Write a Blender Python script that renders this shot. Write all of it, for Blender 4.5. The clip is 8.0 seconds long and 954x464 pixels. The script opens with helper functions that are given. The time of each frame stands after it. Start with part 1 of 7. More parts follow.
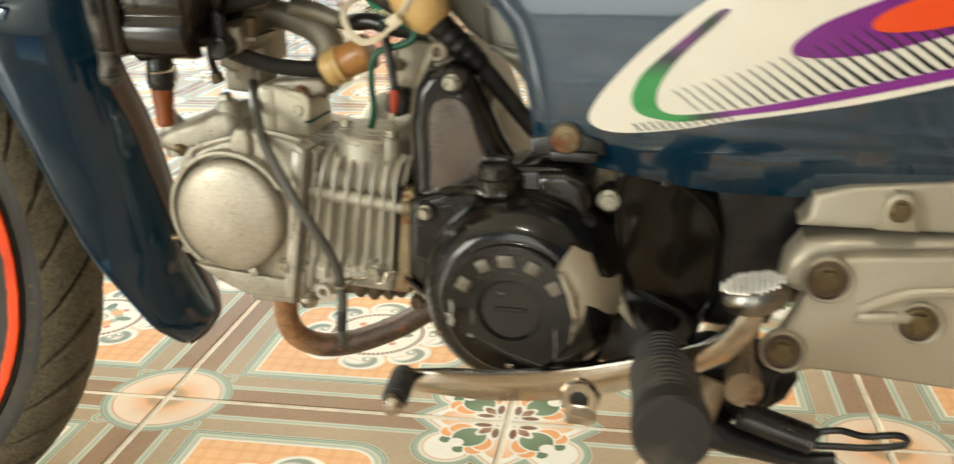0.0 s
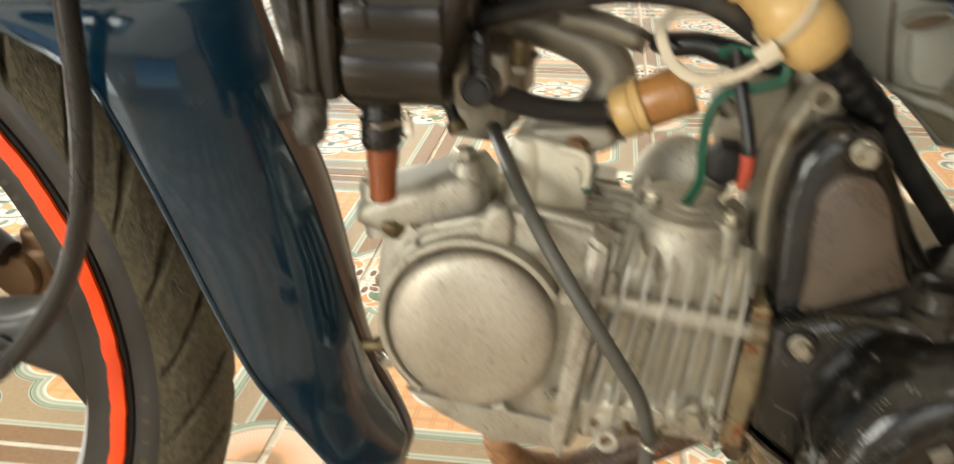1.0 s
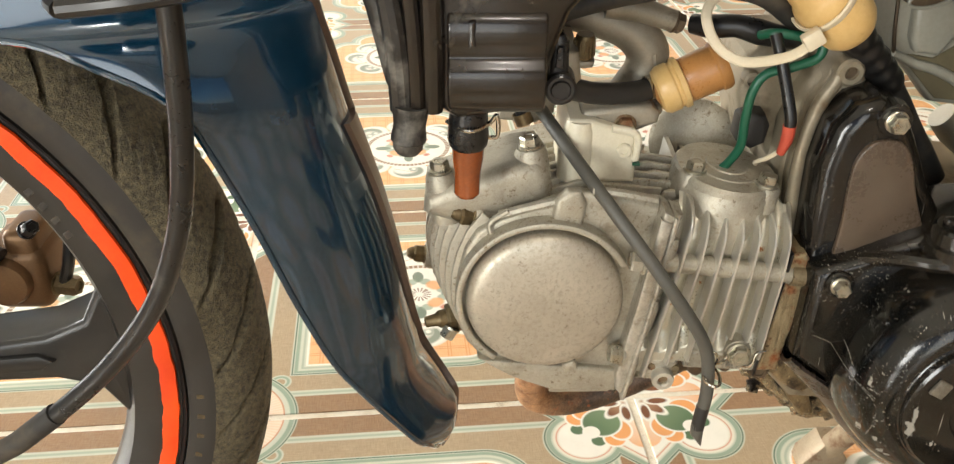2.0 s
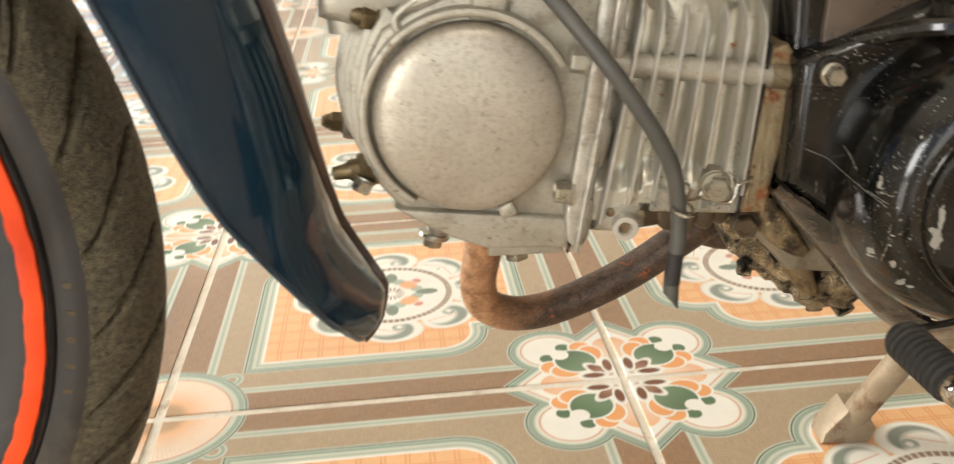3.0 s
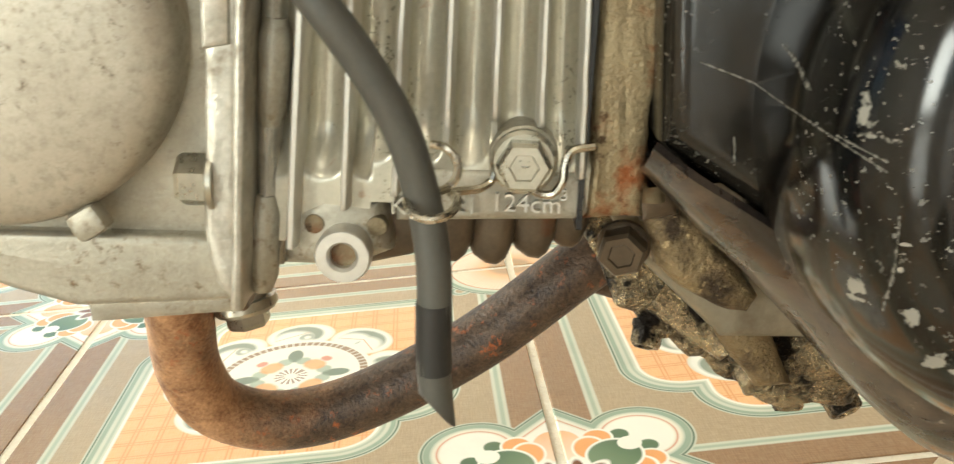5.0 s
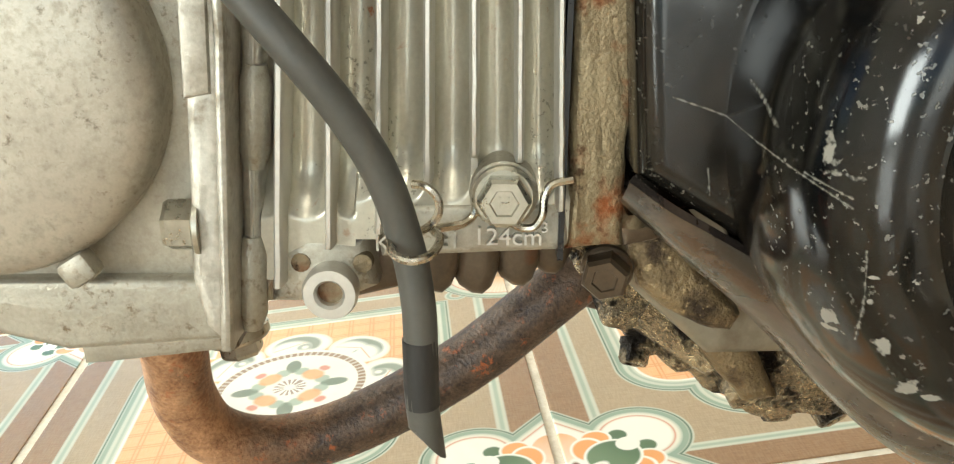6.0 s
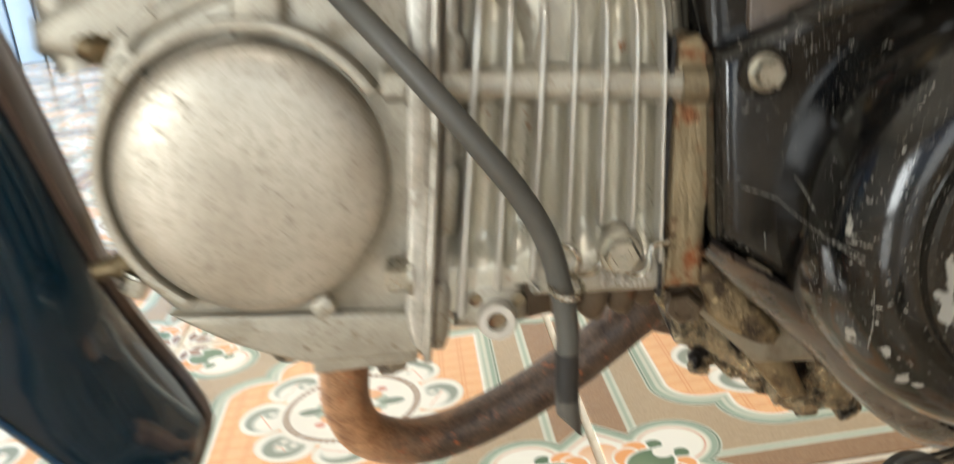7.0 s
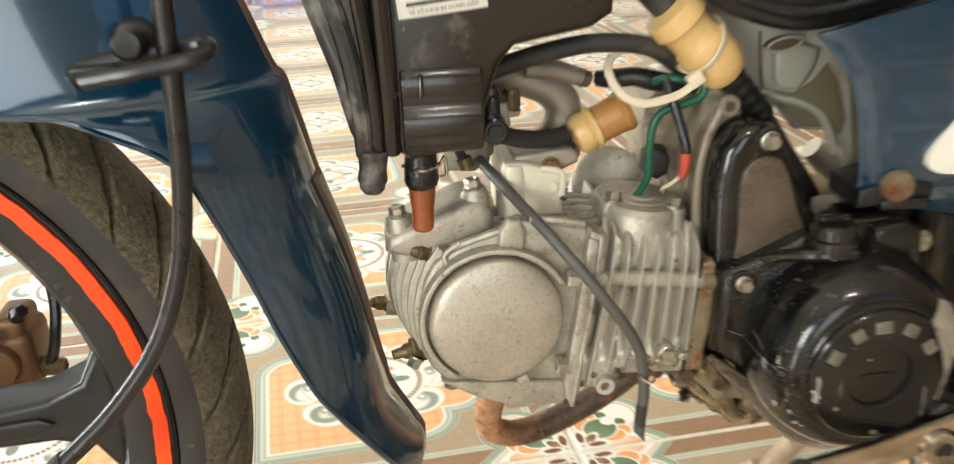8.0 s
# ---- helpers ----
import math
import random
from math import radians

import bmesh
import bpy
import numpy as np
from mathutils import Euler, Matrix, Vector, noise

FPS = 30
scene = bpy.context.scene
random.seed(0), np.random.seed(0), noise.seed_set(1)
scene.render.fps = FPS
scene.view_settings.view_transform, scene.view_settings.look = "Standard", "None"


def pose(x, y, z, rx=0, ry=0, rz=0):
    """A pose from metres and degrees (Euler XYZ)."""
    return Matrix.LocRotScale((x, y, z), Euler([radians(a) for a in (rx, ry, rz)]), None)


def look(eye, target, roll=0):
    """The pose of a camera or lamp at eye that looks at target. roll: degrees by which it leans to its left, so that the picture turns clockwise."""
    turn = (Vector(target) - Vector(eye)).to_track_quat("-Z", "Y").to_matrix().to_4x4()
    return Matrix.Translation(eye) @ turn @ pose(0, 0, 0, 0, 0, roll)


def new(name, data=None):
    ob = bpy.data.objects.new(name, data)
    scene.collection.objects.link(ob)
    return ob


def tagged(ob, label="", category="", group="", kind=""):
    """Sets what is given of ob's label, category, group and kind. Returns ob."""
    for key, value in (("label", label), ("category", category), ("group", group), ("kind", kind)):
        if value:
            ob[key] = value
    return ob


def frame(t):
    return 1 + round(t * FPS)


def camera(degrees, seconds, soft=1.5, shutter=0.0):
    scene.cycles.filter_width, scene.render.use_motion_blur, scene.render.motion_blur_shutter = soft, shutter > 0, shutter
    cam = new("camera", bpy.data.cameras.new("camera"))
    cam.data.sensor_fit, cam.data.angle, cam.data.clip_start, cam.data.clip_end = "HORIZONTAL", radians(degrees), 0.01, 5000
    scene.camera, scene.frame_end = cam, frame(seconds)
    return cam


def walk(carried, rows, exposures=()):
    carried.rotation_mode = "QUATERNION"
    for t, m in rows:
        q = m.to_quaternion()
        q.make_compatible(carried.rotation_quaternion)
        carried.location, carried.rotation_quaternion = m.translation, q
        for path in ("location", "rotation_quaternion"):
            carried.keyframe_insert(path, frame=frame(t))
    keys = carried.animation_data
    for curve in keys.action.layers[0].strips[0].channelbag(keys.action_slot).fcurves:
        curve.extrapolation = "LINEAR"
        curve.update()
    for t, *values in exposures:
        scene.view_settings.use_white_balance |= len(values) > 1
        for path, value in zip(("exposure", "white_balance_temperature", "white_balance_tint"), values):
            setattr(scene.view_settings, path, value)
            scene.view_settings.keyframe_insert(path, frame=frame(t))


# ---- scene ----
cam = camera(52.5, 8.0, soft=1.2, shutter=0.5)
PATH = [
    (0, (0.17, 0.06, 0.561), (-0.141, 1.92, -0.107), -0.8),
    (0.2, (0.117, 0.069, 0.565), (-0.174, 1.925, -0.122), 0.0),
    (0.5, (0.05, 0.123, 0.54), (-0.233, 1.958, -0.202), -0.3),
    (1, (-0.051, 0.27, 0.57), (-0.299, 2.092, -0.216), 0.1),
    (1.2, (-0.093, 0.281, 0.61), (-0.207, 2.059, -0.299), 0.2),
    (2.3, (-0.19, 0.254, 0.629), (0.005, 1.973, -0.375), -0.4),
    (2.5, (-0.186, 0.273, 0.597), (0.017, 1.996, -0.398), -1.1),
    (2.8, (-0.162, 0.285, 0.501), (0.016, 2.065, -0.392), -1.6),
    (3, (-0.138, 0.279, 0.465), (0.007, 2.109, -0.33), -2.5),
    (3.5, (-0.097, 0.288, 0.429), (0.025, 2.154, -0.28), -3.5),
    (4, (-0.065, 0.4, 0.381), (0.011, 2.279, -0.301), -4.3),
    (4.5, (-0.041, 0.463, 0.366), (0.058, 2.344, -0.308), -4.3),
    (5, (-0.02, 0.472, 0.363), (0.047, 2.361, -0.29), -4.8),
    (5.2, (-0.014, 0.474, 0.365), (0.034, 2.359, -0.302), -5.6),
    (6.3, (-0.017, 0.47, 0.372), (0.058, 2.36, -0.28), -6.9),
    (6.5, (-0.016, 0.469, 0.371), (0.048, 2.365, -0.262), -7.0),
    (6.8, (-0.033, 0.437, 0.391), (0.026, 2.311, -0.304), -6.5),
    (7, (-0.055, 0.392, 0.411), (0.019, 2.295, -0.201), -7.3),
    (7.2, (-0.068, 0.354, 0.444), (-0.064, 2.271, -0.124), -5.9),
    (7.5, (-0.127, 0.291, 0.512), (-0.021, 2.182, -0.131), -5.1),
    (8, (-0.213, 0.167, 0.616), (0.13, 1.984, -0.145), -2.4),
]
walk(cam, [(t, look(eye, target, roll)) for t, eye, target, roll in PATH], exposures=[(0.0, -0.16, 6850, 8), (0.5, -0.06, 6480, 6), (1.0, -0.1, 6800, 11), (2.5, 0.06, 6600, 14), (3.0, -0.1, 6650, 15), (3.5, -0.1, 6700, 11), (4.0, -0.09, 6750, 9), (5.0, 0.08, 6700, 6), (6.5, 0.14, 6150, 6), (7.0, -0.1, 6250, 12), (7.5, -0.02, 6350, 12), (8.0, 0.08, 6450, 12)])

# ---- world and light ----
def open_world(strength, elevation, rotation):
    world = bpy.data.worlds.new("sky")
    scene.world = world
    world.use_nodes = True
    nodes = world.node_tree.nodes
    sky = nodes.new("ShaderNodeTexSky")
    sky.sky_type, sky.sun_disc = "NISHITA", False
    sky.sun_elevation, sky.sun_rotation = radians(elevation), radians(rotation)
    nodes["Background"].inputs["Strength"].default_value = strength
    world.node_tree.links.new(sky.outputs[0], nodes["Background"].inputs["Color"])


def sun_lamp(strength, direction, angle, colour):
    data = bpy.data.lights.new("sun", "SUN")
    data.energy, data.angle, data.color = strength, radians(angle), colour
    new("sun", data).matrix_world = look((0, 0, 0), direction)


def window_light(name, eye, target, width, height, watts, colour):
    data = bpy.data.lights.new(name, "AREA")
    data.shape, data.size, data.size_y, data.energy, data.color = "RECTANGLE", width, height, watts, colour
    new(name, data).matrix_world = look(eye, target)


def ceiling_bulb(place, watts):
    data = bpy.data.lights.new("ceiling_bulb", "POINT")
    data.energy, data.shadow_soft_size, data.color = watts, 0.05, (1.0, 0.97, 0.9)
    new("ceiling_bulb", data).location = place


open_world(0.12, 42, 30)
sun_lamp(2.5, (0.35, -0.62, -0.9), 0.6, (1.0, 0.94, 0.84))
# daylight in the garage door behind the camera
window_light("garage_door_light", (-3.1, -2.6, 1.05), (-0.2, 0.7, 0.45), 1.0, 1.6, 110, (0.94, 0.97, 0.92))
# dimmer lamp added in the same opening as frontal fill
window_light("half_open_door_light", (-0.55, -2.8, 1.05), (-0.3, 0, 0.75), 1.1, 2.0, 24, (0.94, 0.97, 0.92))
ceiling_bulb((-0.1, -1.2, 2.86), 45)
# lamp added in an unseen side opening to brighten the far floor
window_light("side_door_light", (-3.9, 2.57, 1.2), (0, 2.5, 0.6), 1.8, 2.2, 310, (0.94, 0.97, 0.93))


# ---- node helpers ----
class Val:
    """A value in a shader, with arithmetic."""

    def __init__(self, tree, socket):
        self.tree, self.socket = tree, socket

    def op(self, kind, *others, clamp=False):
        node = self.tree.nodes.new("ShaderNodeMath")
        node.operation, node.use_clamp = kind, clamp
        for slot, item in zip(node.inputs, (self, *others)):
            if isinstance(item, Val):
                self.tree.links.new(item.socket, slot)
            else:
                slot.default_value = item
        return Val(self.tree, node.outputs[0])

    def __add__(self, o): return self.op("ADD", o)
    def __radd__(self, o): return self.op("ADD", o)
    def __sub__(self, o): return self.op("SUBTRACT", o)
    def __rsub__(self, o): return self.op("MULTIPLY", -1.0).op("ADD", o)
    def __mul__(self, o): return self.op("MULTIPLY", o)
    def __rmul__(self, o): return self.op("MULTIPLY", o)
    def __truediv__(self, o): return self.op("DIVIDE", o)
    def low(self, o): return self.op("MINIMUM", o)
    def high(self, o): return self.op("MAXIMUM", o)
    def power(self, o): return self.op("POWER", o)
    def root(self): return self.op("SQRT")
    def clamp01(self): return self.op("ADD", 0.0, clamp=True)


def hypot2(a, b):
    return (a * a + b * b).root()


def inside(d, soft):
    """1 where the distance d is negative, 0 where it is positive."""
    return (0.5 - d * (1.0 / soft)).clamp01()


def srgb(r, g, b):
    return tuple(((c / 255 + 0.055) / 1.055) ** 2.4 if c > 10 else c / 255 / 12.92 for c in (r, g, b)) + (1.0,)


def tint(tree, factor, a, b, mode="MIX"):
    node = tree.nodes.new("ShaderNodeMix")
    node.data_type, node.blend_type = "RGBA", mode
    for slot, item in ((node.inputs[0], factor), (node.inputs[6], a), (node.inputs[7], b)):
        if isinstance(item, Val):
            tree.links.new(item.socket, slot)
        elif isinstance(item, (float, int, tuple)):
            slot.default_value = item
        else:
            tree.links.new(item, slot)
    return node.outputs[2]


def noise_of(tree, coords, scale, detail=4.0, rough=0.55, stretch=None):
    if stretch:
        mapping = tree.nodes.new("ShaderNodeMapping")
        mapping.inputs["Scale"].default_value = stretch
        tree.links.new(coords, mapping.inputs["Vector"])
        coords = mapping.outputs[0]
    node = tree.nodes.new("ShaderNodeTexNoise")
    node.inputs["Scale"].default_value, node.inputs["Detail"].default_value, node.inputs["Roughness"].default_value = scale, detail, rough
    tree.links.new(coords, node.inputs["Vector"])
    return Val(tree, node.outputs["Fac"])


def ramp(v, a, b):
    """0 below a, 1 above b."""
    return ((v - a) * (1.0 / (b - a))).clamp01()


def start_material(name):
    mat = bpy.data.materials.new(name)
    mat.use_nodes = True
    tree = mat.node_tree
    return mat, tree, tree.nodes["Principled BSDF"], tree.nodes.new("ShaderNodeTexCoord").outputs["Object"]


def feed(tree, item, slot):
    if isinstance(item, Val):
        tree.links.new(item.socket, slot)
    elif isinstance(item, (float, int, tuple)):
        slot.default_value = item
    else:
        tree.links.new(item, slot)


def bump(tree, bsdf, height, strength, distance):
    node = tree.nodes.new("ShaderNodeBump")
    node.inputs["Strength"].default_value, node.inputs["Distance"].default_value = strength, distance
    tree.links.new(height.socket, node.inputs["Height"])
    tree.links.new(node.outputs[0], bsdf.inputs["Normal"])


def black_enamel(name, worn=1.0):
    """Glossy black paint with dust, fine spatter, chips down to the metal and long scratches."""
    mat, tree, bsdf, coords = start_material(name)
    dust = ramp(noise_of(tree, coords, 22.0, 5.0, 0.6), 0.42, 0.8) * 0.16 + ramp(noise_of(tree, coords, 240.0, 3.0, 0.6), 0.45, 0.75) * 0.05
    colour = tint(tree, dust, srgb(11, 11, 11), srgb(96, 84, 66))
    chips = ramp(noise_of(tree, coords, 130.0, 4.0, 0.72), 0.65, 0.665) * ramp(noise_of(tree, coords, 23.0, 2.0), 0.60, 0.65)
    scratch = ramp(noise_of(tree, coords, 60.0, 2.0, 0.5, (6.0, 1.0, 0.35)), 0.735, 0.75) * ramp(noise_of(tree, coords, 30.0, 2.0), 0.52, 0.6)
    # the larger knocks and the long scratches on the round cover and beside it
    split = tree.nodes.new("ShaderNodeSeparateXYZ")
    tree.links.new(coords, split.inputs[0])
    fray = (noise_of(tree, coords, 260.0, 3.0, 0.6) - 0.5) * 0.0062 + 0.0003
    x, z = Val(tree, split.outputs[0]), Val(tree, split.outputs[2])
    near = Val(tree, split.outputs[1]).op("LESS_THAN", -0.055)
    # stone spatter, thick towards the front wheel
    spatter = ramp(noise_of(tree, coords, 760.0, 2.0, 0.6), 0.645, 0.68) * ramp(noise_of(tree, coords, 30.0, 3.0), 0.40, 0.56) * ramp(x * -1.0, -0.100, -0.060) * 0.6
    bare = spatter.high(chips).high(scratch * 0.7) * worn
    for cx, cz, rx, rz in ((0.0640, 0.3275, 0.0009, 0.0028), (0.0648, 0.3240, 0.0016, 0.0009), (0.0652, 0.2972, 0.0010, 0.0026), (0.0660, 0.2945, 0.0014, 0.0009), (0.0718, 0.2940, 0.0013, 0.0018), (0.0766, 0.2862, 0.0014, 0.0020),
                           (0.0790, 0.2845, 0.0016, 0.0007), (0.0830, 0.3180, 0.0013, 0.0050), (0.0822, 0.3095, 0.0018, 0.0040), (0.0800, 0.3130, 0.0008, 0.0010), (0.0688, 0.3030, 0.0007, 0.0007), (0.0690, 0.3075, 0.0012, 0.0004)):
        bare = bare.high(inside((hypot2((x - cx) * (1 / rx), (z - cz) * (1 / rz)) - 1.0) * 0.0018 + fray, 0.0006) * near)
    thin = (noise_of(tree, coords, 900.0, 2.0) - 0.5) * 0.0008
    for ax, az, bx, bz in ((0.0459, 0.3307, 0.0555, 0.3262), (0.0555, 0.3262, 0.0660, 0.3190), (0.0680, 0.3120, 0.0684, 0.2940), (0.0590, 0.3290, 0.0582, 0.3345), (0.0612, 0.3230, 0.0660, 0.3205), (0.0520, 0.3160, 0.0522, 0.3105)):
        dx, dz = bx - ax, bz - az
        along = (((x - ax) * dx + (z - az) * dz) * (1.0 / (dx * dx + dz * dz))).clamp01()
        bare = bare.high(inside(hypot2(x - ax - along * dx, z - az - along * dz) - 0.00008 + thin, 0.0003) * near * 0.6)
    colour = tint(tree, bare, colour, srgb(146, 142, 132))
    feed(tree, colour, bsdf.inputs["Base Color"])
    feed(tree, (dust * 0.25 + bare * 0.35 + 0.13).clamp01(), bsdf.inputs["Roughness"])
    bsdf.inputs["Specular IOR Level"].default_value = 0.45
    bump(tree, bsdf, noise_of(tree, coords, 45.0, 3.0) * 0.8 + noise_of(tree, coords, 14.0, 2.0) * 2.0 - bare * 0.4, 0.16, 0.001)
    return mat


def surface(name, base, second=None, rough=0.5, metal=0.0, scale=60.0, fine=700.0, wear=0.5, dirt=None, dirt_at=(0.56, 0.7), dirt_scale=25.0,
            bumps=0.15, depth=0.0004, coat=0.0, speck=None, speck_at=(0.68, 0.72), speck_scale=120.0, speck_rough=None, stretch=None):
    """Grain at two scales, with stains of a colour dirt and chips of a colour speck."""
    mat, tree, bsdf, coords = start_material(name)
    big, small = noise_of(tree, coords, scale, 5.0, 0.6, stretch), noise_of(tree, coords, fine, 3.0, 0.6)
    grain = big * 0.65 + small * 0.35
    second = second or tuple(c * 0.7 for c in base[:3]) + (1.0,)
    colour = tint(tree, ramp(grain, 0.5 - wear * 0.35, 0.5 + wear * 0.35), second, base)
    roughness = ramp(grain, 0.2, 0.8) * 0.2 + (rough - 0.1)
    if dirt:
        stain = ramp(noise_of(tree, coords, dirt_scale, 6.0, 0.65), *dirt_at)
        colour = tint(tree, stain, colour, dirt)
        roughness = (roughness + stain * 0.25).clamp01()
    if speck:
        chip = ramp(noise_of(tree, coords, speck_scale, 4.0, 0.7), *speck_at) * ramp(noise_of(tree, coords, speck_scale * 0.13, 2.0), 0.42, 0.6)
        colour = tint(tree, chip, colour, speck)
        roughness = (roughness + chip * 0.35).clamp01()
    feed(tree, colour, bsdf.inputs["Base Color"])
    feed(tree, roughness, bsdf.inputs["Roughness"])
    bsdf.inputs["Metallic"].default_value = metal
    bsdf.inputs["Coat Weight"].default_value, bsdf.inputs["Coat Roughness"].default_value = coat, 0.06
    if bumps:
        bump(tree, bsdf, small * 0.6 + big * 0.4, bumps, depth)
    return mat


# ---- floor tile print ----
TILE, TILE_X, TILE_Y = 0.405, 0.044, 1.0


def tile_material():
    mat, tree, bsdf, _ = start_material("ceramic_tile")
    geo = tree.nodes.new("ShaderNodeNewGeometry").outputs["Position"]
    split = tree.nodes.new("ShaderNodeSeparateXYZ")
    tree.links.new(geo, split.inputs[0])
    fx = ((Val(tree, split.outputs[0]) - TILE_X) * (1 / TILE)).op("PINGPONG", 1.0)
    fy = ((Val(tree, split.outputs[1]) - TILE_Y) * (1 / TILE)).op("PINGPONG", 1.0)
    # fold on both diagonals: flower at (0, 0), sun at (1, 0), tile centre at (0.5, 0.5)
    over = (fx + fy).op("GREATER_THAN", 1.0)
    gx = fx + over * (1.0 - fy - fx)
    gy = fy + over * (1.0 - fx - fy)
    a, b = gx.high(gy), gx.low(gy)
    white, cream = srgb(244, 240, 228), srgb(232, 226, 208)
    line, sage, dark = srgb(206, 208, 190), srgb(150, 168, 148), srgb(96, 116, 98)
    taupe, taupe2 = srgb(188, 166, 136), srgb(166, 144, 114)
    brown, brown2 = srgb(164, 130, 98), srgb(142, 108, 78)
    orange, orange2, peach = srgb(236, 164, 100), srgb(226, 150, 92), srgb(240, 212, 184)
    green, petal = srgb(84, 112, 80), srgb(120, 72, 44)
    weave = noise_of(tree, geo, 90.0, 3.0, 0.6, (1.0, 9.0, 1.0))
    weave2 = noise_of(tree, geo, 90.0, 3.0, 0.6, (9.0, 1.0, 1.0))
    cloth = ramp(weave * 0.5 + weave2 * 0.5, 0.36, 0.64)
    colour = tint(tree, cloth, taupe2, taupe)
    colour = tint(tree, inside(b - 0.075, 0.004), colour, tint(tree, cloth, brown2, brown))
    edge = (b - 0.084).op("ABSOLUTE")
    colour = tint(tree, inside(edge - 0.011, 0.004), colour, line)
    colour = tint(tree, inside(edge - 0.004, 0.004) * 0.7, colour, sage)
    # the orange panel with its bracketed corners
    qx, qy = 0.39 - a, 0.275 - b
    panel = hypot2(qx.high(0.0), qy.high(0.0)) + qx.high(qy).low(0.0) - 0.12
    panel = panel.high(0.155 - b)
    px, py = fx.op("PINGPONG", 0.024), fy.op("PINGPONG", 0.024)
    plaid = inside((px - 0.004).op("ABSOLUTE") - 0.0015, 0.003).high(inside((py - 0.004).op("ABSOLUTE") - 0.0015, 0.003)) * 0.75
    cloth_o = tint(tree, ramp(weave * 0.5 + weave2 * 0.5, 0.3, 0.7), srgb(238, 176, 118), srgb(244, 196, 146))
    colour = tint(tree, inside(panel, 0.004), colour, line)
    colour = tint(tree, inside((panel + 0.014).op("ABSOLUTE") - 0.005, 0.004), colour, sage)
    colour = tint(tree, inside((panel + 0.005).op("ABSOLUTE") - 0.002, 0.003), colour, dark)
    colour = tint(tree, inside((panel + 0.030).op("ABSOLUTE") - 0.003, 0.003) * 0.6, colour, sage)
    colour = tint(tree, inside(panel + 0.038, 0.004), colour, white)
    colour = tint(tree, inside(panel + 0.044, 0.004), colour, tint(tree, plaid, cloth_o, orange2))
    # the medallion: eight scrolls round a ring
    mx, my = gx - 0.5, gy - 0.5
    r = hypot2(mx, my)
    ang = my.op("ARCTAN2", mx)
    turn = (ang * (1 / (math.pi / 4)) + 8.5).op("FRACT") - 0.5
    swing = turn * (math.pi / 4)
    lx, ly = r * swing.op("COSINE") - 0.196, r * swing.op("SINE")
    lobe = hypot2(lx, ly * 0.8) - 0.056
    outer = inside(hypot2(lx - 0.002, ly * 0.85 - 0.003) - 0.046, 0.008)
    inner = inside(hypot2(lx + 0.010, ly * 0.85 - 0.014) - 0.036, 0.014)
    curl = (hypot2(lx + 0.012, ly + 0.016) - 0.013).op("ABSOLUTE")
    scroll = (outer * (1.0 - inner)).high(ramp(curl * -1.0, -0.008, -0.003) * 0.8) * ramp(r, 0.165, 0.18)
    vein = ramp(((lx - 0.010) * 2.2 + (ly + 0.008)).op("ABSOLUTE") * -1.0, -0.006, -0.002) * inner
    colour = tint(tree, inside(lobe - 0.005, 0.004), colour, cream)
    colour = tint(tree, inside(lobe, 0.006), colour, white)
    colour = tint(tree, inside(lobe, 0.01) * scroll * 0.8, colour, dark)
    colour = tint(tree, inside(lobe + 0.006, 0.008) * vein * 0.7, colour, srgb(222, 150, 112))
    colour = tint(tree, inside(r - 0.168, 0.004), colour, white)
    bead = (ang * (64 / (2 * math.pi)) + 64.0).op("FRACT").op("LESS_THAN", 0.62)
    ring = inside((r - 0.150).op("ABSOLUTE") - 0.008, 0.003)
    colour = tint(tree, ring * (bead * 0.45 + 0.45), colour, brown2)
    quarter = (ang * (1 / (math.pi / 2)) + 4.5).op("FRACT") - 0.5
    sw = quarter * (math.pi / 2)
    cx, cy = r * sw.op("COSINE"), r * sw.op("SINE").op("ABSOLUTE")
    colour = tint(tree, inside(hypot2((cx - 0.092) * 0.9, cy * 1.6) - 0.026, 0.006) * 0.9, colour, dark)
    colour = tint(tree, inside(hypot2(cx - 0.066, cy - 0.02) - 0.016, 0.006) * 0.8, colour, sage)
    colour = tint(tree, inside(hypot2(cx - 0.048, cy - 0.042) - 0.021, 0.008) * 0.85, colour, orange)
    colour = tint(tree, inside(hypot2(cx - 0.07, cy - 0.066) - 0.01, 0.006) * 0.8, colour, srgb(206, 104, 70))
    rays = (ang * (16 / (2 * math.pi)) + 16.0).op("FRACT").op("LESS_THAN", 0.5)
    colour = tint(tree, inside(r - 0.034, 0.006) * rays * 0.7, colour, petal)
    colour = tint(tree, inside(r - 0.012, 0.006), colour, white)
    # the sun
    s = hypot2(1.0 - a, b)
    sang = b.op("ARCTAN2", 1.0 - a)
    beam = (sang * (96 / (2 * math.pi)) + 32.0).op("FRACT").op("LESS_THAN", 0.5) * ramp(s, 0.08, 0.15)
    sun = tint(tree, ramp(s, 0.03, 0.12), orange, peach)
    sun = tint(tree, beam * 0.35, sun, white)
    knot = (hypot2(a - 0.868, b - 0.133) - 0.021).op("ABSOLUTE") - 0.008
    colour = tint(tree, inside(knot, 0.004), colour, line)
    colour = tint(tree, inside(knot + 0.004, 0.004), colour, sage)
    colour = tint(tree, inside(s - 0.186, 0.004), colour, line)
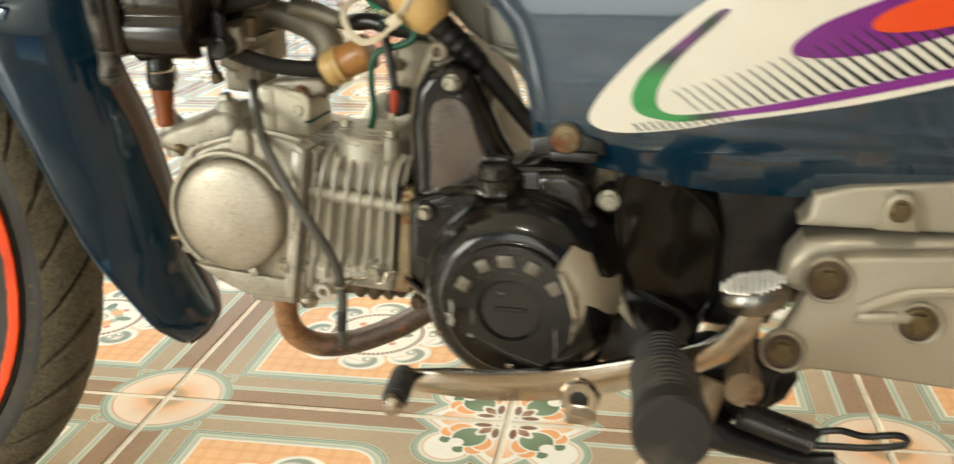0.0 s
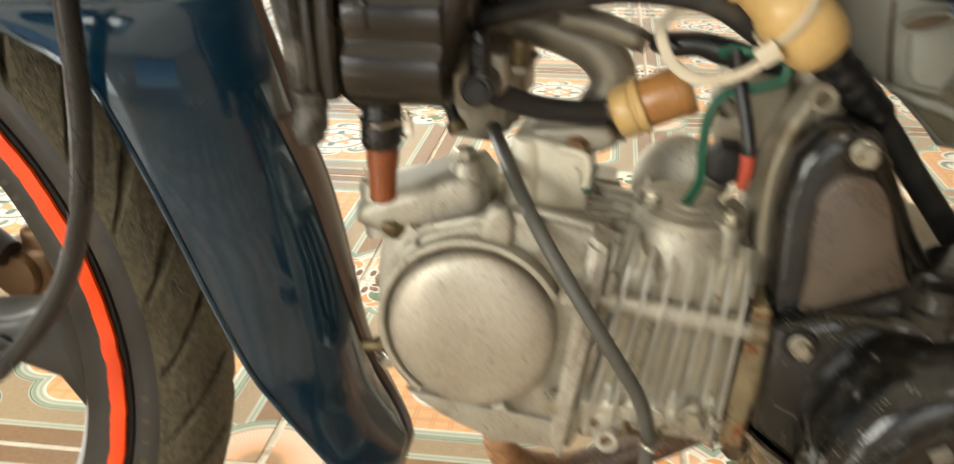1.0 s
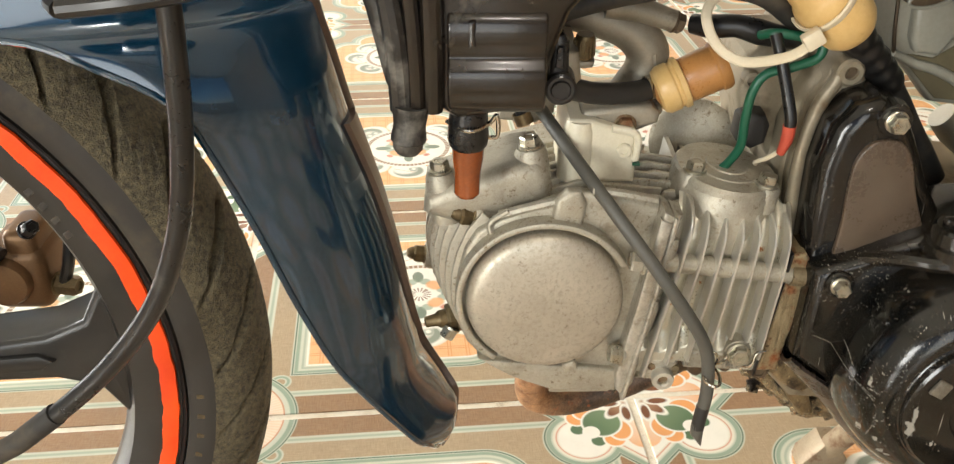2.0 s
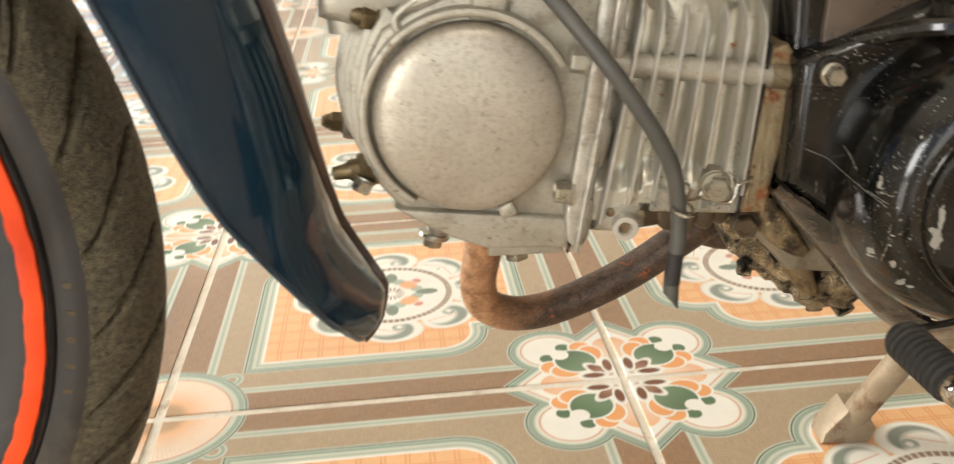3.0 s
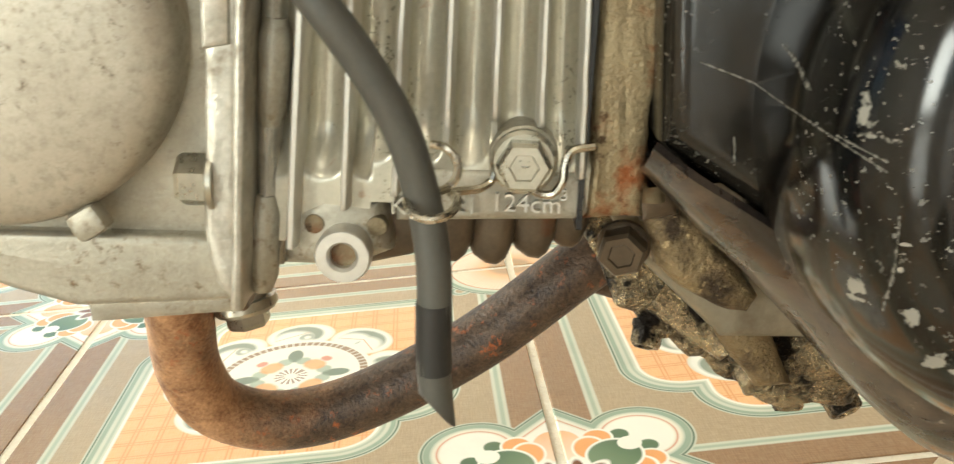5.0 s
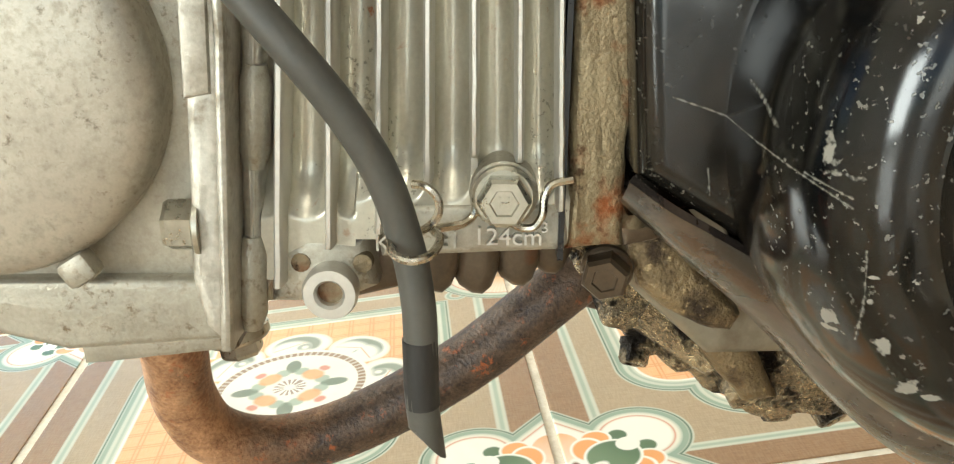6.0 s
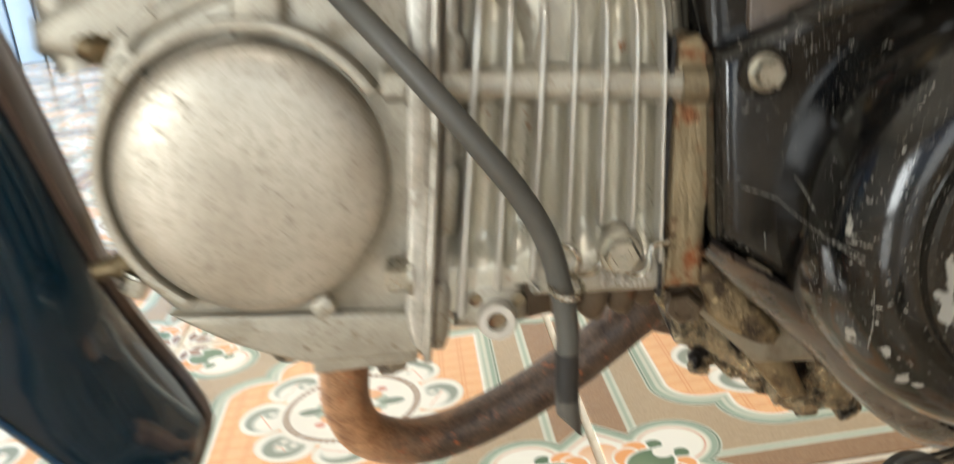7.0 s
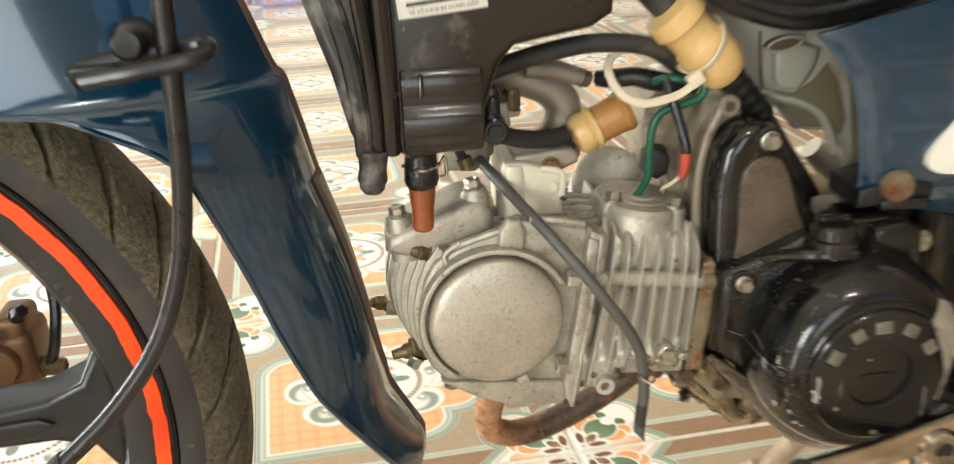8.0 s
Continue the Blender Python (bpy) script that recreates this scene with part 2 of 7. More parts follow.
    colour = tint(tree, inside((s - 0.172).op("ABSOLUTE") - 0.006, 0.004), colour, sage)
    colour = tint(tree, inside((s - 0.182).op("ABSOLUTE") - 0.002, 0.003), colour, dark)
    colour = tint(tree, inside(s - 0.154, 0.003), colour, srgb(206, 150, 120))
    colour = tint(tree, inside(s - 0.150, 0.003), colour, sun)
    colour = tint(tree, inside(s - 0.055, 0.02) * 0.75, colour, taupe2)
    # the flower
    star = ((a + b - 0.275) * 0.7071).low(hypot2(a - 0.142, b - 0.142) - 0.098)
    colour = tint(tree, inside(star, 0.004), colour, line)
    colour = tint(tree, inside((star + 0.014).op("ABSOLUTE") - 0.006, 0.004), colour, sage)
    colour = tint(tree, inside((star + 0.005).op("ABSOLUTE") - 0.002, 0.003), colour, dark)
    colour = tint(tree, inside(star + 0.024, 0.004), colour, cream)
    colour = tint(tree, inside((star + 0.032).op("ABSOLUTE") - 0.0018, 0.003) * 0.8, colour, srgb(210, 140, 112))
    colour = tint(tree, inside(star + 0.037, 0.004), colour, white)
    u, w = (a + b) * 0.7071, (a - b) * 0.7071

    def blob(d, shade, strength=1.0):
        c = tint(tree, inside(d - 0.005, 0.003), colour, white)
        return tint(tree, inside(d, 0.004) * strength, c, shade)

    pale = tint(tree, ramp(a, 0.09, 0.19), peach, orange)
    colour = blob(hypot2(a - 0.135, (b - 0.006) * 1.3) - 0.048, pale, 0.85)
    colour = blob(hypot2(u - 0.185, w - 0.030) - 0.017, green)
    colour = blob(hypot2(a - 0.148, b - 0.070) - 0.024, orange)
    colour = blob(hypot2((a - 0.118) * 0.8, b - 0.052) - 0.026, orange)
    colour = blob(hypot2((u - 0.128) * 0.9, w * 0.95) - 0.042, tint(tree, ramp(u, 0.09, 0.16), srgb(112, 136, 102), green))
    colour = blob(hypot2(u - 0.172, w) - 0.016, white, 0.0)
    colour = blob(hypot2((u - 0.062) * 0.42, w) - 0.014, tint(tree, ramp(u, 0.03, 0.09), srgb(190, 150, 116), petal))
    colour = blob(hypot2((a - 0.062) * 0.45, (b - 0.024) * 1.1) - 0.011, petal)
    grime = noise_of(tree, geo, 7.0, 6.0, 0.65)
    colour = tint(tree, ramp(grime, 0.5, 0.8) * 0.22, colour, srgb(120, 100, 78))
    feed(tree, colour, bsdf.inputs["Base Color"])
    feed(tree, ramp(grime, 0.3, 0.8) * 0.18 + 0.09, bsdf.inputs["Roughness"])
    bsdf.inputs["Specular IOR Level"].default_value = 0.9
    bump(tree, bsdf, noise_of(tree, geo, 28.0, 2.0), 0.08, 0.001)
    return mat


CERAMIC = tile_material()
GROUT = surface("cement_grout", srgb(246, 240, 226), srgb(208, 194, 170), rough=0.85, scale=40, fine=300, wear=0.7, dirt=srgb(150, 124, 96), dirt_at=(0.6, 0.72), dirt_scale=30, bumps=0.6, depth=0.0015)
WALL_PAINT = surface("white_wall_paint", srgb(226, 226, 222), srgb(212, 211, 206), rough=0.7, scale=3, fine=120, wear=1.0, dirt=srgb(170, 160, 146), dirt_at=(0.6, 0.85), dirt_scale=1.5, bumps=0.05)
# tan for unseen walls, chosen to keep reflections in the black covers dark
WALL_TAN = surface("tan_lime_wash", srgb(150, 130, 106), srgb(128, 108, 86), rough=0.8, scale=3, fine=120, wear=1.0, dirt=srgb(104, 88, 70), dirt_at=(0.55, 0.85), dirt_scale=1.5, bumps=0.05)
CEIL_PAINT = surface("ceiling_paint", srgb(224, 222, 214), rough=0.8, scale=2, wear=1.2, bumps=0.0)
BLUE_SHEET = surface("pale_blue_sheet_metal", srgb(176, 200, 226), srgb(150, 178, 210), rough=0.45, scale=5, wear=1.0, bumps=0.03)
ALLOY = surface("cast_aluminium", srgb(190, 184, 168), srgb(150, 143, 127), rough=0.46, metal=0.55, scale=75, fine=1000, wear=0.55, dirt=srgb(122, 105, 82), dirt_at=(0.60, 0.82), dirt_scale=46, bumps=0.45, depth=0.0006, speck=srgb(124, 108, 84), speck_at=(0.55, 0.70), speck_scale=380)
ALLOY_SPOT = surface("mottled_aluminium", srgb(193, 186, 170), srgb(163, 154, 138), rough=0.36, metal=0.55, scale=46, fine=1300, wear=0.6, dirt=srgb(164, 155, 138), dirt_at=(0.47, 0.68), dirt_scale=420, bumps=0.24, depth=0.0003, speck=srgb(138, 128, 111), speck_at=(0.56, 0.70), speck_scale=560)
ALLOY_BRIGHT = surface("bright_aluminium", srgb(218, 215, 206), srgb(192, 187, 176), rough=0.36, metal=0.7, scale=70, fine=900, wear=0.8, dirt=srgb(130, 118, 98), dirt_at=(0.62, 0.8), dirt_scale=50, bumps=0.12)
ALLOY_OILY = surface("oily_aluminium", srgb(202, 182, 146), srgb(82, 66, 46), rough=0.15, metal=0.8, scale=110, fine=600, wear=0.5, dirt=srgb(26, 20, 14), dirt_at=(0.47, 0.58), dirt_scale=85, bumps=1.0, depth=0.0035)
ROUGH_CAST = surface("rough_cast_aluminium", srgb(206, 202, 190), srgb(150, 144, 130), rough=0.36, metal=0.65, scale=120, fine=620, wear=0.5, dirt=srgb(112, 98, 76), dirt_at=(0.56, 0.72), dirt_scale=60, bumps=0.45, depth=0.0006)
FIN_RECESS = surface("sooty_aluminium", srgb(204, 199, 182), srgb(164, 158, 140), rough=0.31, metal=0.5, scale=50, fine=800, wear=0.65, dirt=srgb(150, 106, 64), dirt_at=(0.60, 0.78), dirt_scale=38, bumps=0.25, stretch=(1, 1, 0.2), speck=srgb(152, 96, 52), speck_at=(0.62, 0.70), speck_scale=200)
RUST = surface("rusty_gasket_metal", srgb(146, 132, 104), srgb(104, 88, 64), rough=0.5, metal=0.5, scale=90, fine=800, wear=0.8, dirt=srgb(120, 74, 44), dirt_at=(0.50, 0.66), dirt_scale=60, bumps=0.8, depth=0.0007, speck=srgb(70, 54, 38), speck_at=(0.54, 0.64), speck_scale=260)
FOOT_TAN = surface("rust_flecked_tan_casting", srgb(158, 142, 110), srgb(120, 102, 74), rough=0.45, metal=0.5, scale=90, fine=900, wear=0.7, dirt=srgb(136, 76, 36), dirt_at=(0.52, 0.64), dirt_scale=80, bumps=0.9, depth=0.0008, speck=srgb(86, 66, 44), speck_at=(0.54, 0.64), speck_scale=320)
CASE_TAN = surface("oily_tan_casting", srgb(146, 126, 92), srgb(108, 88, 60), rough=0.36, metal=0.45, scale=60, fine=900, wear=0.7, dirt=srgb(60, 46, 30), dirt_at=(0.50, 0.64), dirt_scale=70, bumps=0.9, depth=0.0014, speck=srgb(196, 172, 130), speck_at=(0.6, 0.68), speck_scale=260)
# dusty black paint, the floor's brown reflection put into its colour
COVER_LIP = surface("dusty_brown_black_gloss", srgb(46, 38, 34), srgb(28, 24, 22), rough=0.24, scale=30, fine=700, wear=0.8, dirt=srgb(104, 88, 74), dirt_at=(0.52, 0.74), dirt_scale=30, bumps=0.15, coat=0.3, speck=srgb(150, 140, 126), speck_at=(0.64, 0.68), speck_scale=260)
def pipe_steel():
    """Exhaust steel: tan rust near the head, sooty heat-blued steel further back, with flecks of both."""
    mat, tree, bsdf, coords = start_material("rusty_exhaust_steel")
    split = tree.nodes.new("ShaderNodeSeparateXYZ")
    tree.links.new(coords, split.inputs[0])
    x = Val(tree, split.outputs[0])
    big, mid, fine = noise_of(tree, coords, 34.0, 5.0, 0.65), noise_of(tree, coords, 150.0, 4.0, 0.65), noise_of(tree, coords, 800.0, 3.0, 0.6)
    rust = tint(tree, ramp(mid * 0.6 + fine * 0.4, 0.36, 0.64), srgb(128, 84, 54), srgb(206, 160, 118))
    soot = tint(tree, ramp(mid * 0.5 + fine * 0.5, 0.38, 0.62), srgb(32, 29, 27), srgb(82, 68, 56))
    sooty = ramp(x + (big - 0.5) * 0.10 + (mid - 0.5) * 0.05, -0.088, -0.055)
    colour = tint(tree, sooty * 0.92, rust, soot)
    fleck = ramp(noise_of(tree, coords, 210.0, 4.0, 0.7), 0.58, 0.66) * ramp(big, 0.42, 0.6)
    colour = tint(tree, fleck * 0.85, colour, srgb(176, 96, 52))
    feed(tree, colour, bsdf.inputs["Base Color"])
    feed(tree, (mid * 0.3 + 0.36 - sooty * 0.06).clamp01(), bsdf.inputs["Roughness"])
    bsdf.inputs["Metallic"].default_value = 0.3
    bump(tree, bsdf, mid * 0.6 + fine * 0.4, 0.8, 0.0010)
    return mat


PIPE_RUST = pipe_steel()
BLACK_PAINT = black_enamel("scuffed_black_paint")
BLACK_SMOOTH = black_enamel("smooth_black_paint", 0.3)
STAND_STEEL = surface("weathered_stand_steel", srgb(176, 158, 130), srgb(120, 100, 78), rough=0.5, metal=0.3, scale=50, fine=700, wear=0.8, dirt=srgb(110, 70, 44), dirt_at=(0.55, 0.7), dirt_scale=40, bumps=0.3)
CASE_GREY = surface("dirty_grey_casting", srgb(150, 142, 124), srgb(118, 106, 86), rough=0.42, metal=0.4, scale=22, fine=500, wear=0.8, dirt=srgb(92, 72, 46), dirt_at=(0.52, 0.72), dirt_scale=26, bumps=0.15)
BLACK_PLASTIC = surface("black_plastic", srgb(30, 29, 28), srgb(20, 19, 19), rough=0.3, scale=30, fine=500, wear=0.7, dirt=srgb(84, 80, 72), dirt_at=(0.62, 0.85), dirt_scale=30, bumps=0.08)
AIR_PLASTIC = surface("glossy_brown_black_plastic", srgb(40, 33, 27), srgb(28, 24, 20), rough=0.2, scale=30, fine=500, wear=0.7, dirt=srgb(96, 90, 80), dirt_at=(0.6, 0.8), dirt_scale=26, bumps=0.06, speck=srgb(150, 140, 122), speck_at=(0.7, 0.74))
AIR_DUSTY = surface("dusty_black_plastic", srgb(52, 49, 45), srgb(30, 28, 27), rough=0.34, scale=40, fine=500, wear=0.7, dirt=srgb(128, 124, 116), dirt_at=(0.5, 0.68), dirt_scale=34, bumps=0.12)
DULL_ALLOY = surface("dull_grey_alloy", srgb(172, 164, 148), srgb(134, 126, 110), rough=0.48, metal=0.45, scale=60, fine=800, wear=0.8, dirt=srgb(84, 66, 46), dirt_at=(0.58, 0.74), dirt_scale=44, bumps=0.15)
BADGE_WORN = surface("worn_raised_badge", srgb(140, 134, 120), srgb(84, 78, 68), rough=0.4, metal=0.4, scale=160, fine=900, wear=0.6, bumps=0.2)
PRINT_GREY = surface("worn_grey_print", srgb(86, 82, 74), srgb(52, 50, 46), rough=0.5, scale=200, wear=0.6, bumps=0.0)
# oily metal; also stands for shade below fins, in seams and slots
DARK_ALLOY = surface("oily_and_shaded_alloy", srgb(112, 96, 76), srgb(66, 54, 42), rough=0.4, metal=0.5, scale=60, fine=700, wear=0.8, dirt=srgb(110, 66, 38), dirt_at=(0.6, 0.75), dirt_scale=50, bumps=0.2)
RUBBER = surface("black_rubber", srgb(48, 46, 43), srgb(34, 32, 30), rough=0.6, scale=30, fine=900, wear=0.8, dirt=srgb(92, 84, 70), dirt_at=(0.52, 0.75), dirt_scale=24, bumps=0.25)
HOSE_RUBBER = surface("grey_black_hose", srgb(92, 90, 83), srgb(72, 70, 64), rough=0.48, scale=20, fine=700, wear=0.8, bumps=0.06)
TYRE_RUBBER = surface("tyre_rubber", srgb(128, 116, 88), srgb(52, 47, 37), rough=0.66, scale=330, fine=1100, wear=0.42, dirt=srgb(122, 110, 84), dirt_at=(0.52, 0.8), dirt_scale=36, bumps=1.0, depth=0.004)
SIDEWALL = surface("smooth_tyre_sidewall", srgb(46, 42, 37), srgb(36, 33, 30), rough=0.5, scale=24, fine=900, wear=0.9, dirt=srgb(84, 74, 58), dirt_at=(0.52, 0.8), dirt_scale=26, bumps=0.08)
RIM_BLACK = surface("satin_black_rim", srgb(44, 42, 39), srgb(30, 29, 27), rough=0.33, scale=30, fine=500, wear=0.7, dirt=srgb(88, 80, 68), dirt_at=(0.58, 0.82), dirt_scale=25, bumps=0.05)
RED_TAPE = surface("fluorescent_red_tape", srgb(255, 90, 14), srgb(246, 60, 8), rough=0.35, scale=40, fine=500, wear=0.8, bumps=0.1)
BLUE_PAINT = surface("deep_blue_paint", srgb(8, 54, 78), srgb(6, 44, 64), rough=0.18, metal=0.2, scale=6, fine=900, wear=1.0, dirt=srgb(46, 58, 66), dirt_at=(0.58, 0.85), dirt_scale=14, bumps=0.0, coat=1.0, speck=srgb(120, 124, 128), speck_at=(0.74, 0.76), speck_scale=90)
BLUE_PAINT.node_tree.nodes["Principled BSDF"].inputs["Coat IOR"].default_value = 1.6
EDGE_BLUE = surface("pale_blue_edge", srgb(72, 98, 118), srgb(46, 68, 88), rough=0.35, scale=60, wear=0.8, bumps=0.05)
KNURL_STEEL = surface("grimy_knurled_chrome", srgb(164, 160, 152), srgb(110, 104, 96), rough=0.3, metal=1.0, scale=200, fine=900, wear=0.8, bumps=0.05)
PANEL_BROWN = surface("dull_brown_grey_panel", srgb(86, 72, 59), srgb(70, 59, 49), rough=0.26, scale=14, fine=700, wear=0.8, dirt=srgb(98, 84, 68), dirt_at=(0.5, 0.8), dirt_scale=20, bumps=0.05, speck=srgb(190, 184, 172), speck_at=(0.7, 0.73), speck_scale=150)
# brown that puts the floor's reflection into the shield lip's colour; also bolt recesses
EDGE_BROWN = surface("brown_lip_and_recess", srgb(112, 88, 70), srgb(70, 56, 48), rough=0.35, scale=40, fine=500, wear=0.8, bumps=0.1)
CHROME = surface("worn_chrome", srgb(206, 197, 183), srgb(172, 160, 144), rough=0.16, metal=1.0, scale=50, fine=900, wear=0.8, dirt=srgb(124, 96, 74), dirt_at=(0.6, 0.78), dirt_scale=35, bumps=0.04)
ZINC = surface("zinc_bolt", srgb(196, 192, 178), srgb(150, 144, 126), rough=0.3, metal=0.9, scale=200, fine=900, wear=0.8, bumps=0.05)
BRASS = surface("tarnished_brass_bolt", srgb(132, 116, 86), srgb(82, 68, 48), rough=0.45, metal=0.75, scale=200, fine=900, wear=0.8, bumps=0.15)
STEEL_WIRE = surface("steel_wire", srgb(206, 198, 182), srgb(170, 160, 142), rough=0.25, metal=1.0, scale=120, wear=0.7, bumps=0.0)
SILVER_PAINT = surface("silver_lacquer", srgb(180, 171, 152), srgb(162, 153, 134), rough=0.38, metal=0.4, scale=10, fine=900, wear=1.0, dirt=srgb(120, 106, 84), dirt_at=(0.58, 0.85), dirt_scale=16, bumps=0.03)
GREY_FRAME = surface("grey_frame_paint", srgb(152, 150, 138), srgb(126, 122, 108), rough=0.4, scale=14, fine=500, wear=0.8, dirt=srgb(84, 74, 56), dirt_at=(0.56, 0.78), dirt_scale=18, bumps=0.06)
# frame paint with the hollow's shade put into its colour
FRAME_SHADED = surface("shaded_olive_frame", srgb(104, 96, 72), srgb(80, 72, 52), rough=0.5, scale=20, fine=500, wear=0.8, dirt=srgb(62, 52, 36), dirt_at=(0.54, 0.76), dirt_scale=26, bumps=0.08)
CREAM_INTAKE = surface("pale_inlet_casting", srgb(232, 225, 205), srgb(204, 194, 166), rough=0.34, metal=0.0, scale=60, wear=0.8, dirt=srgb(150, 114, 76), dirt_at=(0.64, 0.78), dirt_scale=60, bumps=0.12)
NYLON = surface("yellowed_nylon", srgb(222, 190, 132), srgb(196, 156, 92), rough=0.35, scale=40, fine=500, wear=0.9, dirt=srgb(120, 82, 40), dirt_at=(0.62, 0.82), dirt_scale=50, bumps=0.05)
NYLON_BROWN = surface("amber_filter_body", srgb(190, 138, 80), srgb(152, 100, 54), rough=0.3, scale=50, wear=0.9, bumps=0.05)
AMBER = surface("amber_drain_tube", srgb(158, 82, 36), srgb(104, 50, 24), rough=0.2, scale=40, wear=0.9, bumps=0.03, coat=0.4)
TIE_WHITE = surface("white_cable_tie", srgb(224, 212, 186), srgb(206, 190, 160), rough=0.4, scale=40, wear=0.8, bumps=0.03)
WIRE_GREEN = surface("green_wire", srgb(20, 92, 66), srgb(14, 72, 52), rough=0.35, scale=40, wear=0.8, bumps=0.03)
WIRE_RED = surface("red_sleeve", srgb(196, 84, 62), srgb(160, 62, 46), rough=0.4, scale=60, wear=0.8, bumps=0.03)
DECAL_WHITE = surface("cream_decal_film", srgb(234, 230, 216), srgb(226, 220, 204), rough=0.2, scale=8, wear=1.0, bumps=0.0, coat=0.4)
DECAL_PURPLE = surface("purple_decal_film", srgb(126, 38, 134), srgb(112, 32, 120), rough=0.22, scale=8, wear=1.0, bumps=0.0, coat=0.4)
DECAL_ORANGE = surface("orange_decal_film", srgb(238, 84, 34), srgb(226, 72, 28), rough=0.22, scale=8, wear=1.0, bumps=0.0, coat=0.4)
DECAL_BLACK = surface("black_decal_print", srgb(20, 22, 24), rough=0.3, scale=8, wear=1.0, bumps=0.0)
LABEL_WHITE = surface("white_sticker", srgb(216, 212, 200), srgb(196, 190, 176), rough=0.4, scale=30, wear=0.9, bumps=0.0)
INK = surface("black_ink", srgb(46, 44, 42), rough=0.5, scale=60, wear=0.8, bumps=0.0)
GOLD_INK = surface("faded_gold_print", srgb(104, 84, 46), srgb(58, 50, 36), rough=0.6, scale=220, wear=0.5, bumps=0.0)
CALIPER = surface("bronze_caliper", srgb(126, 94, 62), srgb(90, 66, 44), rough=0.45, metal=0.5, scale=40, wear=0.8, dirt=srgb(60, 48, 36), dirt_at=(0.55, 0.75), bumps=0.2)
RED_ENAMEL = surface("red_enamel", srgb(206, 22, 34), srgb(176, 16, 28), rough=0.3, scale=8, wear=0.8, bumps=0.0, coat=0.4)
BLUE_HOSE = surface("blue_air_hose", srgb(22, 84, 196), srgb(16, 66, 168), rough=0.35, scale=30, wear=0.8, bumps=0.0)
GREEN_PLASTIC = surface("green_plastic", srgb(20, 110, 84), srgb(14, 88, 66), rough=0.4, scale=20, wear=0.8, bumps=0.0)


def green_fade_material():
    """The green decal stripe that turns purple and black towards its ends."""
    mat, tree, bsdf, coords = start_material("green_to_purple_decal")
    split = tree.nodes.new("ShaderNodeSeparateXYZ")
    tree.links.new(coords, split.inputs[0])
    x, z = Val(tree, split.outputs[0]), Val(tree, split.outputs[2])
    c = tint(tree, ramp(z, 0.455, 0.466), srgb(16, 142, 58), srgb(40, 42, 48))
    c = tint(tree, ramp(z, 0.468, 0.480), c, srgb(126, 38, 134))
    c = tint(tree, ramp(x, 0.212, 0.225), c, srgb(40, 60, 44))
    c = tint(tree, ramp(x, 0.228, 0.243), c, srgb(126, 38, 134))
    feed(tree, c, bsdf.inputs["Base Color"])
    bsdf.inputs["Roughness"].default_value, bsdf.inputs["Coat Weight"].default_value = 0.22, 0.4
    return mat


DECAL_GREEN = green_fade_material()


# ---- mesh helpers ----
def keep_shallow(parent):
    """No more than three levels: thing, part and sub-part."""
    while parent.parent and parent.parent.parent:
        parent = parent.parent
    return parent


def part(name, bm, material, parent=None, label="", sharp=32):
    """Links a bmesh as one mesh object under a thing or a part."""
    mesh = bpy.data.meshes.new(name)
    bmesh.ops.recalc_face_normals(bm, faces=bm.faces)
    bm.to_mesh(mesh)
    bm.free()
    mesh.polygons.foreach_set("use_smooth", [True] * len(mesh.polygons))
    mesh.set_sharp_from_angle(angle=radians(sharp))
    mesh.materials.append(material)
    ob = new(name, mesh)
    if parent:
        ob.parent = keep_shallow(parent)
    if label:
        ob["label"] = label
    return ob


def moved(bm, m):
    bmesh.ops.transform(bm, matrix=m, verts=bm.verts)
    return bm


def joined(*meshes):
    """Several bmeshes as one."""
    out = bmesh.new()
    for bm in meshes:
        copy = bpy.data.meshes.new("copy")
        bm.to_mesh(copy)
        bm.free()
        out.from_mesh(copy)
        bpy.data.meshes.remove(copy)
    return out


def spline(points, steps=6, closed=False):
    """Catmull-Rom through the points."""
    pts = [Vector(p) for p in points]
    n, out = len(pts), []
    for i in range(n if closed else n - 1):
        p1, p2 = pts[i], pts[(i + 1) % n]
        p0 = pts[(i - 1) % n] if closed or i else p1 * 2 - p2
        p3 = pts[(i + 2) % n] if closed or i + 2 < n else p2 * 2 - p1
        for k in range(steps):
            t = k / steps
            out.append(0.5 * (2 * p1 + (p2 - p0) * t + (2 * p0 - 5 * p1 + 4 * p2 - p3) * t * t + (3 * p1 - p0 - 3 * p2 + p3) * t ** 3))
    if not closed:
        out.append(pts[-1])
    return out


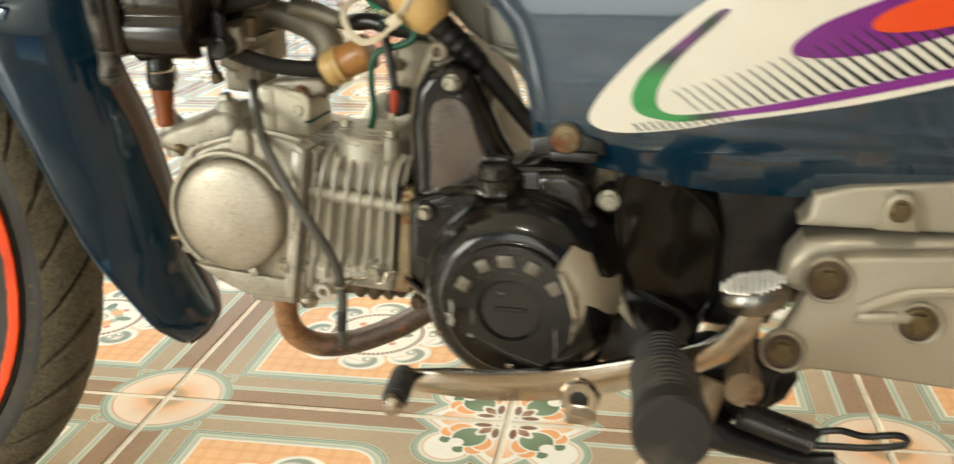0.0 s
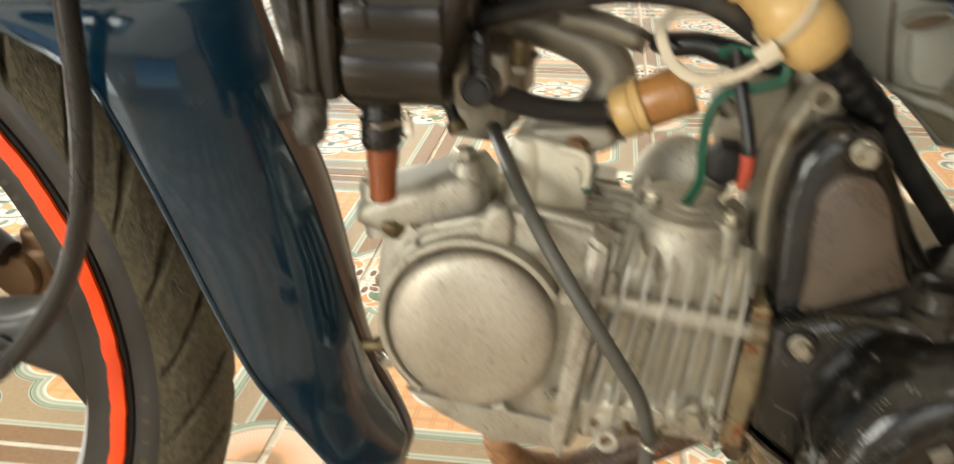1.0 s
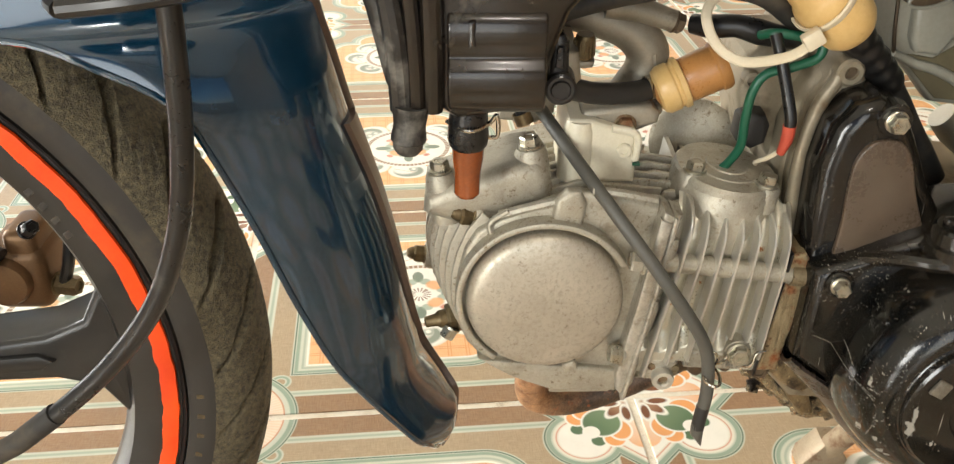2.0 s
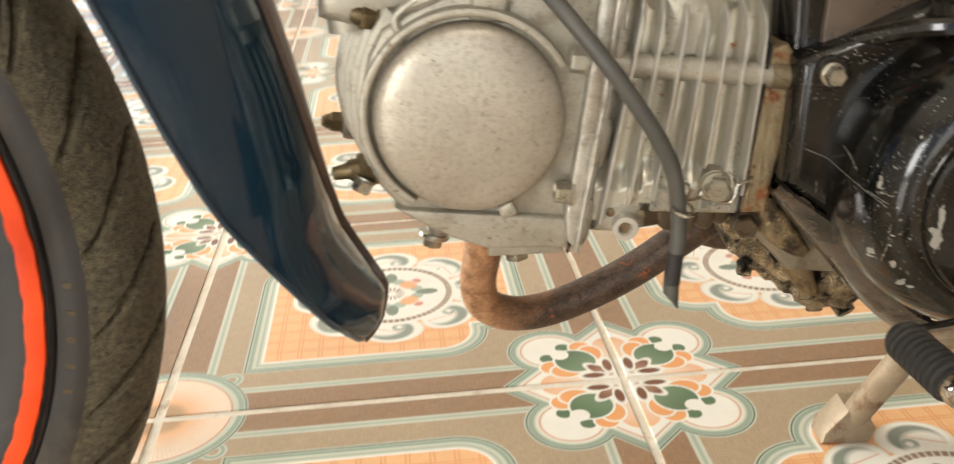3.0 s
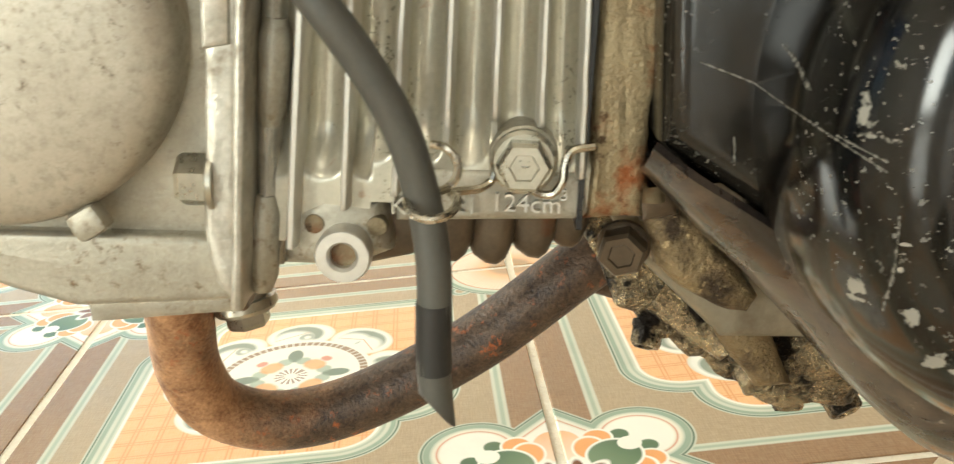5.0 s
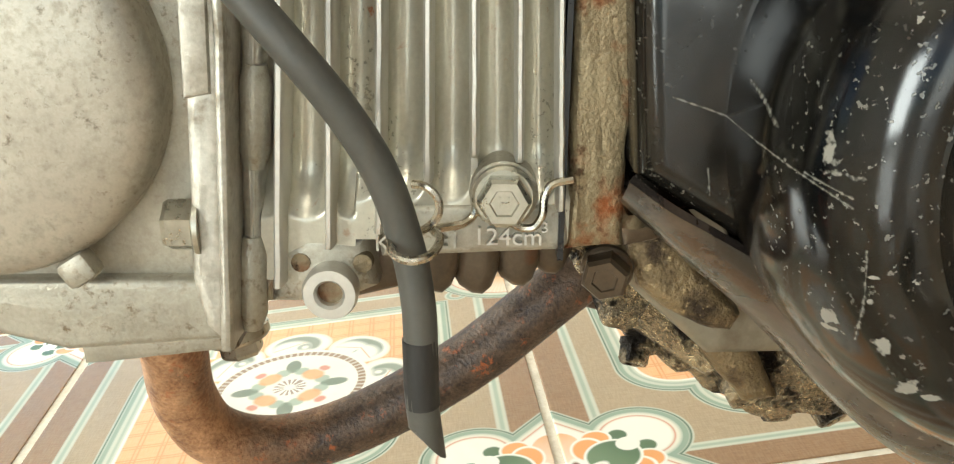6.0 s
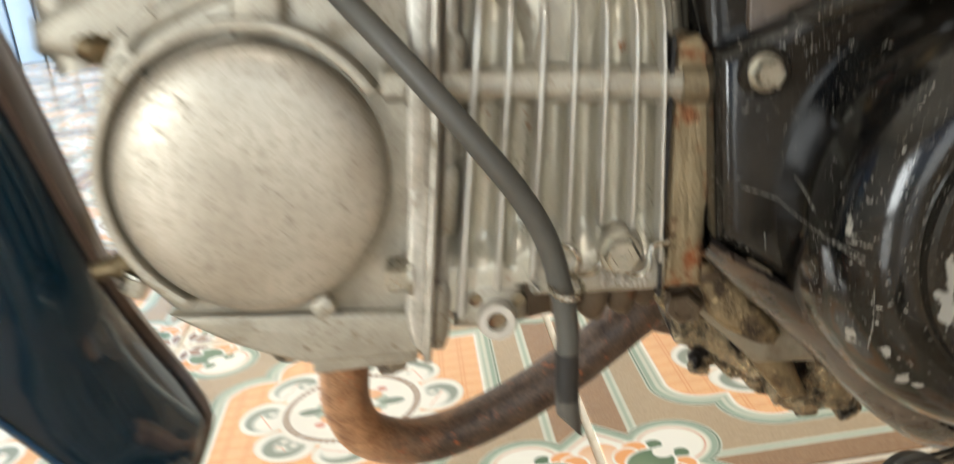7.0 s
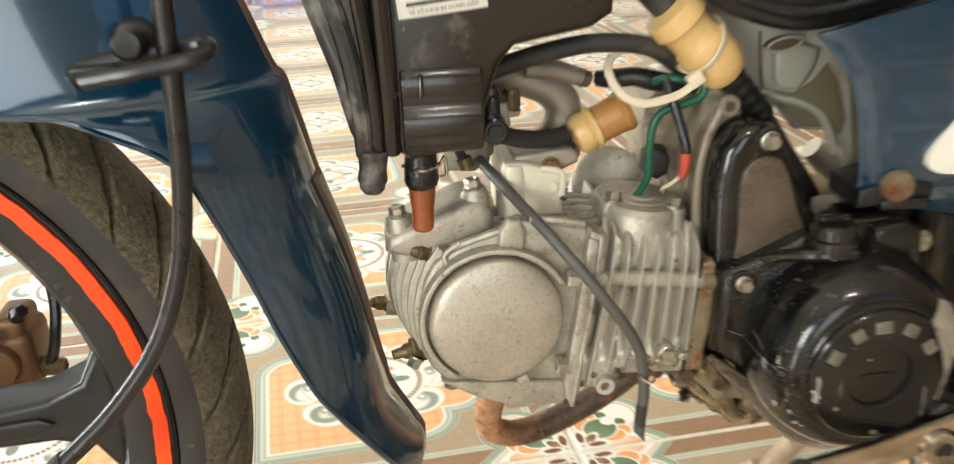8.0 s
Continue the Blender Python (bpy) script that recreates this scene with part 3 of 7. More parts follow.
def prism(outline, y0, y1, bevel=0.0, segments=2, rounded=0):
    """An outline of (x, z) in a plane of constant y, drawn out from y0 to y1, its rims bevelled."""
    if rounded:
        outline = [(p[0], p[1]) for p in spline([(x, z, 0) for x, z in outline], rounded, True)]
    bm = bmesh.new()
    front = [bm.verts.new((x, y0, z)) for x, z in outline]
    back = [bm.verts.new((x, y1, z)) for x, z in outline]
    n = len(outline)
    rims = [bm.faces.new(front), bm.faces.new(back[::-1])]
    for i in range(n):
        bm.faces.new((front[i], back[i], back[(i + 1) % n], front[(i + 1) % n]))
    bmesh.ops.recalc_face_normals(bm, faces=bm.faces)
    if bevel:
        bmesh.ops.bevel(bm, geom=[e for f in rims for e in f.edges], offset=bevel, segments=segments, affect="EDGES", profile=0.5, clamp_overlap=True)
    return bm


def block(centre, size, bevel=0.0, segments=2):
    bm = bmesh.new()
    bmesh.ops.create_cube(bm, size=1, matrix=Matrix.Translation(centre) @ Matrix.Diagonal((*size, 1)))
    if bevel:
        bmesh.ops.bevel(bm, geom=bm.edges[:], offset=bevel, segments=segments, affect="EDGES", profile=0.5, clamp_overlap=True)
    return bm


def lathe(profile, centre, axis=(0, 1, 0), segments=32, closed=False, squash=None):
    """Turns a profile of (radius, height along the axis) round an axis through centre."""
    bm = bmesh.new()
    turn = Vector((0, 0, 1)).rotation_difference(Vector(axis)).to_matrix().to_4x4()
    m = Matrix.Translation(centre) @ turn
    if squash:
        m = m @ Matrix.Diagonal((squash[0], squash[1], 1, 1))
    rings = []
    for r, h in profile:
        if r < 1e-6:
            rings.append([bm.verts.new(m @ Vector((0, 0, h)))])
        else:
            rings.append([bm.verts.new(m @ Vector((r * math.cos(2 * math.pi * k / segments), r * math.sin(2 * math.pi * k / segments), h))) for k in range(segments)])
    pairs = list(zip(rings, rings[1:])) + ([(rings[-1], rings[0])] if closed else [])
    for p, q in pairs:
        for k in range(segments):
            j = (k + 1) % segments
            if len(p) == 1 and len(q) > 1:
                bm.faces.new((p[0], q[k], q[j]))
            elif len(q) == 1 and len(p) > 1:
                bm.faces.new((p[k], p[j], q[0]))
            elif len(p) > 1:
                bm.faces.new((p[k], p[j], q[j], q[k]))
    if not closed:
        for ring in (rings[0], rings[-1]):
            if len(ring) > 1:
                bm.faces.new(ring)
    return bm


def tube(points, radius, segments=12, steps=6, flat=1.0, hollow=False, bend=True):
    """A round bar along a smooth way; radius may be a list, one for each point."""
    path = spline(points, steps) if bend else [Vector(p) for p in points]
    n = len(path)
    if isinstance(radius, (list, tuple)):
        radii = [float(np.interp(i / (n - 1) * (len(radius) - 1), range(len(radius)), radius)) for i in range(n)]
    else:
        radii = [radius] * n
    bm = bmesh.new()
    rings, side = [], None
    for i, p in enumerate(path):
        way = (path[min(i + 1, n - 1)] - path[max(i - 1, 0)]).normalized()
        if side is None:
            side = way.orthogonal().normalized()
        side = (side - way * side.dot(way)).normalized()
        other = way.cross(side)
        rings.append([bm.verts.new(p + (side * math.cos(2 * math.pi * k / segments) + other * math.sin(2 * math.pi * k / segments) * flat) * radii[i]) for k in range(segments)])
    for a, b in zip(rings, rings[1:]):
        for k in range(segments):
            j = (k + 1) % segments
            bm.faces.new((a[k], a[j], b[j], b[k]))
    if not hollow:
        bm.faces.new(rings[0][::-1])
        bm.faces.new(rings[-1])
    return bm


def hex_bolt(centre, axis, across, height, flange=0.0, thick=0.0015):
    """A hexagon head, with a flange at its foot; the axis points out of the head."""
    r = across / math.sqrt(3)
    bm = lathe([(r, 0), (r, height * 0.86), (r * 0.86, height), (r * 0.55, height), (r * 0.5, height * 0.93), (0, height * 0.93)], (0, 0, 0), (0, 0, 1), 6)
    if flange:
        bm = joined(bm, lathe([(flange, 0), (flange, thick * 0.7), (flange * 0.9, thick), (0, thick)], (0, 0, 0), (0, 0, 1), 24))
    turn = Vector((0, 0, 1)).rotation_difference(Vector(axis)).to_matrix().to_4x4()
    return moved(bm, Matrix.Translation(centre) @ turn)


# ---- the room ----
def make_floor():
    base = tagged(part("floor", block((-0.6, 1.2, -0.0215), (7.1, 8.8, 0.04)), GROUT), "patterned ceramic tile floor with worn cement grout", "floor", kind="structure")
    return base


floor = make_floor()


def wall(name, centre, size, material, label):
    return tagged(part(name, block(centre, size), material), label, "wall", kind="structure")


BACK_Y, LEFT_X, RIGHT_X, FRONT_Y, HIGH = 5.45, -4.0, 2.8, -3.0, 3.0
wall("wall_north", ((LEFT_X + RIGHT_X) / 2, BACK_Y + 0.06, HIGH / 2), (RIGHT_X - LEFT_X, 0.12, HIGH), WALL_PAINT, "white painted back wall of the garage")
wall("wall_east", (RIGHT_X + 0.06, (BACK_Y + FRONT_Y) / 2, HIGH / 2), (0.12, BACK_Y - FRONT_Y + 0.12, HIGH), WALL_TAN, "tan washed side wall")
wall("wall_west", (LEFT_X - 0.06, -1.3, HIGH / 2), (0.12, 3.4, HIGH), WALL_PAINT, "white painted side wall beside an added, unseen opening")
wall("wall_west", (LEFT_X - 0.06, 4.555, HIGH / 2), (0.12, 2.03, HIGH), WALL_PAINT, "white painted side wall beside an added, unseen opening")
wall("wall_west", (LEFT_X - 0.06, 1.97, 2.65), (0.12, 3.14, 0.7), WALL_PAINT, "white painted side wall above an added, unseen opening")
# unseen pier, low wall and beam, added to shape reflections in glossy paint
wall("wall_south", (0.5, FRONT_Y - 0.06, HIGH / 2), (1.0, 0.12, HIGH), WALL_TAN, "tan washed pier, added unseen between the garage openings")
wall("wall_south", (1.9, FRONT_Y - 0.06, 0.35), (1.8, 0.12, 0.7), WALL_TAN, "tan washed low wall, added unseen under the wide opening")
wall("wall_south", (1.9, FRONT_Y - 0.06, 2.94), (1.8, 0.12, 0.12), WALL_TAN, "tan washed beam, added unseen above the wide opening")
wall("wall_south", (-2.0, FRONT_Y - 0.06, 2.85), (4.0, 0.12, 0.3), WALL_PAINT, "white painted front wall above the garage opening")
tagged(part("ceiling", block((-0.6, 1.2, HIGH + 0.06), (7.1, 8.8, 0.12)), CEIL_PAINT), "plain pale painted ceiling", "ceiling", kind="structure")
tagged(part("ground", block((0, 0, -0.12), (400, 400, 0.1)), GROUT), "pale concrete yard outside the garage", "ground", kind="structure")


def ceiling_lamp():
    """The round fitting above the bulb."""
    thing = tagged(new("ceiling_lamp"), "small white ceiling lamp with a bare bulb", "lamp")
    thing.location = (-0.1, -1.2, HIGH)
    part("rose", lathe([(0, 0), (0.06, 0), (0.06, -0.012), (0.045, -0.022), (0, -0.024)], (0, 0, 0), (0, 0, 1), 28), CEIL_PAINT, thing)
    part("holder", lathe([(0, -0.02), (0.02, -0.02), (0.022, -0.05), (0.018, -0.075), (0, -0.076)], (0, 0, 0), (0, 0, 1), 20), CEIL_PAINT, thing)
    return thing


ceiling_lamp()


def ribbed_door():
    """A pale blue ribbed metal shutter against the back wall."""
    thing = tagged(new("metal_shutter"), "pale blue ribbed metal shutter against the back wall", "shutter", kind="structure")
    thing.location = (-2.40, BACK_Y - 0.03, 0)
    for i in range(14):
        part("slat", block((-0.85 + i * 0.13, 0, 1.1), (0.118, 0.03, 2.2), 0.008), BLUE_SHEET, thing)
    return thing


ribbed_door()


def compressor():
    """A red air compressor on a rubber wheel."""
    thing = tagged(new("air_compressor"), "red steel air compressor on small rubber wheels", "compressor")
    thing.location = (-0.98, 5.2, 0)
    part("tank", lathe([(0, -0.33), (0.08, -0.325), (0.125, -0.29), (0.135, -0.24), (0.135, 0.24), (0.125, 0.29), (0.08, 0.325), (0, 0.33)], (0, 0, 0.235), (1, 0, 0), 32), RED_ENAMEL, thing)
    for x in (-0.22, 0.26):
        for y in (-0.1, 0.1):
            wheel = part("wheel", lathe([(0.03, -0.02), (0.062, -0.02), (0.07, -0.012), (0.07, 0.012), (0.062, 0.02), (0.03, 0.02)], (x, y, 0.07), (0, 1, 0), 24), RUBBER, thing)
            part("hub", lathe([(0, -0.024), (0.03, -0.022), (0.03, 0.022), (0, 0.024)], (x, y, 0.07), (0, 1, 0), 16), SILVER_PAINT, wheel)
        part("leg", tube([(x, -0.1, 0.07), (x, -0.06, 0.13), (x, 0.06, 0.13), (x, 0.1, 0.07)], 0.012, 8), RED_ENAMEL, thing)
    part("motor", lathe([(0, -0.12), (0.07, -0.115), (0.075, -0.1), (0.075, 0.1), (0.07, 0.115), (0, 0.12)], (0.08, 0, 0.44), (1, 0, 0), 24), BLACK_PLASTIC, thing)
    part("pump", block((-0.14, 0, 0.44), (0.12, 0.12, 0.16), 0.015), ALLOY, thing)
    part("handle", tube([(-0.33, 0, 0.28), (-0.4, 0, 0.42), (-0.4, 0, 0.5)], 0.012, 8), BLACK_PLASTIC, thing)
    return thing


compressor()


def coiled_hose():
    rnd = random.Random(4)
    thing = tagged(new("air_hose"), "coiled blue air hose lying on the tiles", "hose")
    thing.location = (-0.15, 4.8, 0)
    pts = []
    for i in range(150):
        a = i * 0.42
        r = 0.2 + 0.055 * math.sin(i * 0.37) + rnd.uniform(-0.015, 0.015)
        pts.append((r * 1.5 * math.cos(a), r * math.sin(a), 0.012 + 0.08 * (i / 150) * (0.6 + 0.4 * math.sin(a * 2.3))))
    part("coil", tube(pts, 0.011, 8, 3), BLUE_HOSE, thing)
    return thing


coiled_hose()
tray = tagged(new("plastic_tray"), "green plastic tray beside the compressor", "tray")
tray.location = (-1.08, 4.98, 0)
part("tray_body", lathe([(0, 0.006), (0.1, 0.006), (0.13, 0.05), (0.138, 0.05), (0.108, 0.0), (0, 0.0)], (0, 0, 0), (0, 0, 1), 28), GREEN_PLASTIC, tray)


# ---- the motorcycle: x runs to its tail, y to its right side, z up ----
bike = tagged(new("motorcycle"), "dark blue underbone motorcycle on its centre stand on patterned tiles", "motorcycle")
bike.matrix_world = pose(-0.009, 0.726, 0, 0, 0, -4.9)
# the cylinder's axis falls 6.5 degrees towards the tail
EN = Matrix.Translation((-0.093, 0, 0.347)) @ Matrix.Rotation(radians(6.5), 4, "Y")


def engine_part(name, bm, material, parent=None, label="", sharp=32):
    return part(name, moved(bm, EN), material, parent or bike, label, sharp)


def mm(pairs):
    return [(a / 1000, b / 1000) for a, b in pairs]


def lettering(name, body, size, depth, matrix, material, parent):
    data = bpy.data.curves.new(name, "FONT")
    data.body, data.size, data.extrude, data.align_x, data.align_y = body, size, depth, "CENTER", "CENTER"
    data.materials.append(material)
    ob = new(name, data)
    ob.parent, ob.matrix_local = keep_shallow(parent), matrix
    return ob


# ---- front wheel ----
def make_front_wheel():
    cx, cy, cz = -0.5245, -0.036, 0.280
    # curved tread grooves, with the mesh running along them
    count, across = 36, 48
    around = count * 24
    pebble = random.Random(7)
    tread, walls = bmesh.new(), [bmesh.new(), bmesh.new()]

    def tyre_point(i, s):
        sa = abs(s)
        lean = 0.80 * max(0.0, sa - 0.1) ** 1.2
        th = 2 * math.pi * (i / around - lean / count)
        f = (i * count / around + (0.5 if s > 0 else 0.0)) % 1.0
        d = min(f, 1 - f)
        depth = 0.0
        if 0.1 < sa < 1.42:
            width = 0.135 * (1.0 - 0.5 * (sa / 1.42)) * min(1.0, (sa - 0.05) / 0.3)
            depth = 0.0058 * max(0.0, min(1.0, (width - d) / 0.035)) * min(1.0, (sa - 0.1) / 0.12) * min(1.0, (1.42 - sa) / 0.25)
        r = 0.2420 + 0.0320 * math.cos(s) - depth * max(0.0, math.cos(s * 0.7))
        if sa > 1.70:
            r += 0.0012
        if 0.45 < sa < 1.44:
            r += pebble.uniform(-0.0006, 0.0006)
        wide = 0.0345 * math.sin(s)
        return (cx + r * math.cos(th), cy + wide - math.copysign(depth * abs(math.sin(s)) * 0.6, wide), cz + r * math.sin(th))

    def tyre_band(bm, low, high, steps):
        rows = [[bm.verts.new(tyre_point(i, low + (high - low) * j / steps)) for j in range(steps + 1)] for i in range(around)]
        for i in range(around):
            a, b = rows[i], rows[(i + 1) % around]
            for j in range(steps):
                bm.faces.new((a[j], a[j + 1], b[j + 1], b[j]))

    tyre_band(tread, -1.46, 1.46, 42)
    tyre_band(walls[0], -1.98, -1.46, 6)
    tyre_band(walls[1], 1.46, 1.98, 6)
    wheel = part("front_wheel", lathe([(0.222, -0.030), (0.2245, -0.0325), (0.2255, -0.030), (0.221, -0.026), (0.208, -0.022), (0.203, -0.010), (0.203, 0.010), (0.208, 0.022), (0.221, 0.026),
                                       (0.2255, 0.030), (0.2245, 0.0325), (0.210, 0.031), (0.196, 0.026), (0.190, 0.016), (0.188, 0.0), (0.190, -0.016), (0.196, -0.026), (0.210, -0.031)],
                                      (cx, cy, cz), (0, 1, 0), 144, True), RIM_BLACK, bike, "satin black cast rim")
    part("tyre", tread, TYRE_RUBBER, wheel, "dusty black tyre with curved tread grooves", 50)
    for bm in walls:
        part("tyre_sidewall", bm, SIDEWALL, wheel, "smooth dark tyre sidewall", 50)
    rnd = random.Random(2)
    band = bmesh.new()
    rings = []
    for k in range(300):
        a = 2 * math.pi * k / 300
        e = rnd.uniform(-0.0006, 0.0006)
        rings.append([band.verts.new((cx + r * math.cos(a), cy + h, cz + r * math.sin(a))) for r, h in ((0.2118 + e, -0.0312), (0.2120 + e, -0.0330), (0.2165, -0.0338), (0.2205 + e * 0.6, -0.0334), (0.2207 + e * 0.6, -0.0312))])
    for k in range(300):
        p, q = rings[k], rings[(k + 1) % 300]
        for j in range(4):
            band.faces.new((p[j], p[j + 1], q[j + 1], q[j]))
    part("rim_stripe", band, RED_TAPE, wheel, "bright orange-red stripe on the rim", 60)
    for k in range(5):
        m = Matrix.Translation((cx, cy, cz)) @ Matrix.Rotation(radians(-2 - 72 * k), 4, "Y")
        arm = [(0.030, -0.020), (0.07, -0.013), (0.12, -0.012), (0.155, -0.014), (0.176, -0.022), (0.186, -0.040), (0.194, -0.052), (0.194, 0.052), (0.186, 0.040), (0.176, 0.022), (0.155, 0.014), (0.12, 0.012), (0.07, 0.013), (0.030, 0.020)]
        spoke = part("spoke", moved(prism(arm, -0.020, 0.016, 0.006, 3), m), RIM_BLACK, wheel)
        groove = [(0.055, -0.006), (0.150, -0.005), (0.158, 0.0), (0.150, 0.005), (0.055, 0.006)]
        part("spoke_rib", moved(prism(groove, -0.0235, -0.018, 0.002, 2), m), RIM_BLACK, spoke)
    part("hub", lathe([(0.012, -0.05), (0.030, -0.048), (0.034, -0.03), (0.036, 0.0), (0.034, 0.03), (0.030, 0.048), (0.012, 0.05)], (cx, cy, cz), (0, 1, 0), 40), RIM_BLACK, wheel)
    # worn grey print on the rim and gold print on the tyre wall, as plain bars
    for k in range(4):
        a = radians(33 - k * 2.6)
        m = Matrix.Translation((cx + 0.2015 * math.cos(a), cy - 0.0287, cz + 0.2015 * math.sin(a))) @ Matrix.Rotation(-a, 4, "Y")
        part("rim_print", moved(block((0, 0, 0), (0.0045, 0.0010, 0.0036), 0.0004, 1), m @ Matrix.Rotation(radians(28), 4, "Z")), PRINT_GREY, wheel)
    for k in range(5):
        a = radians(-4 - k * 3.4)
        r = 0.2395
        m = Matrix.Translation((cx + r * math.cos(a), cy - 0.0338, cz + r * math.sin(a))) @ Matrix.Rotation(-a, 4, "Y")
        part("tyre_print", moved(block((0, 0, 0), (0.0085, 0.0010, 0.0030), 0.0004, 1), m), GOLD_INK, wheel)
    # the wheel's true size, turned a little by the steering
    home = Matrix.Translation((-0.536, -0.037, 0.285)) @ Matrix.Rotation(radians(6), 4, "Z")
    back = Matrix.Translation((-cx, -cy, -cz))
    size = home @ Matrix.Diagonal((1.040, 1, 1.040, 1)) @ back
    wide_rim = home @ Matrix.Diagonal((1.0625, 1, 1.0625, 1)) @ back
    for ob in (wheel, *wheel.children):
        ob.data.transform(size if ob.name.startswith("tyre") else wide_rim)
    cx, cy, cz = -0.536, -0.037, 0.285
    caliper = part("brake_caliper", joined(block((-0.430, 0.036, 0.295), (0.040, 0.044, 0.046), 0.008, 3), block((-0.424, 0.034, 0.318), (0.022, 0.036, 0.024), 0.006, 3), lathe([(0.015, -0.016), (0.017, -0.012), (0.017, 0.012), (0, 0.012)], (-0.436, 0.024, 0.296), (0, 1, 0), 28)), CALIPER, bike, "bronze brake caliper behind the rim")
    part("banjo_bolt", hex_bolt((-0.410, 0.026, 0.286), (1, -0.2, 0), 0.012, 0.016, 0.008), BRASS, caliper)
    part("bleed_bolt", hex_bolt((-0.418, 0.020, 0.330), (0.6, -0.5, 0.5), 0.009, 0.012, 0.006), BLACK_PLASTIC, caliper)
    part("brake_pipe", tube([(-0.404, 0.024, 0.288), (-0.396, 0.022, 0.310), (-0.394, 0.03, 0.345), (-0.41, 0.045, 0.40), (-0.45, 0.05, 0.5)], 0.004, 10), BLACK_PLASTIC, caliper)
    for ob in (caliper, *caliper.children):
        ob.data.transform(Matrix.Translation((0.005, 0.033, -0.008)))
    part("fork_leg", tube([(-0.527, 0.062, 0.281), (-0.512, 0.062, 0.36), (-0.455, 0.062, 0.64)], 0.018, 18, 3), SILVER_PAINT, bike)
    part("caliper_bracket", tube([(-0.505, 0.055, 0.33), (-0.465, 0.048, 0.322), (-0.43, 0.04, 0.306)], 0.010, 12), BLACK_PLASTIC, bike)
    part("front_axle", lathe([(0, -0.075), (0.009, -0.074), (0.009, 0.085), (0, 0.086)], (cx, cy, cz), (0, 1, 0), 16), ZINC, bike)


make_front_wheel()


# ---- leg shield ----
SHIELD = [  # height, outer edge x y, inner edge x y, bulge
    (0.2350, -0.1510, -0.049, -0.1497, -0.047, 0.001),
    (0.2366, -0.1516, -0.052, -0.1480, -0.038, 0.004),
    (0.2400, -0.1532, -0.056, -0.1474, -0.024, 0.008),
    (0.2470, -0.1560, -0.063, -0.1505, -0.002, 0.012),
    (0.2575, -0.1630, -0.0705, -0.1610, 0.010, 0.014),
    (0.2790, -0.1790, -0.0735, -0.1722, 0.012, 0.015),
    (0.2970, -0.1915, -0.0757, -0.1732, 0.004, 0.016),
    (0.3170, -0.2035, -0.0780, -0.1745, -0.002, 0.017),
    (0.3570, -0.2190, -0.0812, -0.1782, -0.009, 0.017),
    (0.3970, -0.2312, -0.0860, -0.1852, -0.0135, 0.016),
    (0.4370, -0.2455, -0.0901, -0.1940, -0.0240, 0.015),
    (0.4670, -0.2600, -0.0936, -0.1995, -0.0310, 0.014),
    (0.4850, -0.2906, -0.0949, -0.2035, -0.0349, 0.014),
    (0.4950, -0.3156, -0.0939, -0.2060, -0.0349, 0.014),
    (0.5010, -0.3526, -0.0929, -0.2110, -0.0349, 0.014),
    (0.5370, -0.3976, -0.0929, -0.2240, -0.0345, 0.014),
    (0.5970, -0.4276, -0.0929, -0.2474, -0.0344, 0.014),
]


def shield_rows():
    z = [r[0] for r in SHIELD]
    fine = spline([(r[0], r[1], r[2]) for r in SHIELD], 4)
    inner = spline([(r[0], r[3], r[4]) for r in SHIELD], 4)
    return [(a.x, a.y, a.z, b.y, b.z, float(np.interp(a.x, z, [r[5] for r in SHIELD]))) for a, b in zip(fine, inner)]


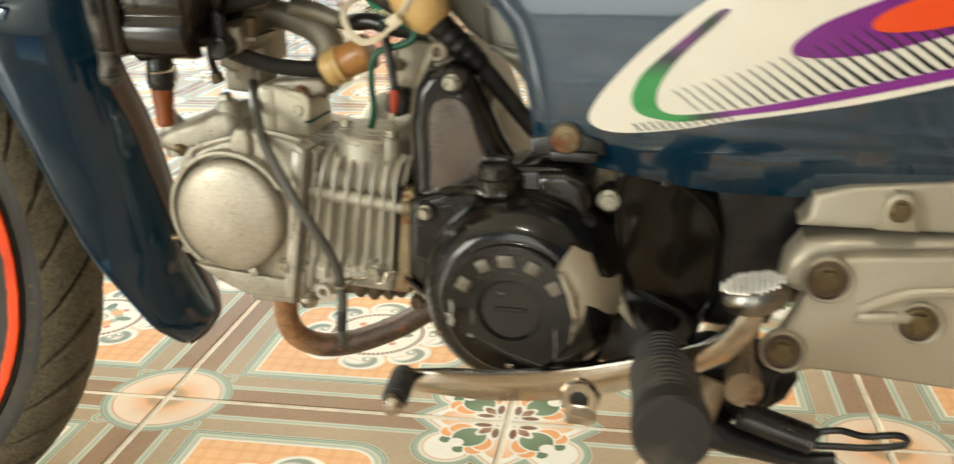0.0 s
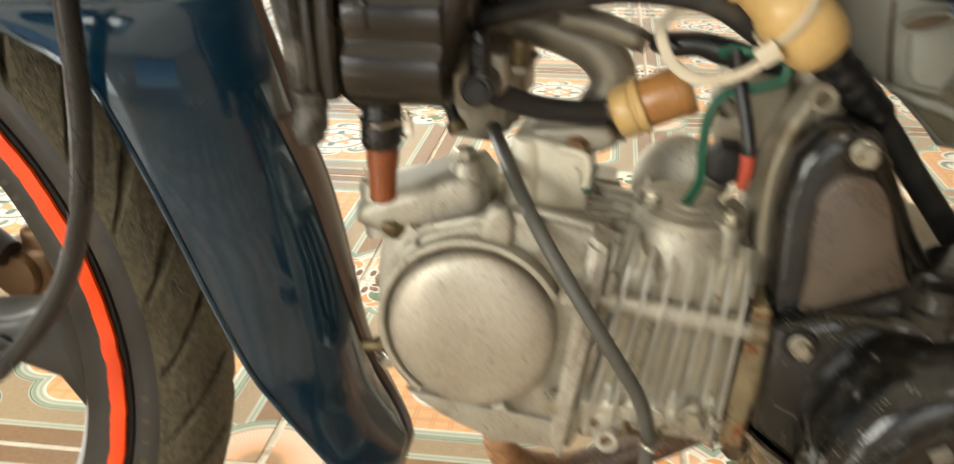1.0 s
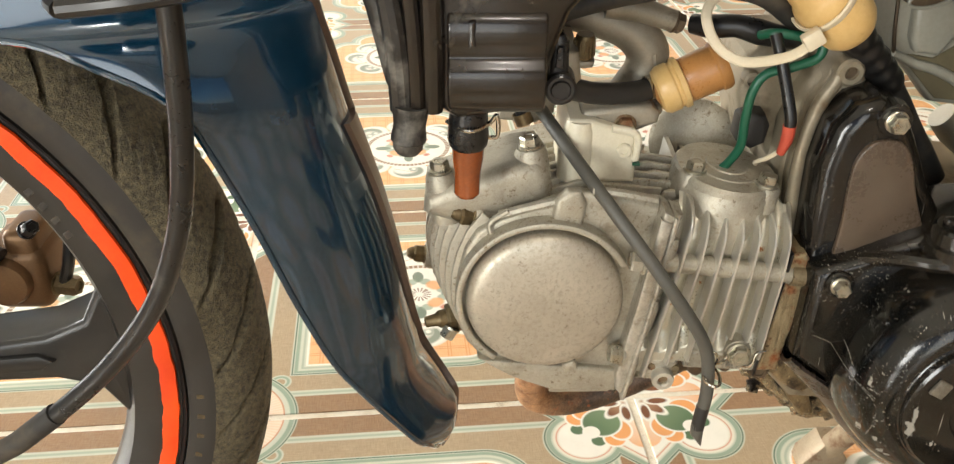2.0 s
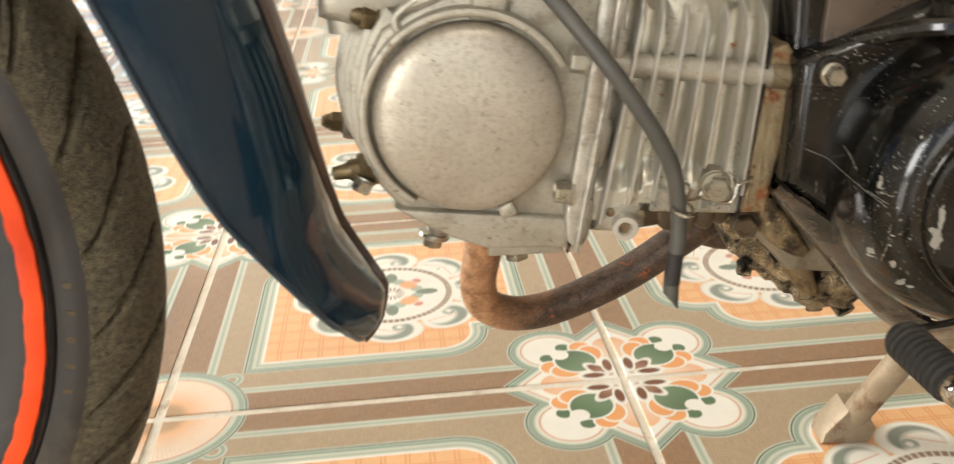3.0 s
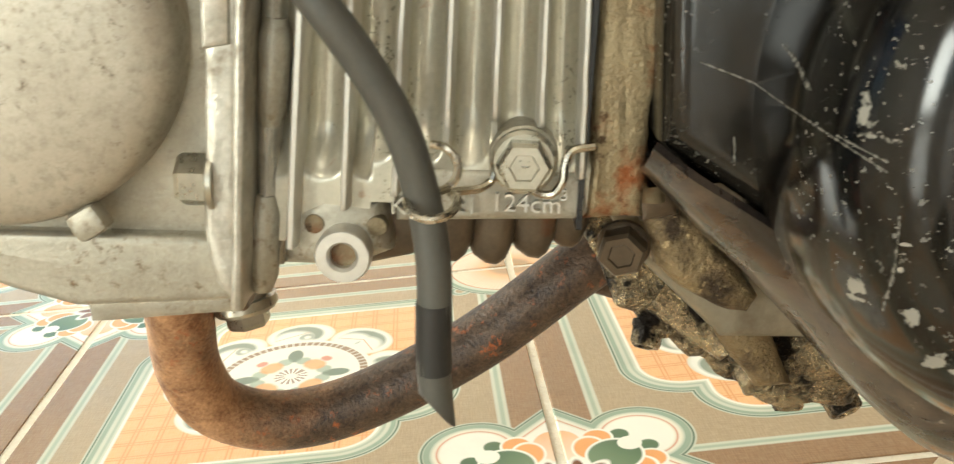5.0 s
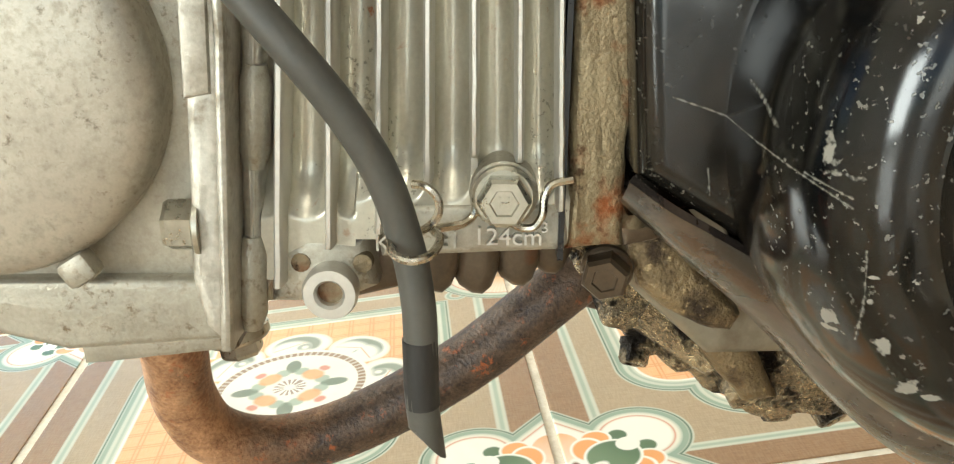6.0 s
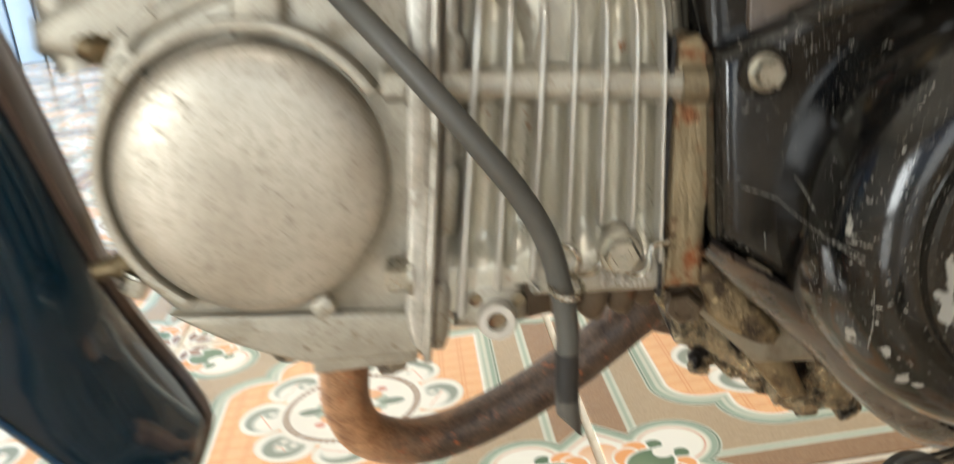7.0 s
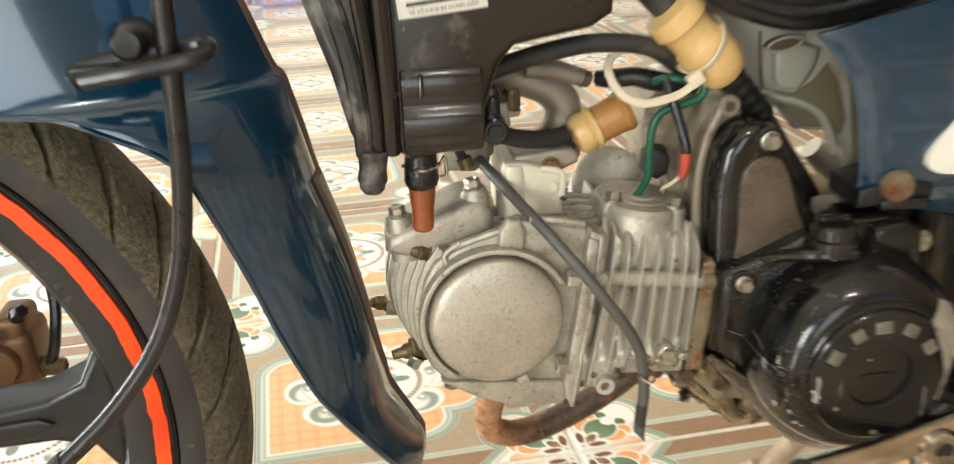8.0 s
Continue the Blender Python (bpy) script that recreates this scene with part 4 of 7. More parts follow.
def make_leg_shield():
    rows = []
    for z, lx, ly, rx, ry, bulge in shield_rows():
        l, r = Vector((lx, ly)), Vector((rx, ry))
        way = (r - l)
        out = Vector((way.y, -way.x)).normalized()
        ring = []
        for k in range(17):
            t = k / 16
            p = l + way * t + out * bulge * (4 * t * (1 - t)) ** 0.8 * (0.75 + 0.5 * t)
            ring.append((p.x, p.y, z))
        rows.append(ring)

    def sheet(k0, k1, low, high, closed):
        bm = bmesh.new()
        picked = [[bm.verts.new(p) for p in ring[k0:k1 + 1]] for ring in rows if low <= ring[0][2] <= high]
        for a, b in zip(picked, picked[1:]):
            for k in range(k1 - k0):
                bm.faces.new((a[k], a[k + 1], b[k + 1], b[k]))
        if closed:
            bm.faces.new(picked[0][::-1])
        bmesh.ops.recalc_face_normals(bm, faces=bm.faces)
        bmesh.ops.solidify(bm, geom=bm.faces[:], thickness=0.003)
        return bm

    shield = part("leg_shield", sheet(0, 13, 0.0, 1.0, True), BLUE_PAINT, bike, "glossy deep blue plastic leg shield", 60)
    part("inner_lip", sheet(13, 16, 0.0, 0.4371, True), EDGE_BROWN, shield, "inner lip of the shield, the floor's brown reflection in its colour", 60)
    part("upper_lip", sheet(13, 16, 0.4369, 1.0, False), BLUE_PAINT, shield, "", 60)
    edge = [(r[3] - 0.003, r[4] + 0.004, max(r[0], 0.2375)) for r in shield_rows() if r[0] > 0.2345]
    part("shield_edge", tube(edge, [0.0022, 0.0046] + [0.0052] * 12, 14, 1, bend=False), EDGE_BROWN, shield, "brown inner edge of the shield")
    rim = [(r[1], r[2], r[0]) for r in shield_rows()]
    part("shield_rim", tube(rim, 0.0016, 8, 1, bend=False), BLUE_PAINT, shield)
    inner = prism([(-0.235, 0.53), (-0.228, 0.50), (-0.35, 0.515), (-0.42, 0.60), (-0.26, 0.60)], -0.03, -0.027)
    part("inner_panel", inner, BLACK_PLASTIC, shield)
    clip = joined(
        tube([(-0.289, -0.118, 0.5175), (-0.262, -0.122, 0.5215), (-0.237, -0.120, 0.5255), (-0.231, -0.112, 0.528), (-0.236, -0.104, 0.529), (-0.262, -0.104, 0.526), (-0.289, -0.108, 0.522), (-0.293, -0.113, 0.519), (-0.289, -0.118, 0.5175)], 0.0042, 10, 5),
        block((-0.285, -0.112, 0.520), (0.022, 0.010, 0.008), 0.003))
    holder = part("cable_clip", clip, BLACK_PLASTIC, bike, "black rubber cable clip on the leg shield")
    part("clip_stud", lathe([(0, -0.012), (0.006, -0.0115), (0.0085, -0.008), (0.0095, 0.0), (0.0095, 0.012), (0, 0.012)], (-0.2665, -0.106, 0.533), (0, 1, 0), 24), BLACK_PLASTIC, holder)
    cable = [(-0.246, -0.112, 0.62), (-0.2470, -0.112, 0.575), (-0.2490, -0.112, 0.545), (-0.2505, -0.110, 0.503), (-0.2550, -0.106, 0.455), (-0.2640, -0.103, 0.411), (-0.2815, -0.101, 0.370), (-0.3090, -0.101, 0.334), (-0.3415, -0.101, 0.3035), (-0.3700, -0.100, 0.281), (-0.3960, -0.098, 0.266), (-0.45, -0.09, 0.25), (-0.51, -0.07, 0.262)]
    cable = part("speedometer_cable", tube(cable, 0.0052, 14, 8), BLACK_PLASTIC, bike, "black speedometer cable beside the wheel")
    part("cable_ferrule", tube([(-0.3420, -0.101, 0.3035), (-0.3560, -0.1005, 0.292), (-0.3700, -0.100, 0.281), (-0.3960, -0.098, 0.266)], 0.0060, 14, 4), RUBBER, cable)


make_leg_shield()


def rough_up(bm, amount, scale, seed=0.0):
    for v in bm.verts:
        v.co += Vector((noise.noise(v.co * scale + Vector((seed, 0, 0))), noise.noise(v.co * scale + Vector((0, seed + 7, 0))), noise.noise(v.co * scale + Vector((0, 0, seed + 13))))) * amount
    return bm


def fine_block(bm, cuts):
    bmesh.ops.triangulate(bm, faces=[f for f in bm.faces if len(f.verts) > 4])
    for _ in range(cuts):
        bmesh.ops.subdivide_edges(bm, edges=[e for e in bm.edges if e.calc_length() > 0.004], cuts=1, use_grid_fill=True)
    return bm


# ---- cylinder head ----
def make_head():
    core = mm([(-38, 30), (-41, 10), (-41, -12), (-37, -26), (-24, -40), (-8, -56), (20, -58), (50, -52), (50, 50), (10, 52), (-25, 38)])
    plate = mm([(-50, 42), (-59, 30), (-64, 16), (-65.5, 4), (-65, -6), (-61.5, -20), (-54, -32), (-44, -42), (-28, -51), (-5, -60), (20, -62), (54, -56), (54, 56), (10, 56), (-25, 42), (-44, 38)])
    head = engine_part("cylinder_head", prism(core, -0.052, 0.060, 0.004, 2), ALLOY, None, "grey cast aluminium cylinder head")
    for i in range(9):
        y = -0.0530 + i * 0.0090
        s = (-50, -53.5, -57, -60, -62.5, -64.5, -65.5, -65.5, -64)[i] / -65.5
        engine_part("head_fin", prism([(x * s if x < 0 else x, z) for x, z in plate], y, y + 0.0032, 0.0011, 2), ALLOY, head)
    # left face: the web that carries the round cover
    face = mm([(-40, 33), (-45, 22), (-47, 8), (-47, -8), (-44, -24), (-38, -36), (-28, -46), (-12, -52), (6, -54), (45, -52), (50, -50), (52, 58), (26, 61), (8, 61), (-8, 54), (-28, 42)])
    engine_part("side_web", prism(face, -0.0575, -0.0505, 0.003, 3), ALLOY, head)
    # the lip that half surrounds the cover
    arc = [radians(d) for d in range(34, 243, 4)]
    lip = [(-0.0010 + 0.0464 * math.cos(q), 0.0002 + 0.0464 * math.sin(q)) for q in arc] + [(-0.0010 + 0.0427 * math.cos(q), 0.0002 + 0.0427 * math.sin(q)) for q in arc[::-1]]
    engine_part("cover_seat", prism(lip, -0.0662, -0.054, 0.0014, 2), ALLOY, head)
    cover = [(0.0, -0.0724), (0.008, -0.07225), (0.016, -0.0719), (0.024, -0.07125), (0.031, -0.0702), (0.0355, -0.0691), (0.0380, -0.0681), (0.0396, -0.0668), (0.0405, -0.0650), (0.0408, -0.0630), (0.0408, -0.054), (0.0, -0.054)]
    engine_part("round_cover", lathe(cover, (-0.0010, 0, -0.0006), (0, 1, 0), 96), ALLOY_SPOT, head, "round mottled aluminium side cover", 40)
    tab = engine_part("cover_tab", block((0, 0, 0), (0.0075, 0.006, 0.0065), 0.0015), ALLOY, head)
    tab.data.transform(EN @ Matrix.Translation((0.0185, -0.0645, -0.0395)) @ Matrix.Rotation(radians(-32), 4, "Y") @ EN.inverted())
    engine_part("locating_rib", prism(mm([(-4, 40), (12, 40), (12, 56), (8, 63), (1, 63), (-4, 56)]), -0.0620, -0.054, 0.003, 3), ALLOY, head)
    engine_part("cast_line", tube([(-0.026, -0.058, 0.047), (-0.034, -0.0575, 0.039), (-0.032, -0.0585, 0.032), (-0.0295, -0.0585, 0.026)], 0.0017, 8), ALLOY, head)
    for x0, z0, x1, z1 in ((-30, 43, 6, 57), (14, 62, 47, 60)):
        engine_part("edge_bead", tube([(x0 / 1000, -0.0565, z0 / 1000), ((x0 + x1) / 2000, -0.0572, (z0 + z1) / 2000 + 0.001), (x1 / 1000, -0.0565, z1 / 1000)], 0.0026, 8), ALLOY, head)
    # flange beside the cylinder, with its long edge
    engine_part("head_flange", rough_up(fine_block(prism(mm([(43.6, -40), (45.5, -51), (49.6, -55), (50.4, -43), (53.6, 12), (54.4, 58), (48.5, 61), (46.6, 14)]), -0.0692, -0.050, 0.0014, 2), 3), 0.00022, 420), ROUGH_CAST, head)
    engine_part("flange_step", prism(mm([(45.6, -2), (51.0, -1), (53.4, 55), (47.4, 57)]), -0.0706, -0.066, 0.0010, 2), ROUGH_CAST, head)
    engine_part("flange_edge", rough_up(fine_block(prism(mm([(48.7, -56), (51.0, -56), (54.9, 10), (55.8, 58), (53.8, 59), (52.7, 10)]), -0.0712, -0.050, 0.0010, 2), 3), 0.00025, 500), ROUGH_CAST, head)
    engine_part("joint_column", rough_up(fine_block(prism(mm([(51.2, -50), (55.0, -49), (59.2, 5), (61.0, 55), (56.0, 56), (54.6, 5)]), -0.0600, -0.045, 0.0022, 3), 2), 0.0004, 260), ROUGH_CAST, head)
    engine_part("joint_seam", tube([(0.0534, -0.0600, -0.048), (0.0573, -0.0602, 0.005), (0.0590, -0.0600, 0.052)], 0.0005, 6, 4), ALLOY_BRIGHT, head)
    for x, z in ((53.2, -45), (56.6, -8), (58.6, 30)):
        engine_part("joint_boss", lathe([(0.0024, -0.011), (0.0036, -0.007), (0.0036, 0.007), (0.0024, 0.011), (0, 0.0112)], (x / 1000, -0.0585, z / 1000), (0.08, 0, 1), 18), ALLOY, head)
    engine_part("head_bolt", hex_bolt((0.0462, -0.0635, 0.028), (-1, 0, 0), 0.0098, 0.0075, 0.0064), ALLOY, head)
    engine_part("head_bolt", hex_bolt((0.0458, -0.0650, -0.0293), (-1, -0.05, 0), 0.0098, 0.0078, 0.0066), ZINC, head)
    # the lower slab of the head with its ledge
    slab = mm([(-31, -44.2), (44.5, -43.2), (46.8, -46), (47.6, -52), (47.6, -58), (11.6, -61), (-2, -57.5), (-12, -54), (-24, -48)])
    engine_part("lower_slab", prism(slab, -0.0612, -0.030, 0.0035, 5), ALLOY, head)
    # exhaust port flange under the head
    engine_part("port_flange", rough_up(fine_block(prism(mm([(11.8, -58), (12.3, -67.2), (45.4, -63.2), (47.4, -56)]), -0.0560, 0.010, 0.0015, 2), 3), 0.0002, 400), ALLOY, head)
    part("port_bolt", hex_bolt((-0.0735, 0.010, 0.2560), (0.1, -0.1, -1), 0.0115, 0.009, 0.0098, 0.004), ZINC, head)
    part("port_post", lathe([(0.0075, 0.0), (0.0075, 0.03), (0, 0.03)], (-0.0735, 0.010, 0.2540), (0, 0, 1), 20), ALLOY, head)
    part("port_bolt", hex_bolt((-0.1165, 0.026, 0.2570), (-0.3, -0.1, -1), 0.0100, 0.008, 0.0085, 0.003), ZINC, head)
    part("port_post", lathe([(0.006, 0.0), (0.006, 0.03), (0, 0.03)], (-0.1150, 0.026, 0.2560), (0, 0, 1), 20), ALLOY, head)
    # dark strip, the shade of the seam put into its colour
    engine_part("seam_shadow", prism(mm([(47.6, -48), (49.4, -47), (49.0, -61), (47.6, -62)]), -0.0585, -0.03, 0.0006, 1), DARK_ALLOY, head)
    # nuts and the spark plug seat on the front
    for x, y, z, axis, size, mat in ((-0.0420, -0.043, 0.0360, (-1, -0.35, 0.1), 0.0115, BRASS), (-0.0620, 0.0245, -0.0330, (-1, -0.1, 0.05), 0.0095, BRASS)):
        boss = engine_part("nut_boss", lathe([(0.0085, -0.012), (0.0085, -0.001), (0.0075, 0.0015), (0, 0.0015)], (x, y, z), axis, 24), ALLOY, head)
        engine_part("cap_nut", joined(hex_bolt((x + axis[0] * 0.001, y + axis[1] * 0.001, z), axis, size, 0.0075, size * 0.62), lathe([(size * 0.42, 0.007), (size * 0.4, 0.010), (size * 0.25, 0.0125), (0, 0.0132)], (x, y, z), axis, 20)), mat, boss)
    plug = engine_part("spark_plug", joined(hex_bolt((-0.0415, -0.036, -0.0335), (-1, -0.25, -0.2), 0.0135, 0.008, 0.0088, 0.003), lathe([(0.0052, 0.006), (0.005, 0.012), (0.0036, 0.014), (0.003, 0.020), (0, 0.0205)], (-0.0415, -0.036, -0.0335), (-1, -0.25, -0.2), 18)), BRASS, head)
    engine_part("plug_terminal", hex_bolt((-0.0455, -0.041, -0.0385), (-0.4, -0.3, -0.9), 0.008, 0.007, 0.005), ZINC, plug)
    # intake tappet cover on top
    dome = mm([(-68, 34), (-68, 44), (-60, 50), (-44, 58), (-26, 68), (-14, 71), (-6, 63), (-4, 46), (-30, 36), (-55, 30)])
    top = engine_part("tappet_cover", prism(dome, -0.049, -0.004, 0.010, 7), ALLOY, head, "domed cast tappet cover")
    for x, y, z in ((-0.0175, -0.038, 0.0725), (-0.0610, -0.038, 0.0540)):
        engine_part("bolt_post", lathe([(0.0090, -0.026), (0.0084, -0.002), (0.0070, 0.0015), (0, 0.0015)], (x, y, z), (-0.25, 0, 1), 24), ALLOY, top)
        engine_part("cover_bolt", hex_bolt((x - 0.0004, y, z + 0.0015), (-0.25, 0, 1), 0.0085, 0.006, 0.006), ZINC, top)
    return head


head = make_head()


# ---- cylinder ----
FINS = ((63.0, 0.069), (73.0, 0.049), (83.0, 0.034), (92.7, 0.0165), (102.0, 0.0), (111.1, -0.0155), (119.3, -0.029))  # place and lean


def make_cylinder():
    barrel = engine_part("cylinder_barrel", prism(mm([(57, -46), (80, -45), (84, -38), (121, -38), (121, 40), (57, 42)]), -0.0500, 0.056, 0.008, 4), FIN_RECESS, None, "finned aluminium cylinder with rusty stains")

    def fin_at(i, z):
        return FINS[i][0] / 1000 + FINS[i][1] * z

    # the round-bottomed grooves between the fins
    bm = bmesh.new()
    columns = []
    offsets = (-0.5, -0.44, -0.38, -0.32, -0.26, -0.2, -0.15, -0.11, -0.075, -0.04, 0.04, 0.075, 0.11, 0.15, 0.2, 0.26, 0.32, 0.38, 0.44)
    levels = [-0.044 + 0.0008 * k for k in range(128)]
    for i in range(7):
        for o in offsets:
            column = []
            for z in levels:
                z = max(z, -0.0345 if FINS[i][0] > 82 else -0.044)
                x = fin_at(i, z)
                near = fin_at(min(6, i + 1), z) if o > 0 else fin_at(max(0, i - 1), z)
                gap = abs(near - x) if 0 < i < 6 or (i == 0 and o > 0) or (i == 6 and o < 0) else 0.009
                d = abs(o) * gap
                fillet = 0.0036 * math.exp(-max(0.0, d - 0.0008) / 0.0011)
                foot = -0.026 if x > 0.081 else -0.030
                bowl = min(1.0, max(0.0, (foot + 0.0115 - z) / 0.0115))
                top = max(0.0, (z - 0.036) / 0.022)
                y = max(-0.0594, -0.0528 - fillet - 0.0066 * bowl ** 1.7) + 0.016 * top ** 2
                column.append(bm.verts.new((x + o * gap, y, z)))
            columns.append(column)
    for p, q in zip(columns, columns[1:]):
        for k in range(len(levels) - 1):
            bm.faces.new((p[k], q[k], q[k + 1], p[k + 1]))
    engine_part("barrel_side", bm, FIN_RECESS, barrel, "stained grooves between the fins", 60)
    ends = (-44, -35.5, -32, -21, -15.5, -16.5, -27)
    for i in range(7):
        low, high = ends[i] / 1000, (0.058 if i == 0 else 0.055)
        th = (1.15, 1.0, 1.0, 0.95, 0.9, 0.9, 0.9)[i]
        ring = spline([(0, -0.0625, low), (0, -0.0640, low + 0.004), (0, -0.0645, 0.0), (0, -0.0637, high - 0.016), (0, -0.054, high - 0.002), (0, -0.030, high), (0, 0.045, high), (0, 0.064, high - 0.016), (0, 0.064, -0.025), (0, 0.045, -0.043), (0, -0.030, -0.043), (0, -0.046, -0.036), (0, -0.0545, low)], 5, True)
        bm = bmesh.new()
        rows = [[bm.verts.new((fin_at(i, p.z) + dx * th / 1000, p.y + dy if p.y < 0 else p.y, p.z)) for p in ring] for dx, dy in ((-1.15, 0.0045), (-0.90, 0.0016), (-0.72, 0.0005), (-0.4, 0.0), (0.4, 0.0), (0.72, 0.0005), (0.90, 0.0016), (1.15, 0.0045))]
        n = len(ring)
        for p, q in zip(rows, rows[1:]):
            for k in range(n):
                bm.faces.new((p[k], p[(k + 1) % n], q[(k + 1) % n], q[k]))
        bm.faces.new(rows[0])
        bm.faces.new(rows[-1][::-1])
        engine_part("cooling_fin", rough_up(bm, 0.00018, 180, i * 3.0), ALLOY_BRIGHT, barrel, "", 50)
    # stud tunnels across the fins
    engine_part("stud_tunnel", lathe([(0.0052, -0.002), (0.0052, 0.073), (0.0048, 0.075), (0, 0.075)], (0.058, -0.0580, 0.0262), (1, 0, 0), 20), ALLOY, barrel)
    # the lower bar with the cast displacement figures
    bar = engine_part("number_bar", prism(mm([(80.5, -28), (84, -26.5), (121.5, -26.0), (122.5, -35.0), (121, -36.6), (82, -38.5)]), -0.0605, -0.045, 0.0022, 4), ALLOY, barrel, "cast bar with raised engine figures")
    # figures paler than the bar, the light on their raised edges put in colour
    face = EN @ Matrix.Translation((0.1092, -0.0610, -0.0330)) @ Matrix.Rotation(radians(90), 4, "X")
    lettering("number_print", "124cm", 0.0055, 0.0011, face, ALLOY_BRIGHT, bar)
    lettering("number_print", "3", 0.0034, 0.0011, EN @ Matrix.Translation((0.1170, -0.0610, -0.0308)) @ Matrix.Rotation(radians(90), 4, "X"), ALLOY_BRIGHT, bar)
    lettering("number_print", "E1", 0.0055, 0.0011, EN @ Matrix.Translation((0.0966, -0.0610, -0.0338)) @ Matrix.Rotation(radians(90), 4, "X"), ROUGH_CAST, bar)
    lettering("number_print", "K", 0.0055, 0.0011, EN @ Matrix.Translation((0.0826, -0.0610, -0.0345)) @ Matrix.Rotation(radians(90), 4, "X"), ROUGH_CAST, bar)
    engine_part("lower_web", prism(mm([(58, -37), (66, -33), (79, -34), (81, -46), (72, -50), (57, -50)]), -0.0598, -0.045, 0.004, 4), ALLOY, barrel)
    # the dark lower edges of the fins below the bar, shade put into colour
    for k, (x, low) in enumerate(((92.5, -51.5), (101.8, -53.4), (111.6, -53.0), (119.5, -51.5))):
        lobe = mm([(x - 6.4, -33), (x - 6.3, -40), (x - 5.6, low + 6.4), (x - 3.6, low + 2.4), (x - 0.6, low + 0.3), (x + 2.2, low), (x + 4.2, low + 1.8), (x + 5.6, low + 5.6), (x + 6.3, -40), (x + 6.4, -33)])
        engine_part("fin_lobe", prism(lobe, -0.0510 + 0.0040 * k, 0.040, 0.0030, 3), DARK_ALLOY, barrel)
    engine_part("fin_web", prism(mm([(80, -36), (91, -36), (90, -49), (74, -53), (66, -52), (66, -46)]), -0.0500, 0.03, 0.003, 3), DARK_ALLOY, barrel)
    ear = engine_part("mounting_ear", lathe([(0.0028, 0.004), (0.0058, 0.004), (0.0061, -0.003), (0.0056, -0.0042), (0.0034, -0.0042), (0.0028, -0.0034)], (0.0712, -0.0610, -0.0452), (0, 1, 0), 32, True), ALLOY_BRIGHT, barrel)
    engine_part("ear_plug", lathe([(0.003, 0.004), (0.003, -0.0018), (0, -0.0018)], (0.0712, -0.0610, -0.0452), (0, 1, 0), 20), RUST, ear)
    for dx in (-6.7, 6.7):
        engine_part("rust_spot", lathe([(0, -0.0004), (0.0021, -0.0002), (0.0024, 0.002), (0, 0.002)], (0.0712 + dx / 1000, -0.0600, -0.0398), (0, 1, 0), 14), RUST, barrel)
    bolt = engine_part("tensioner_bolt", hex_bolt((0.1082, -0.0622, -0.0235), (0, -1, 0), 0.0098, 0.0062, 0.0067, 0.0022), ZINC, barrel, "zinc flange bolt")
    lettering("bolt_mark", "H", 0.0038, 0.0002, EN @ Matrix.Translation((0.1082, -0.0682, -0.0235)) @ Matrix.Rotation(radians(90), 4, "X"), ZINC, bolt)
    engine_part("bolt_boss", lathe([(0.0074, 0.012), (0.0072, 0.0005), (0.0066, 0), (0, 0)], (0.1082, -0.0622, -0.0235), (0, 1, 0), 28), ALLOY, barrel)
    # spring wire that holds the breather hose
    wire = [(0.0897, -0.0690, -0.0192), (0.0924, -0.0700, -0.0194), (0.0947, -0.0705, -0.0215), (0.0950, -0.0710, -0.0246), (0.0932, -0.0720, -0.0270), (0.0908, -0.0760, -0.0269), (0.0874, -0.0790, -0.0262), (0.0862, -0.0815, -0.0272), (0.0873, -0.0850, -0.0282), (0.0903, -0.0870, -0.0287), (0.0935, -0.0860, -0.0283), (0.0953, -0.0800, -0.0282), (0.0952, -0.0730, -0.0287), (0.0938, -0.0690, -0.0289), (0.0964, -0.0665, -0.0291), (0.0995, -0.0650, -0.0290), (0.1018, -0.0635, -0.0277), (0.1027, -0.0630, -0.0245)]
    engine_part("hose_spring", tube(wire, 0.00090, 8, 6), STEEL_WIRE, barrel, "bent steel wire holding the hose")
    tail = [(0.1080, -0.0655, -0.0268), (0.1098, -0.0660, -0.0283), (0.1122, -0.0660, -0.0294), (0.1146, -0.0660, -0.0290), (0.1162, -0.0660, -0.0263), (0.1165, -0.0655, -0.0228), (0.1180, -0.0650, -0.0203), (0.1222, -0.0640, -0.0195)]
    engine_part("hose_spring", tube(tail, 0.00090, 8, 6), STEEL_WIRE, barrel)
    # valve cap on top
    boss = engine_part("valve_housing", lathe([(0.0266, -0.033), (0.0264, -0.020), (0.0258, -0.004), (0.0250, -0.0022), (0, -0.002)], (0.0885, -0.022, 0.0650), (0, 0, 1), 64, squash=(1.06, 1.24)), ALLOY, barrel, "smooth cast valve housing")
    lid = engine_part("valve_lid", lathe([(0.0, 0.0040), (0.010, 0.0040), (0.0105, 0.0032), (0.0165, 0.0030), (0.017, 0.0024), (0.0245, 0.0018), (0.0256, 0.0), (0.0256, -0.003), (0, -0.003)], (0.0885, -0.022, 0.0650), (0, 0, 1), 56, squash=(1.06, 1.22)), ALLOY, boss, "oval valve lid with a round badge")
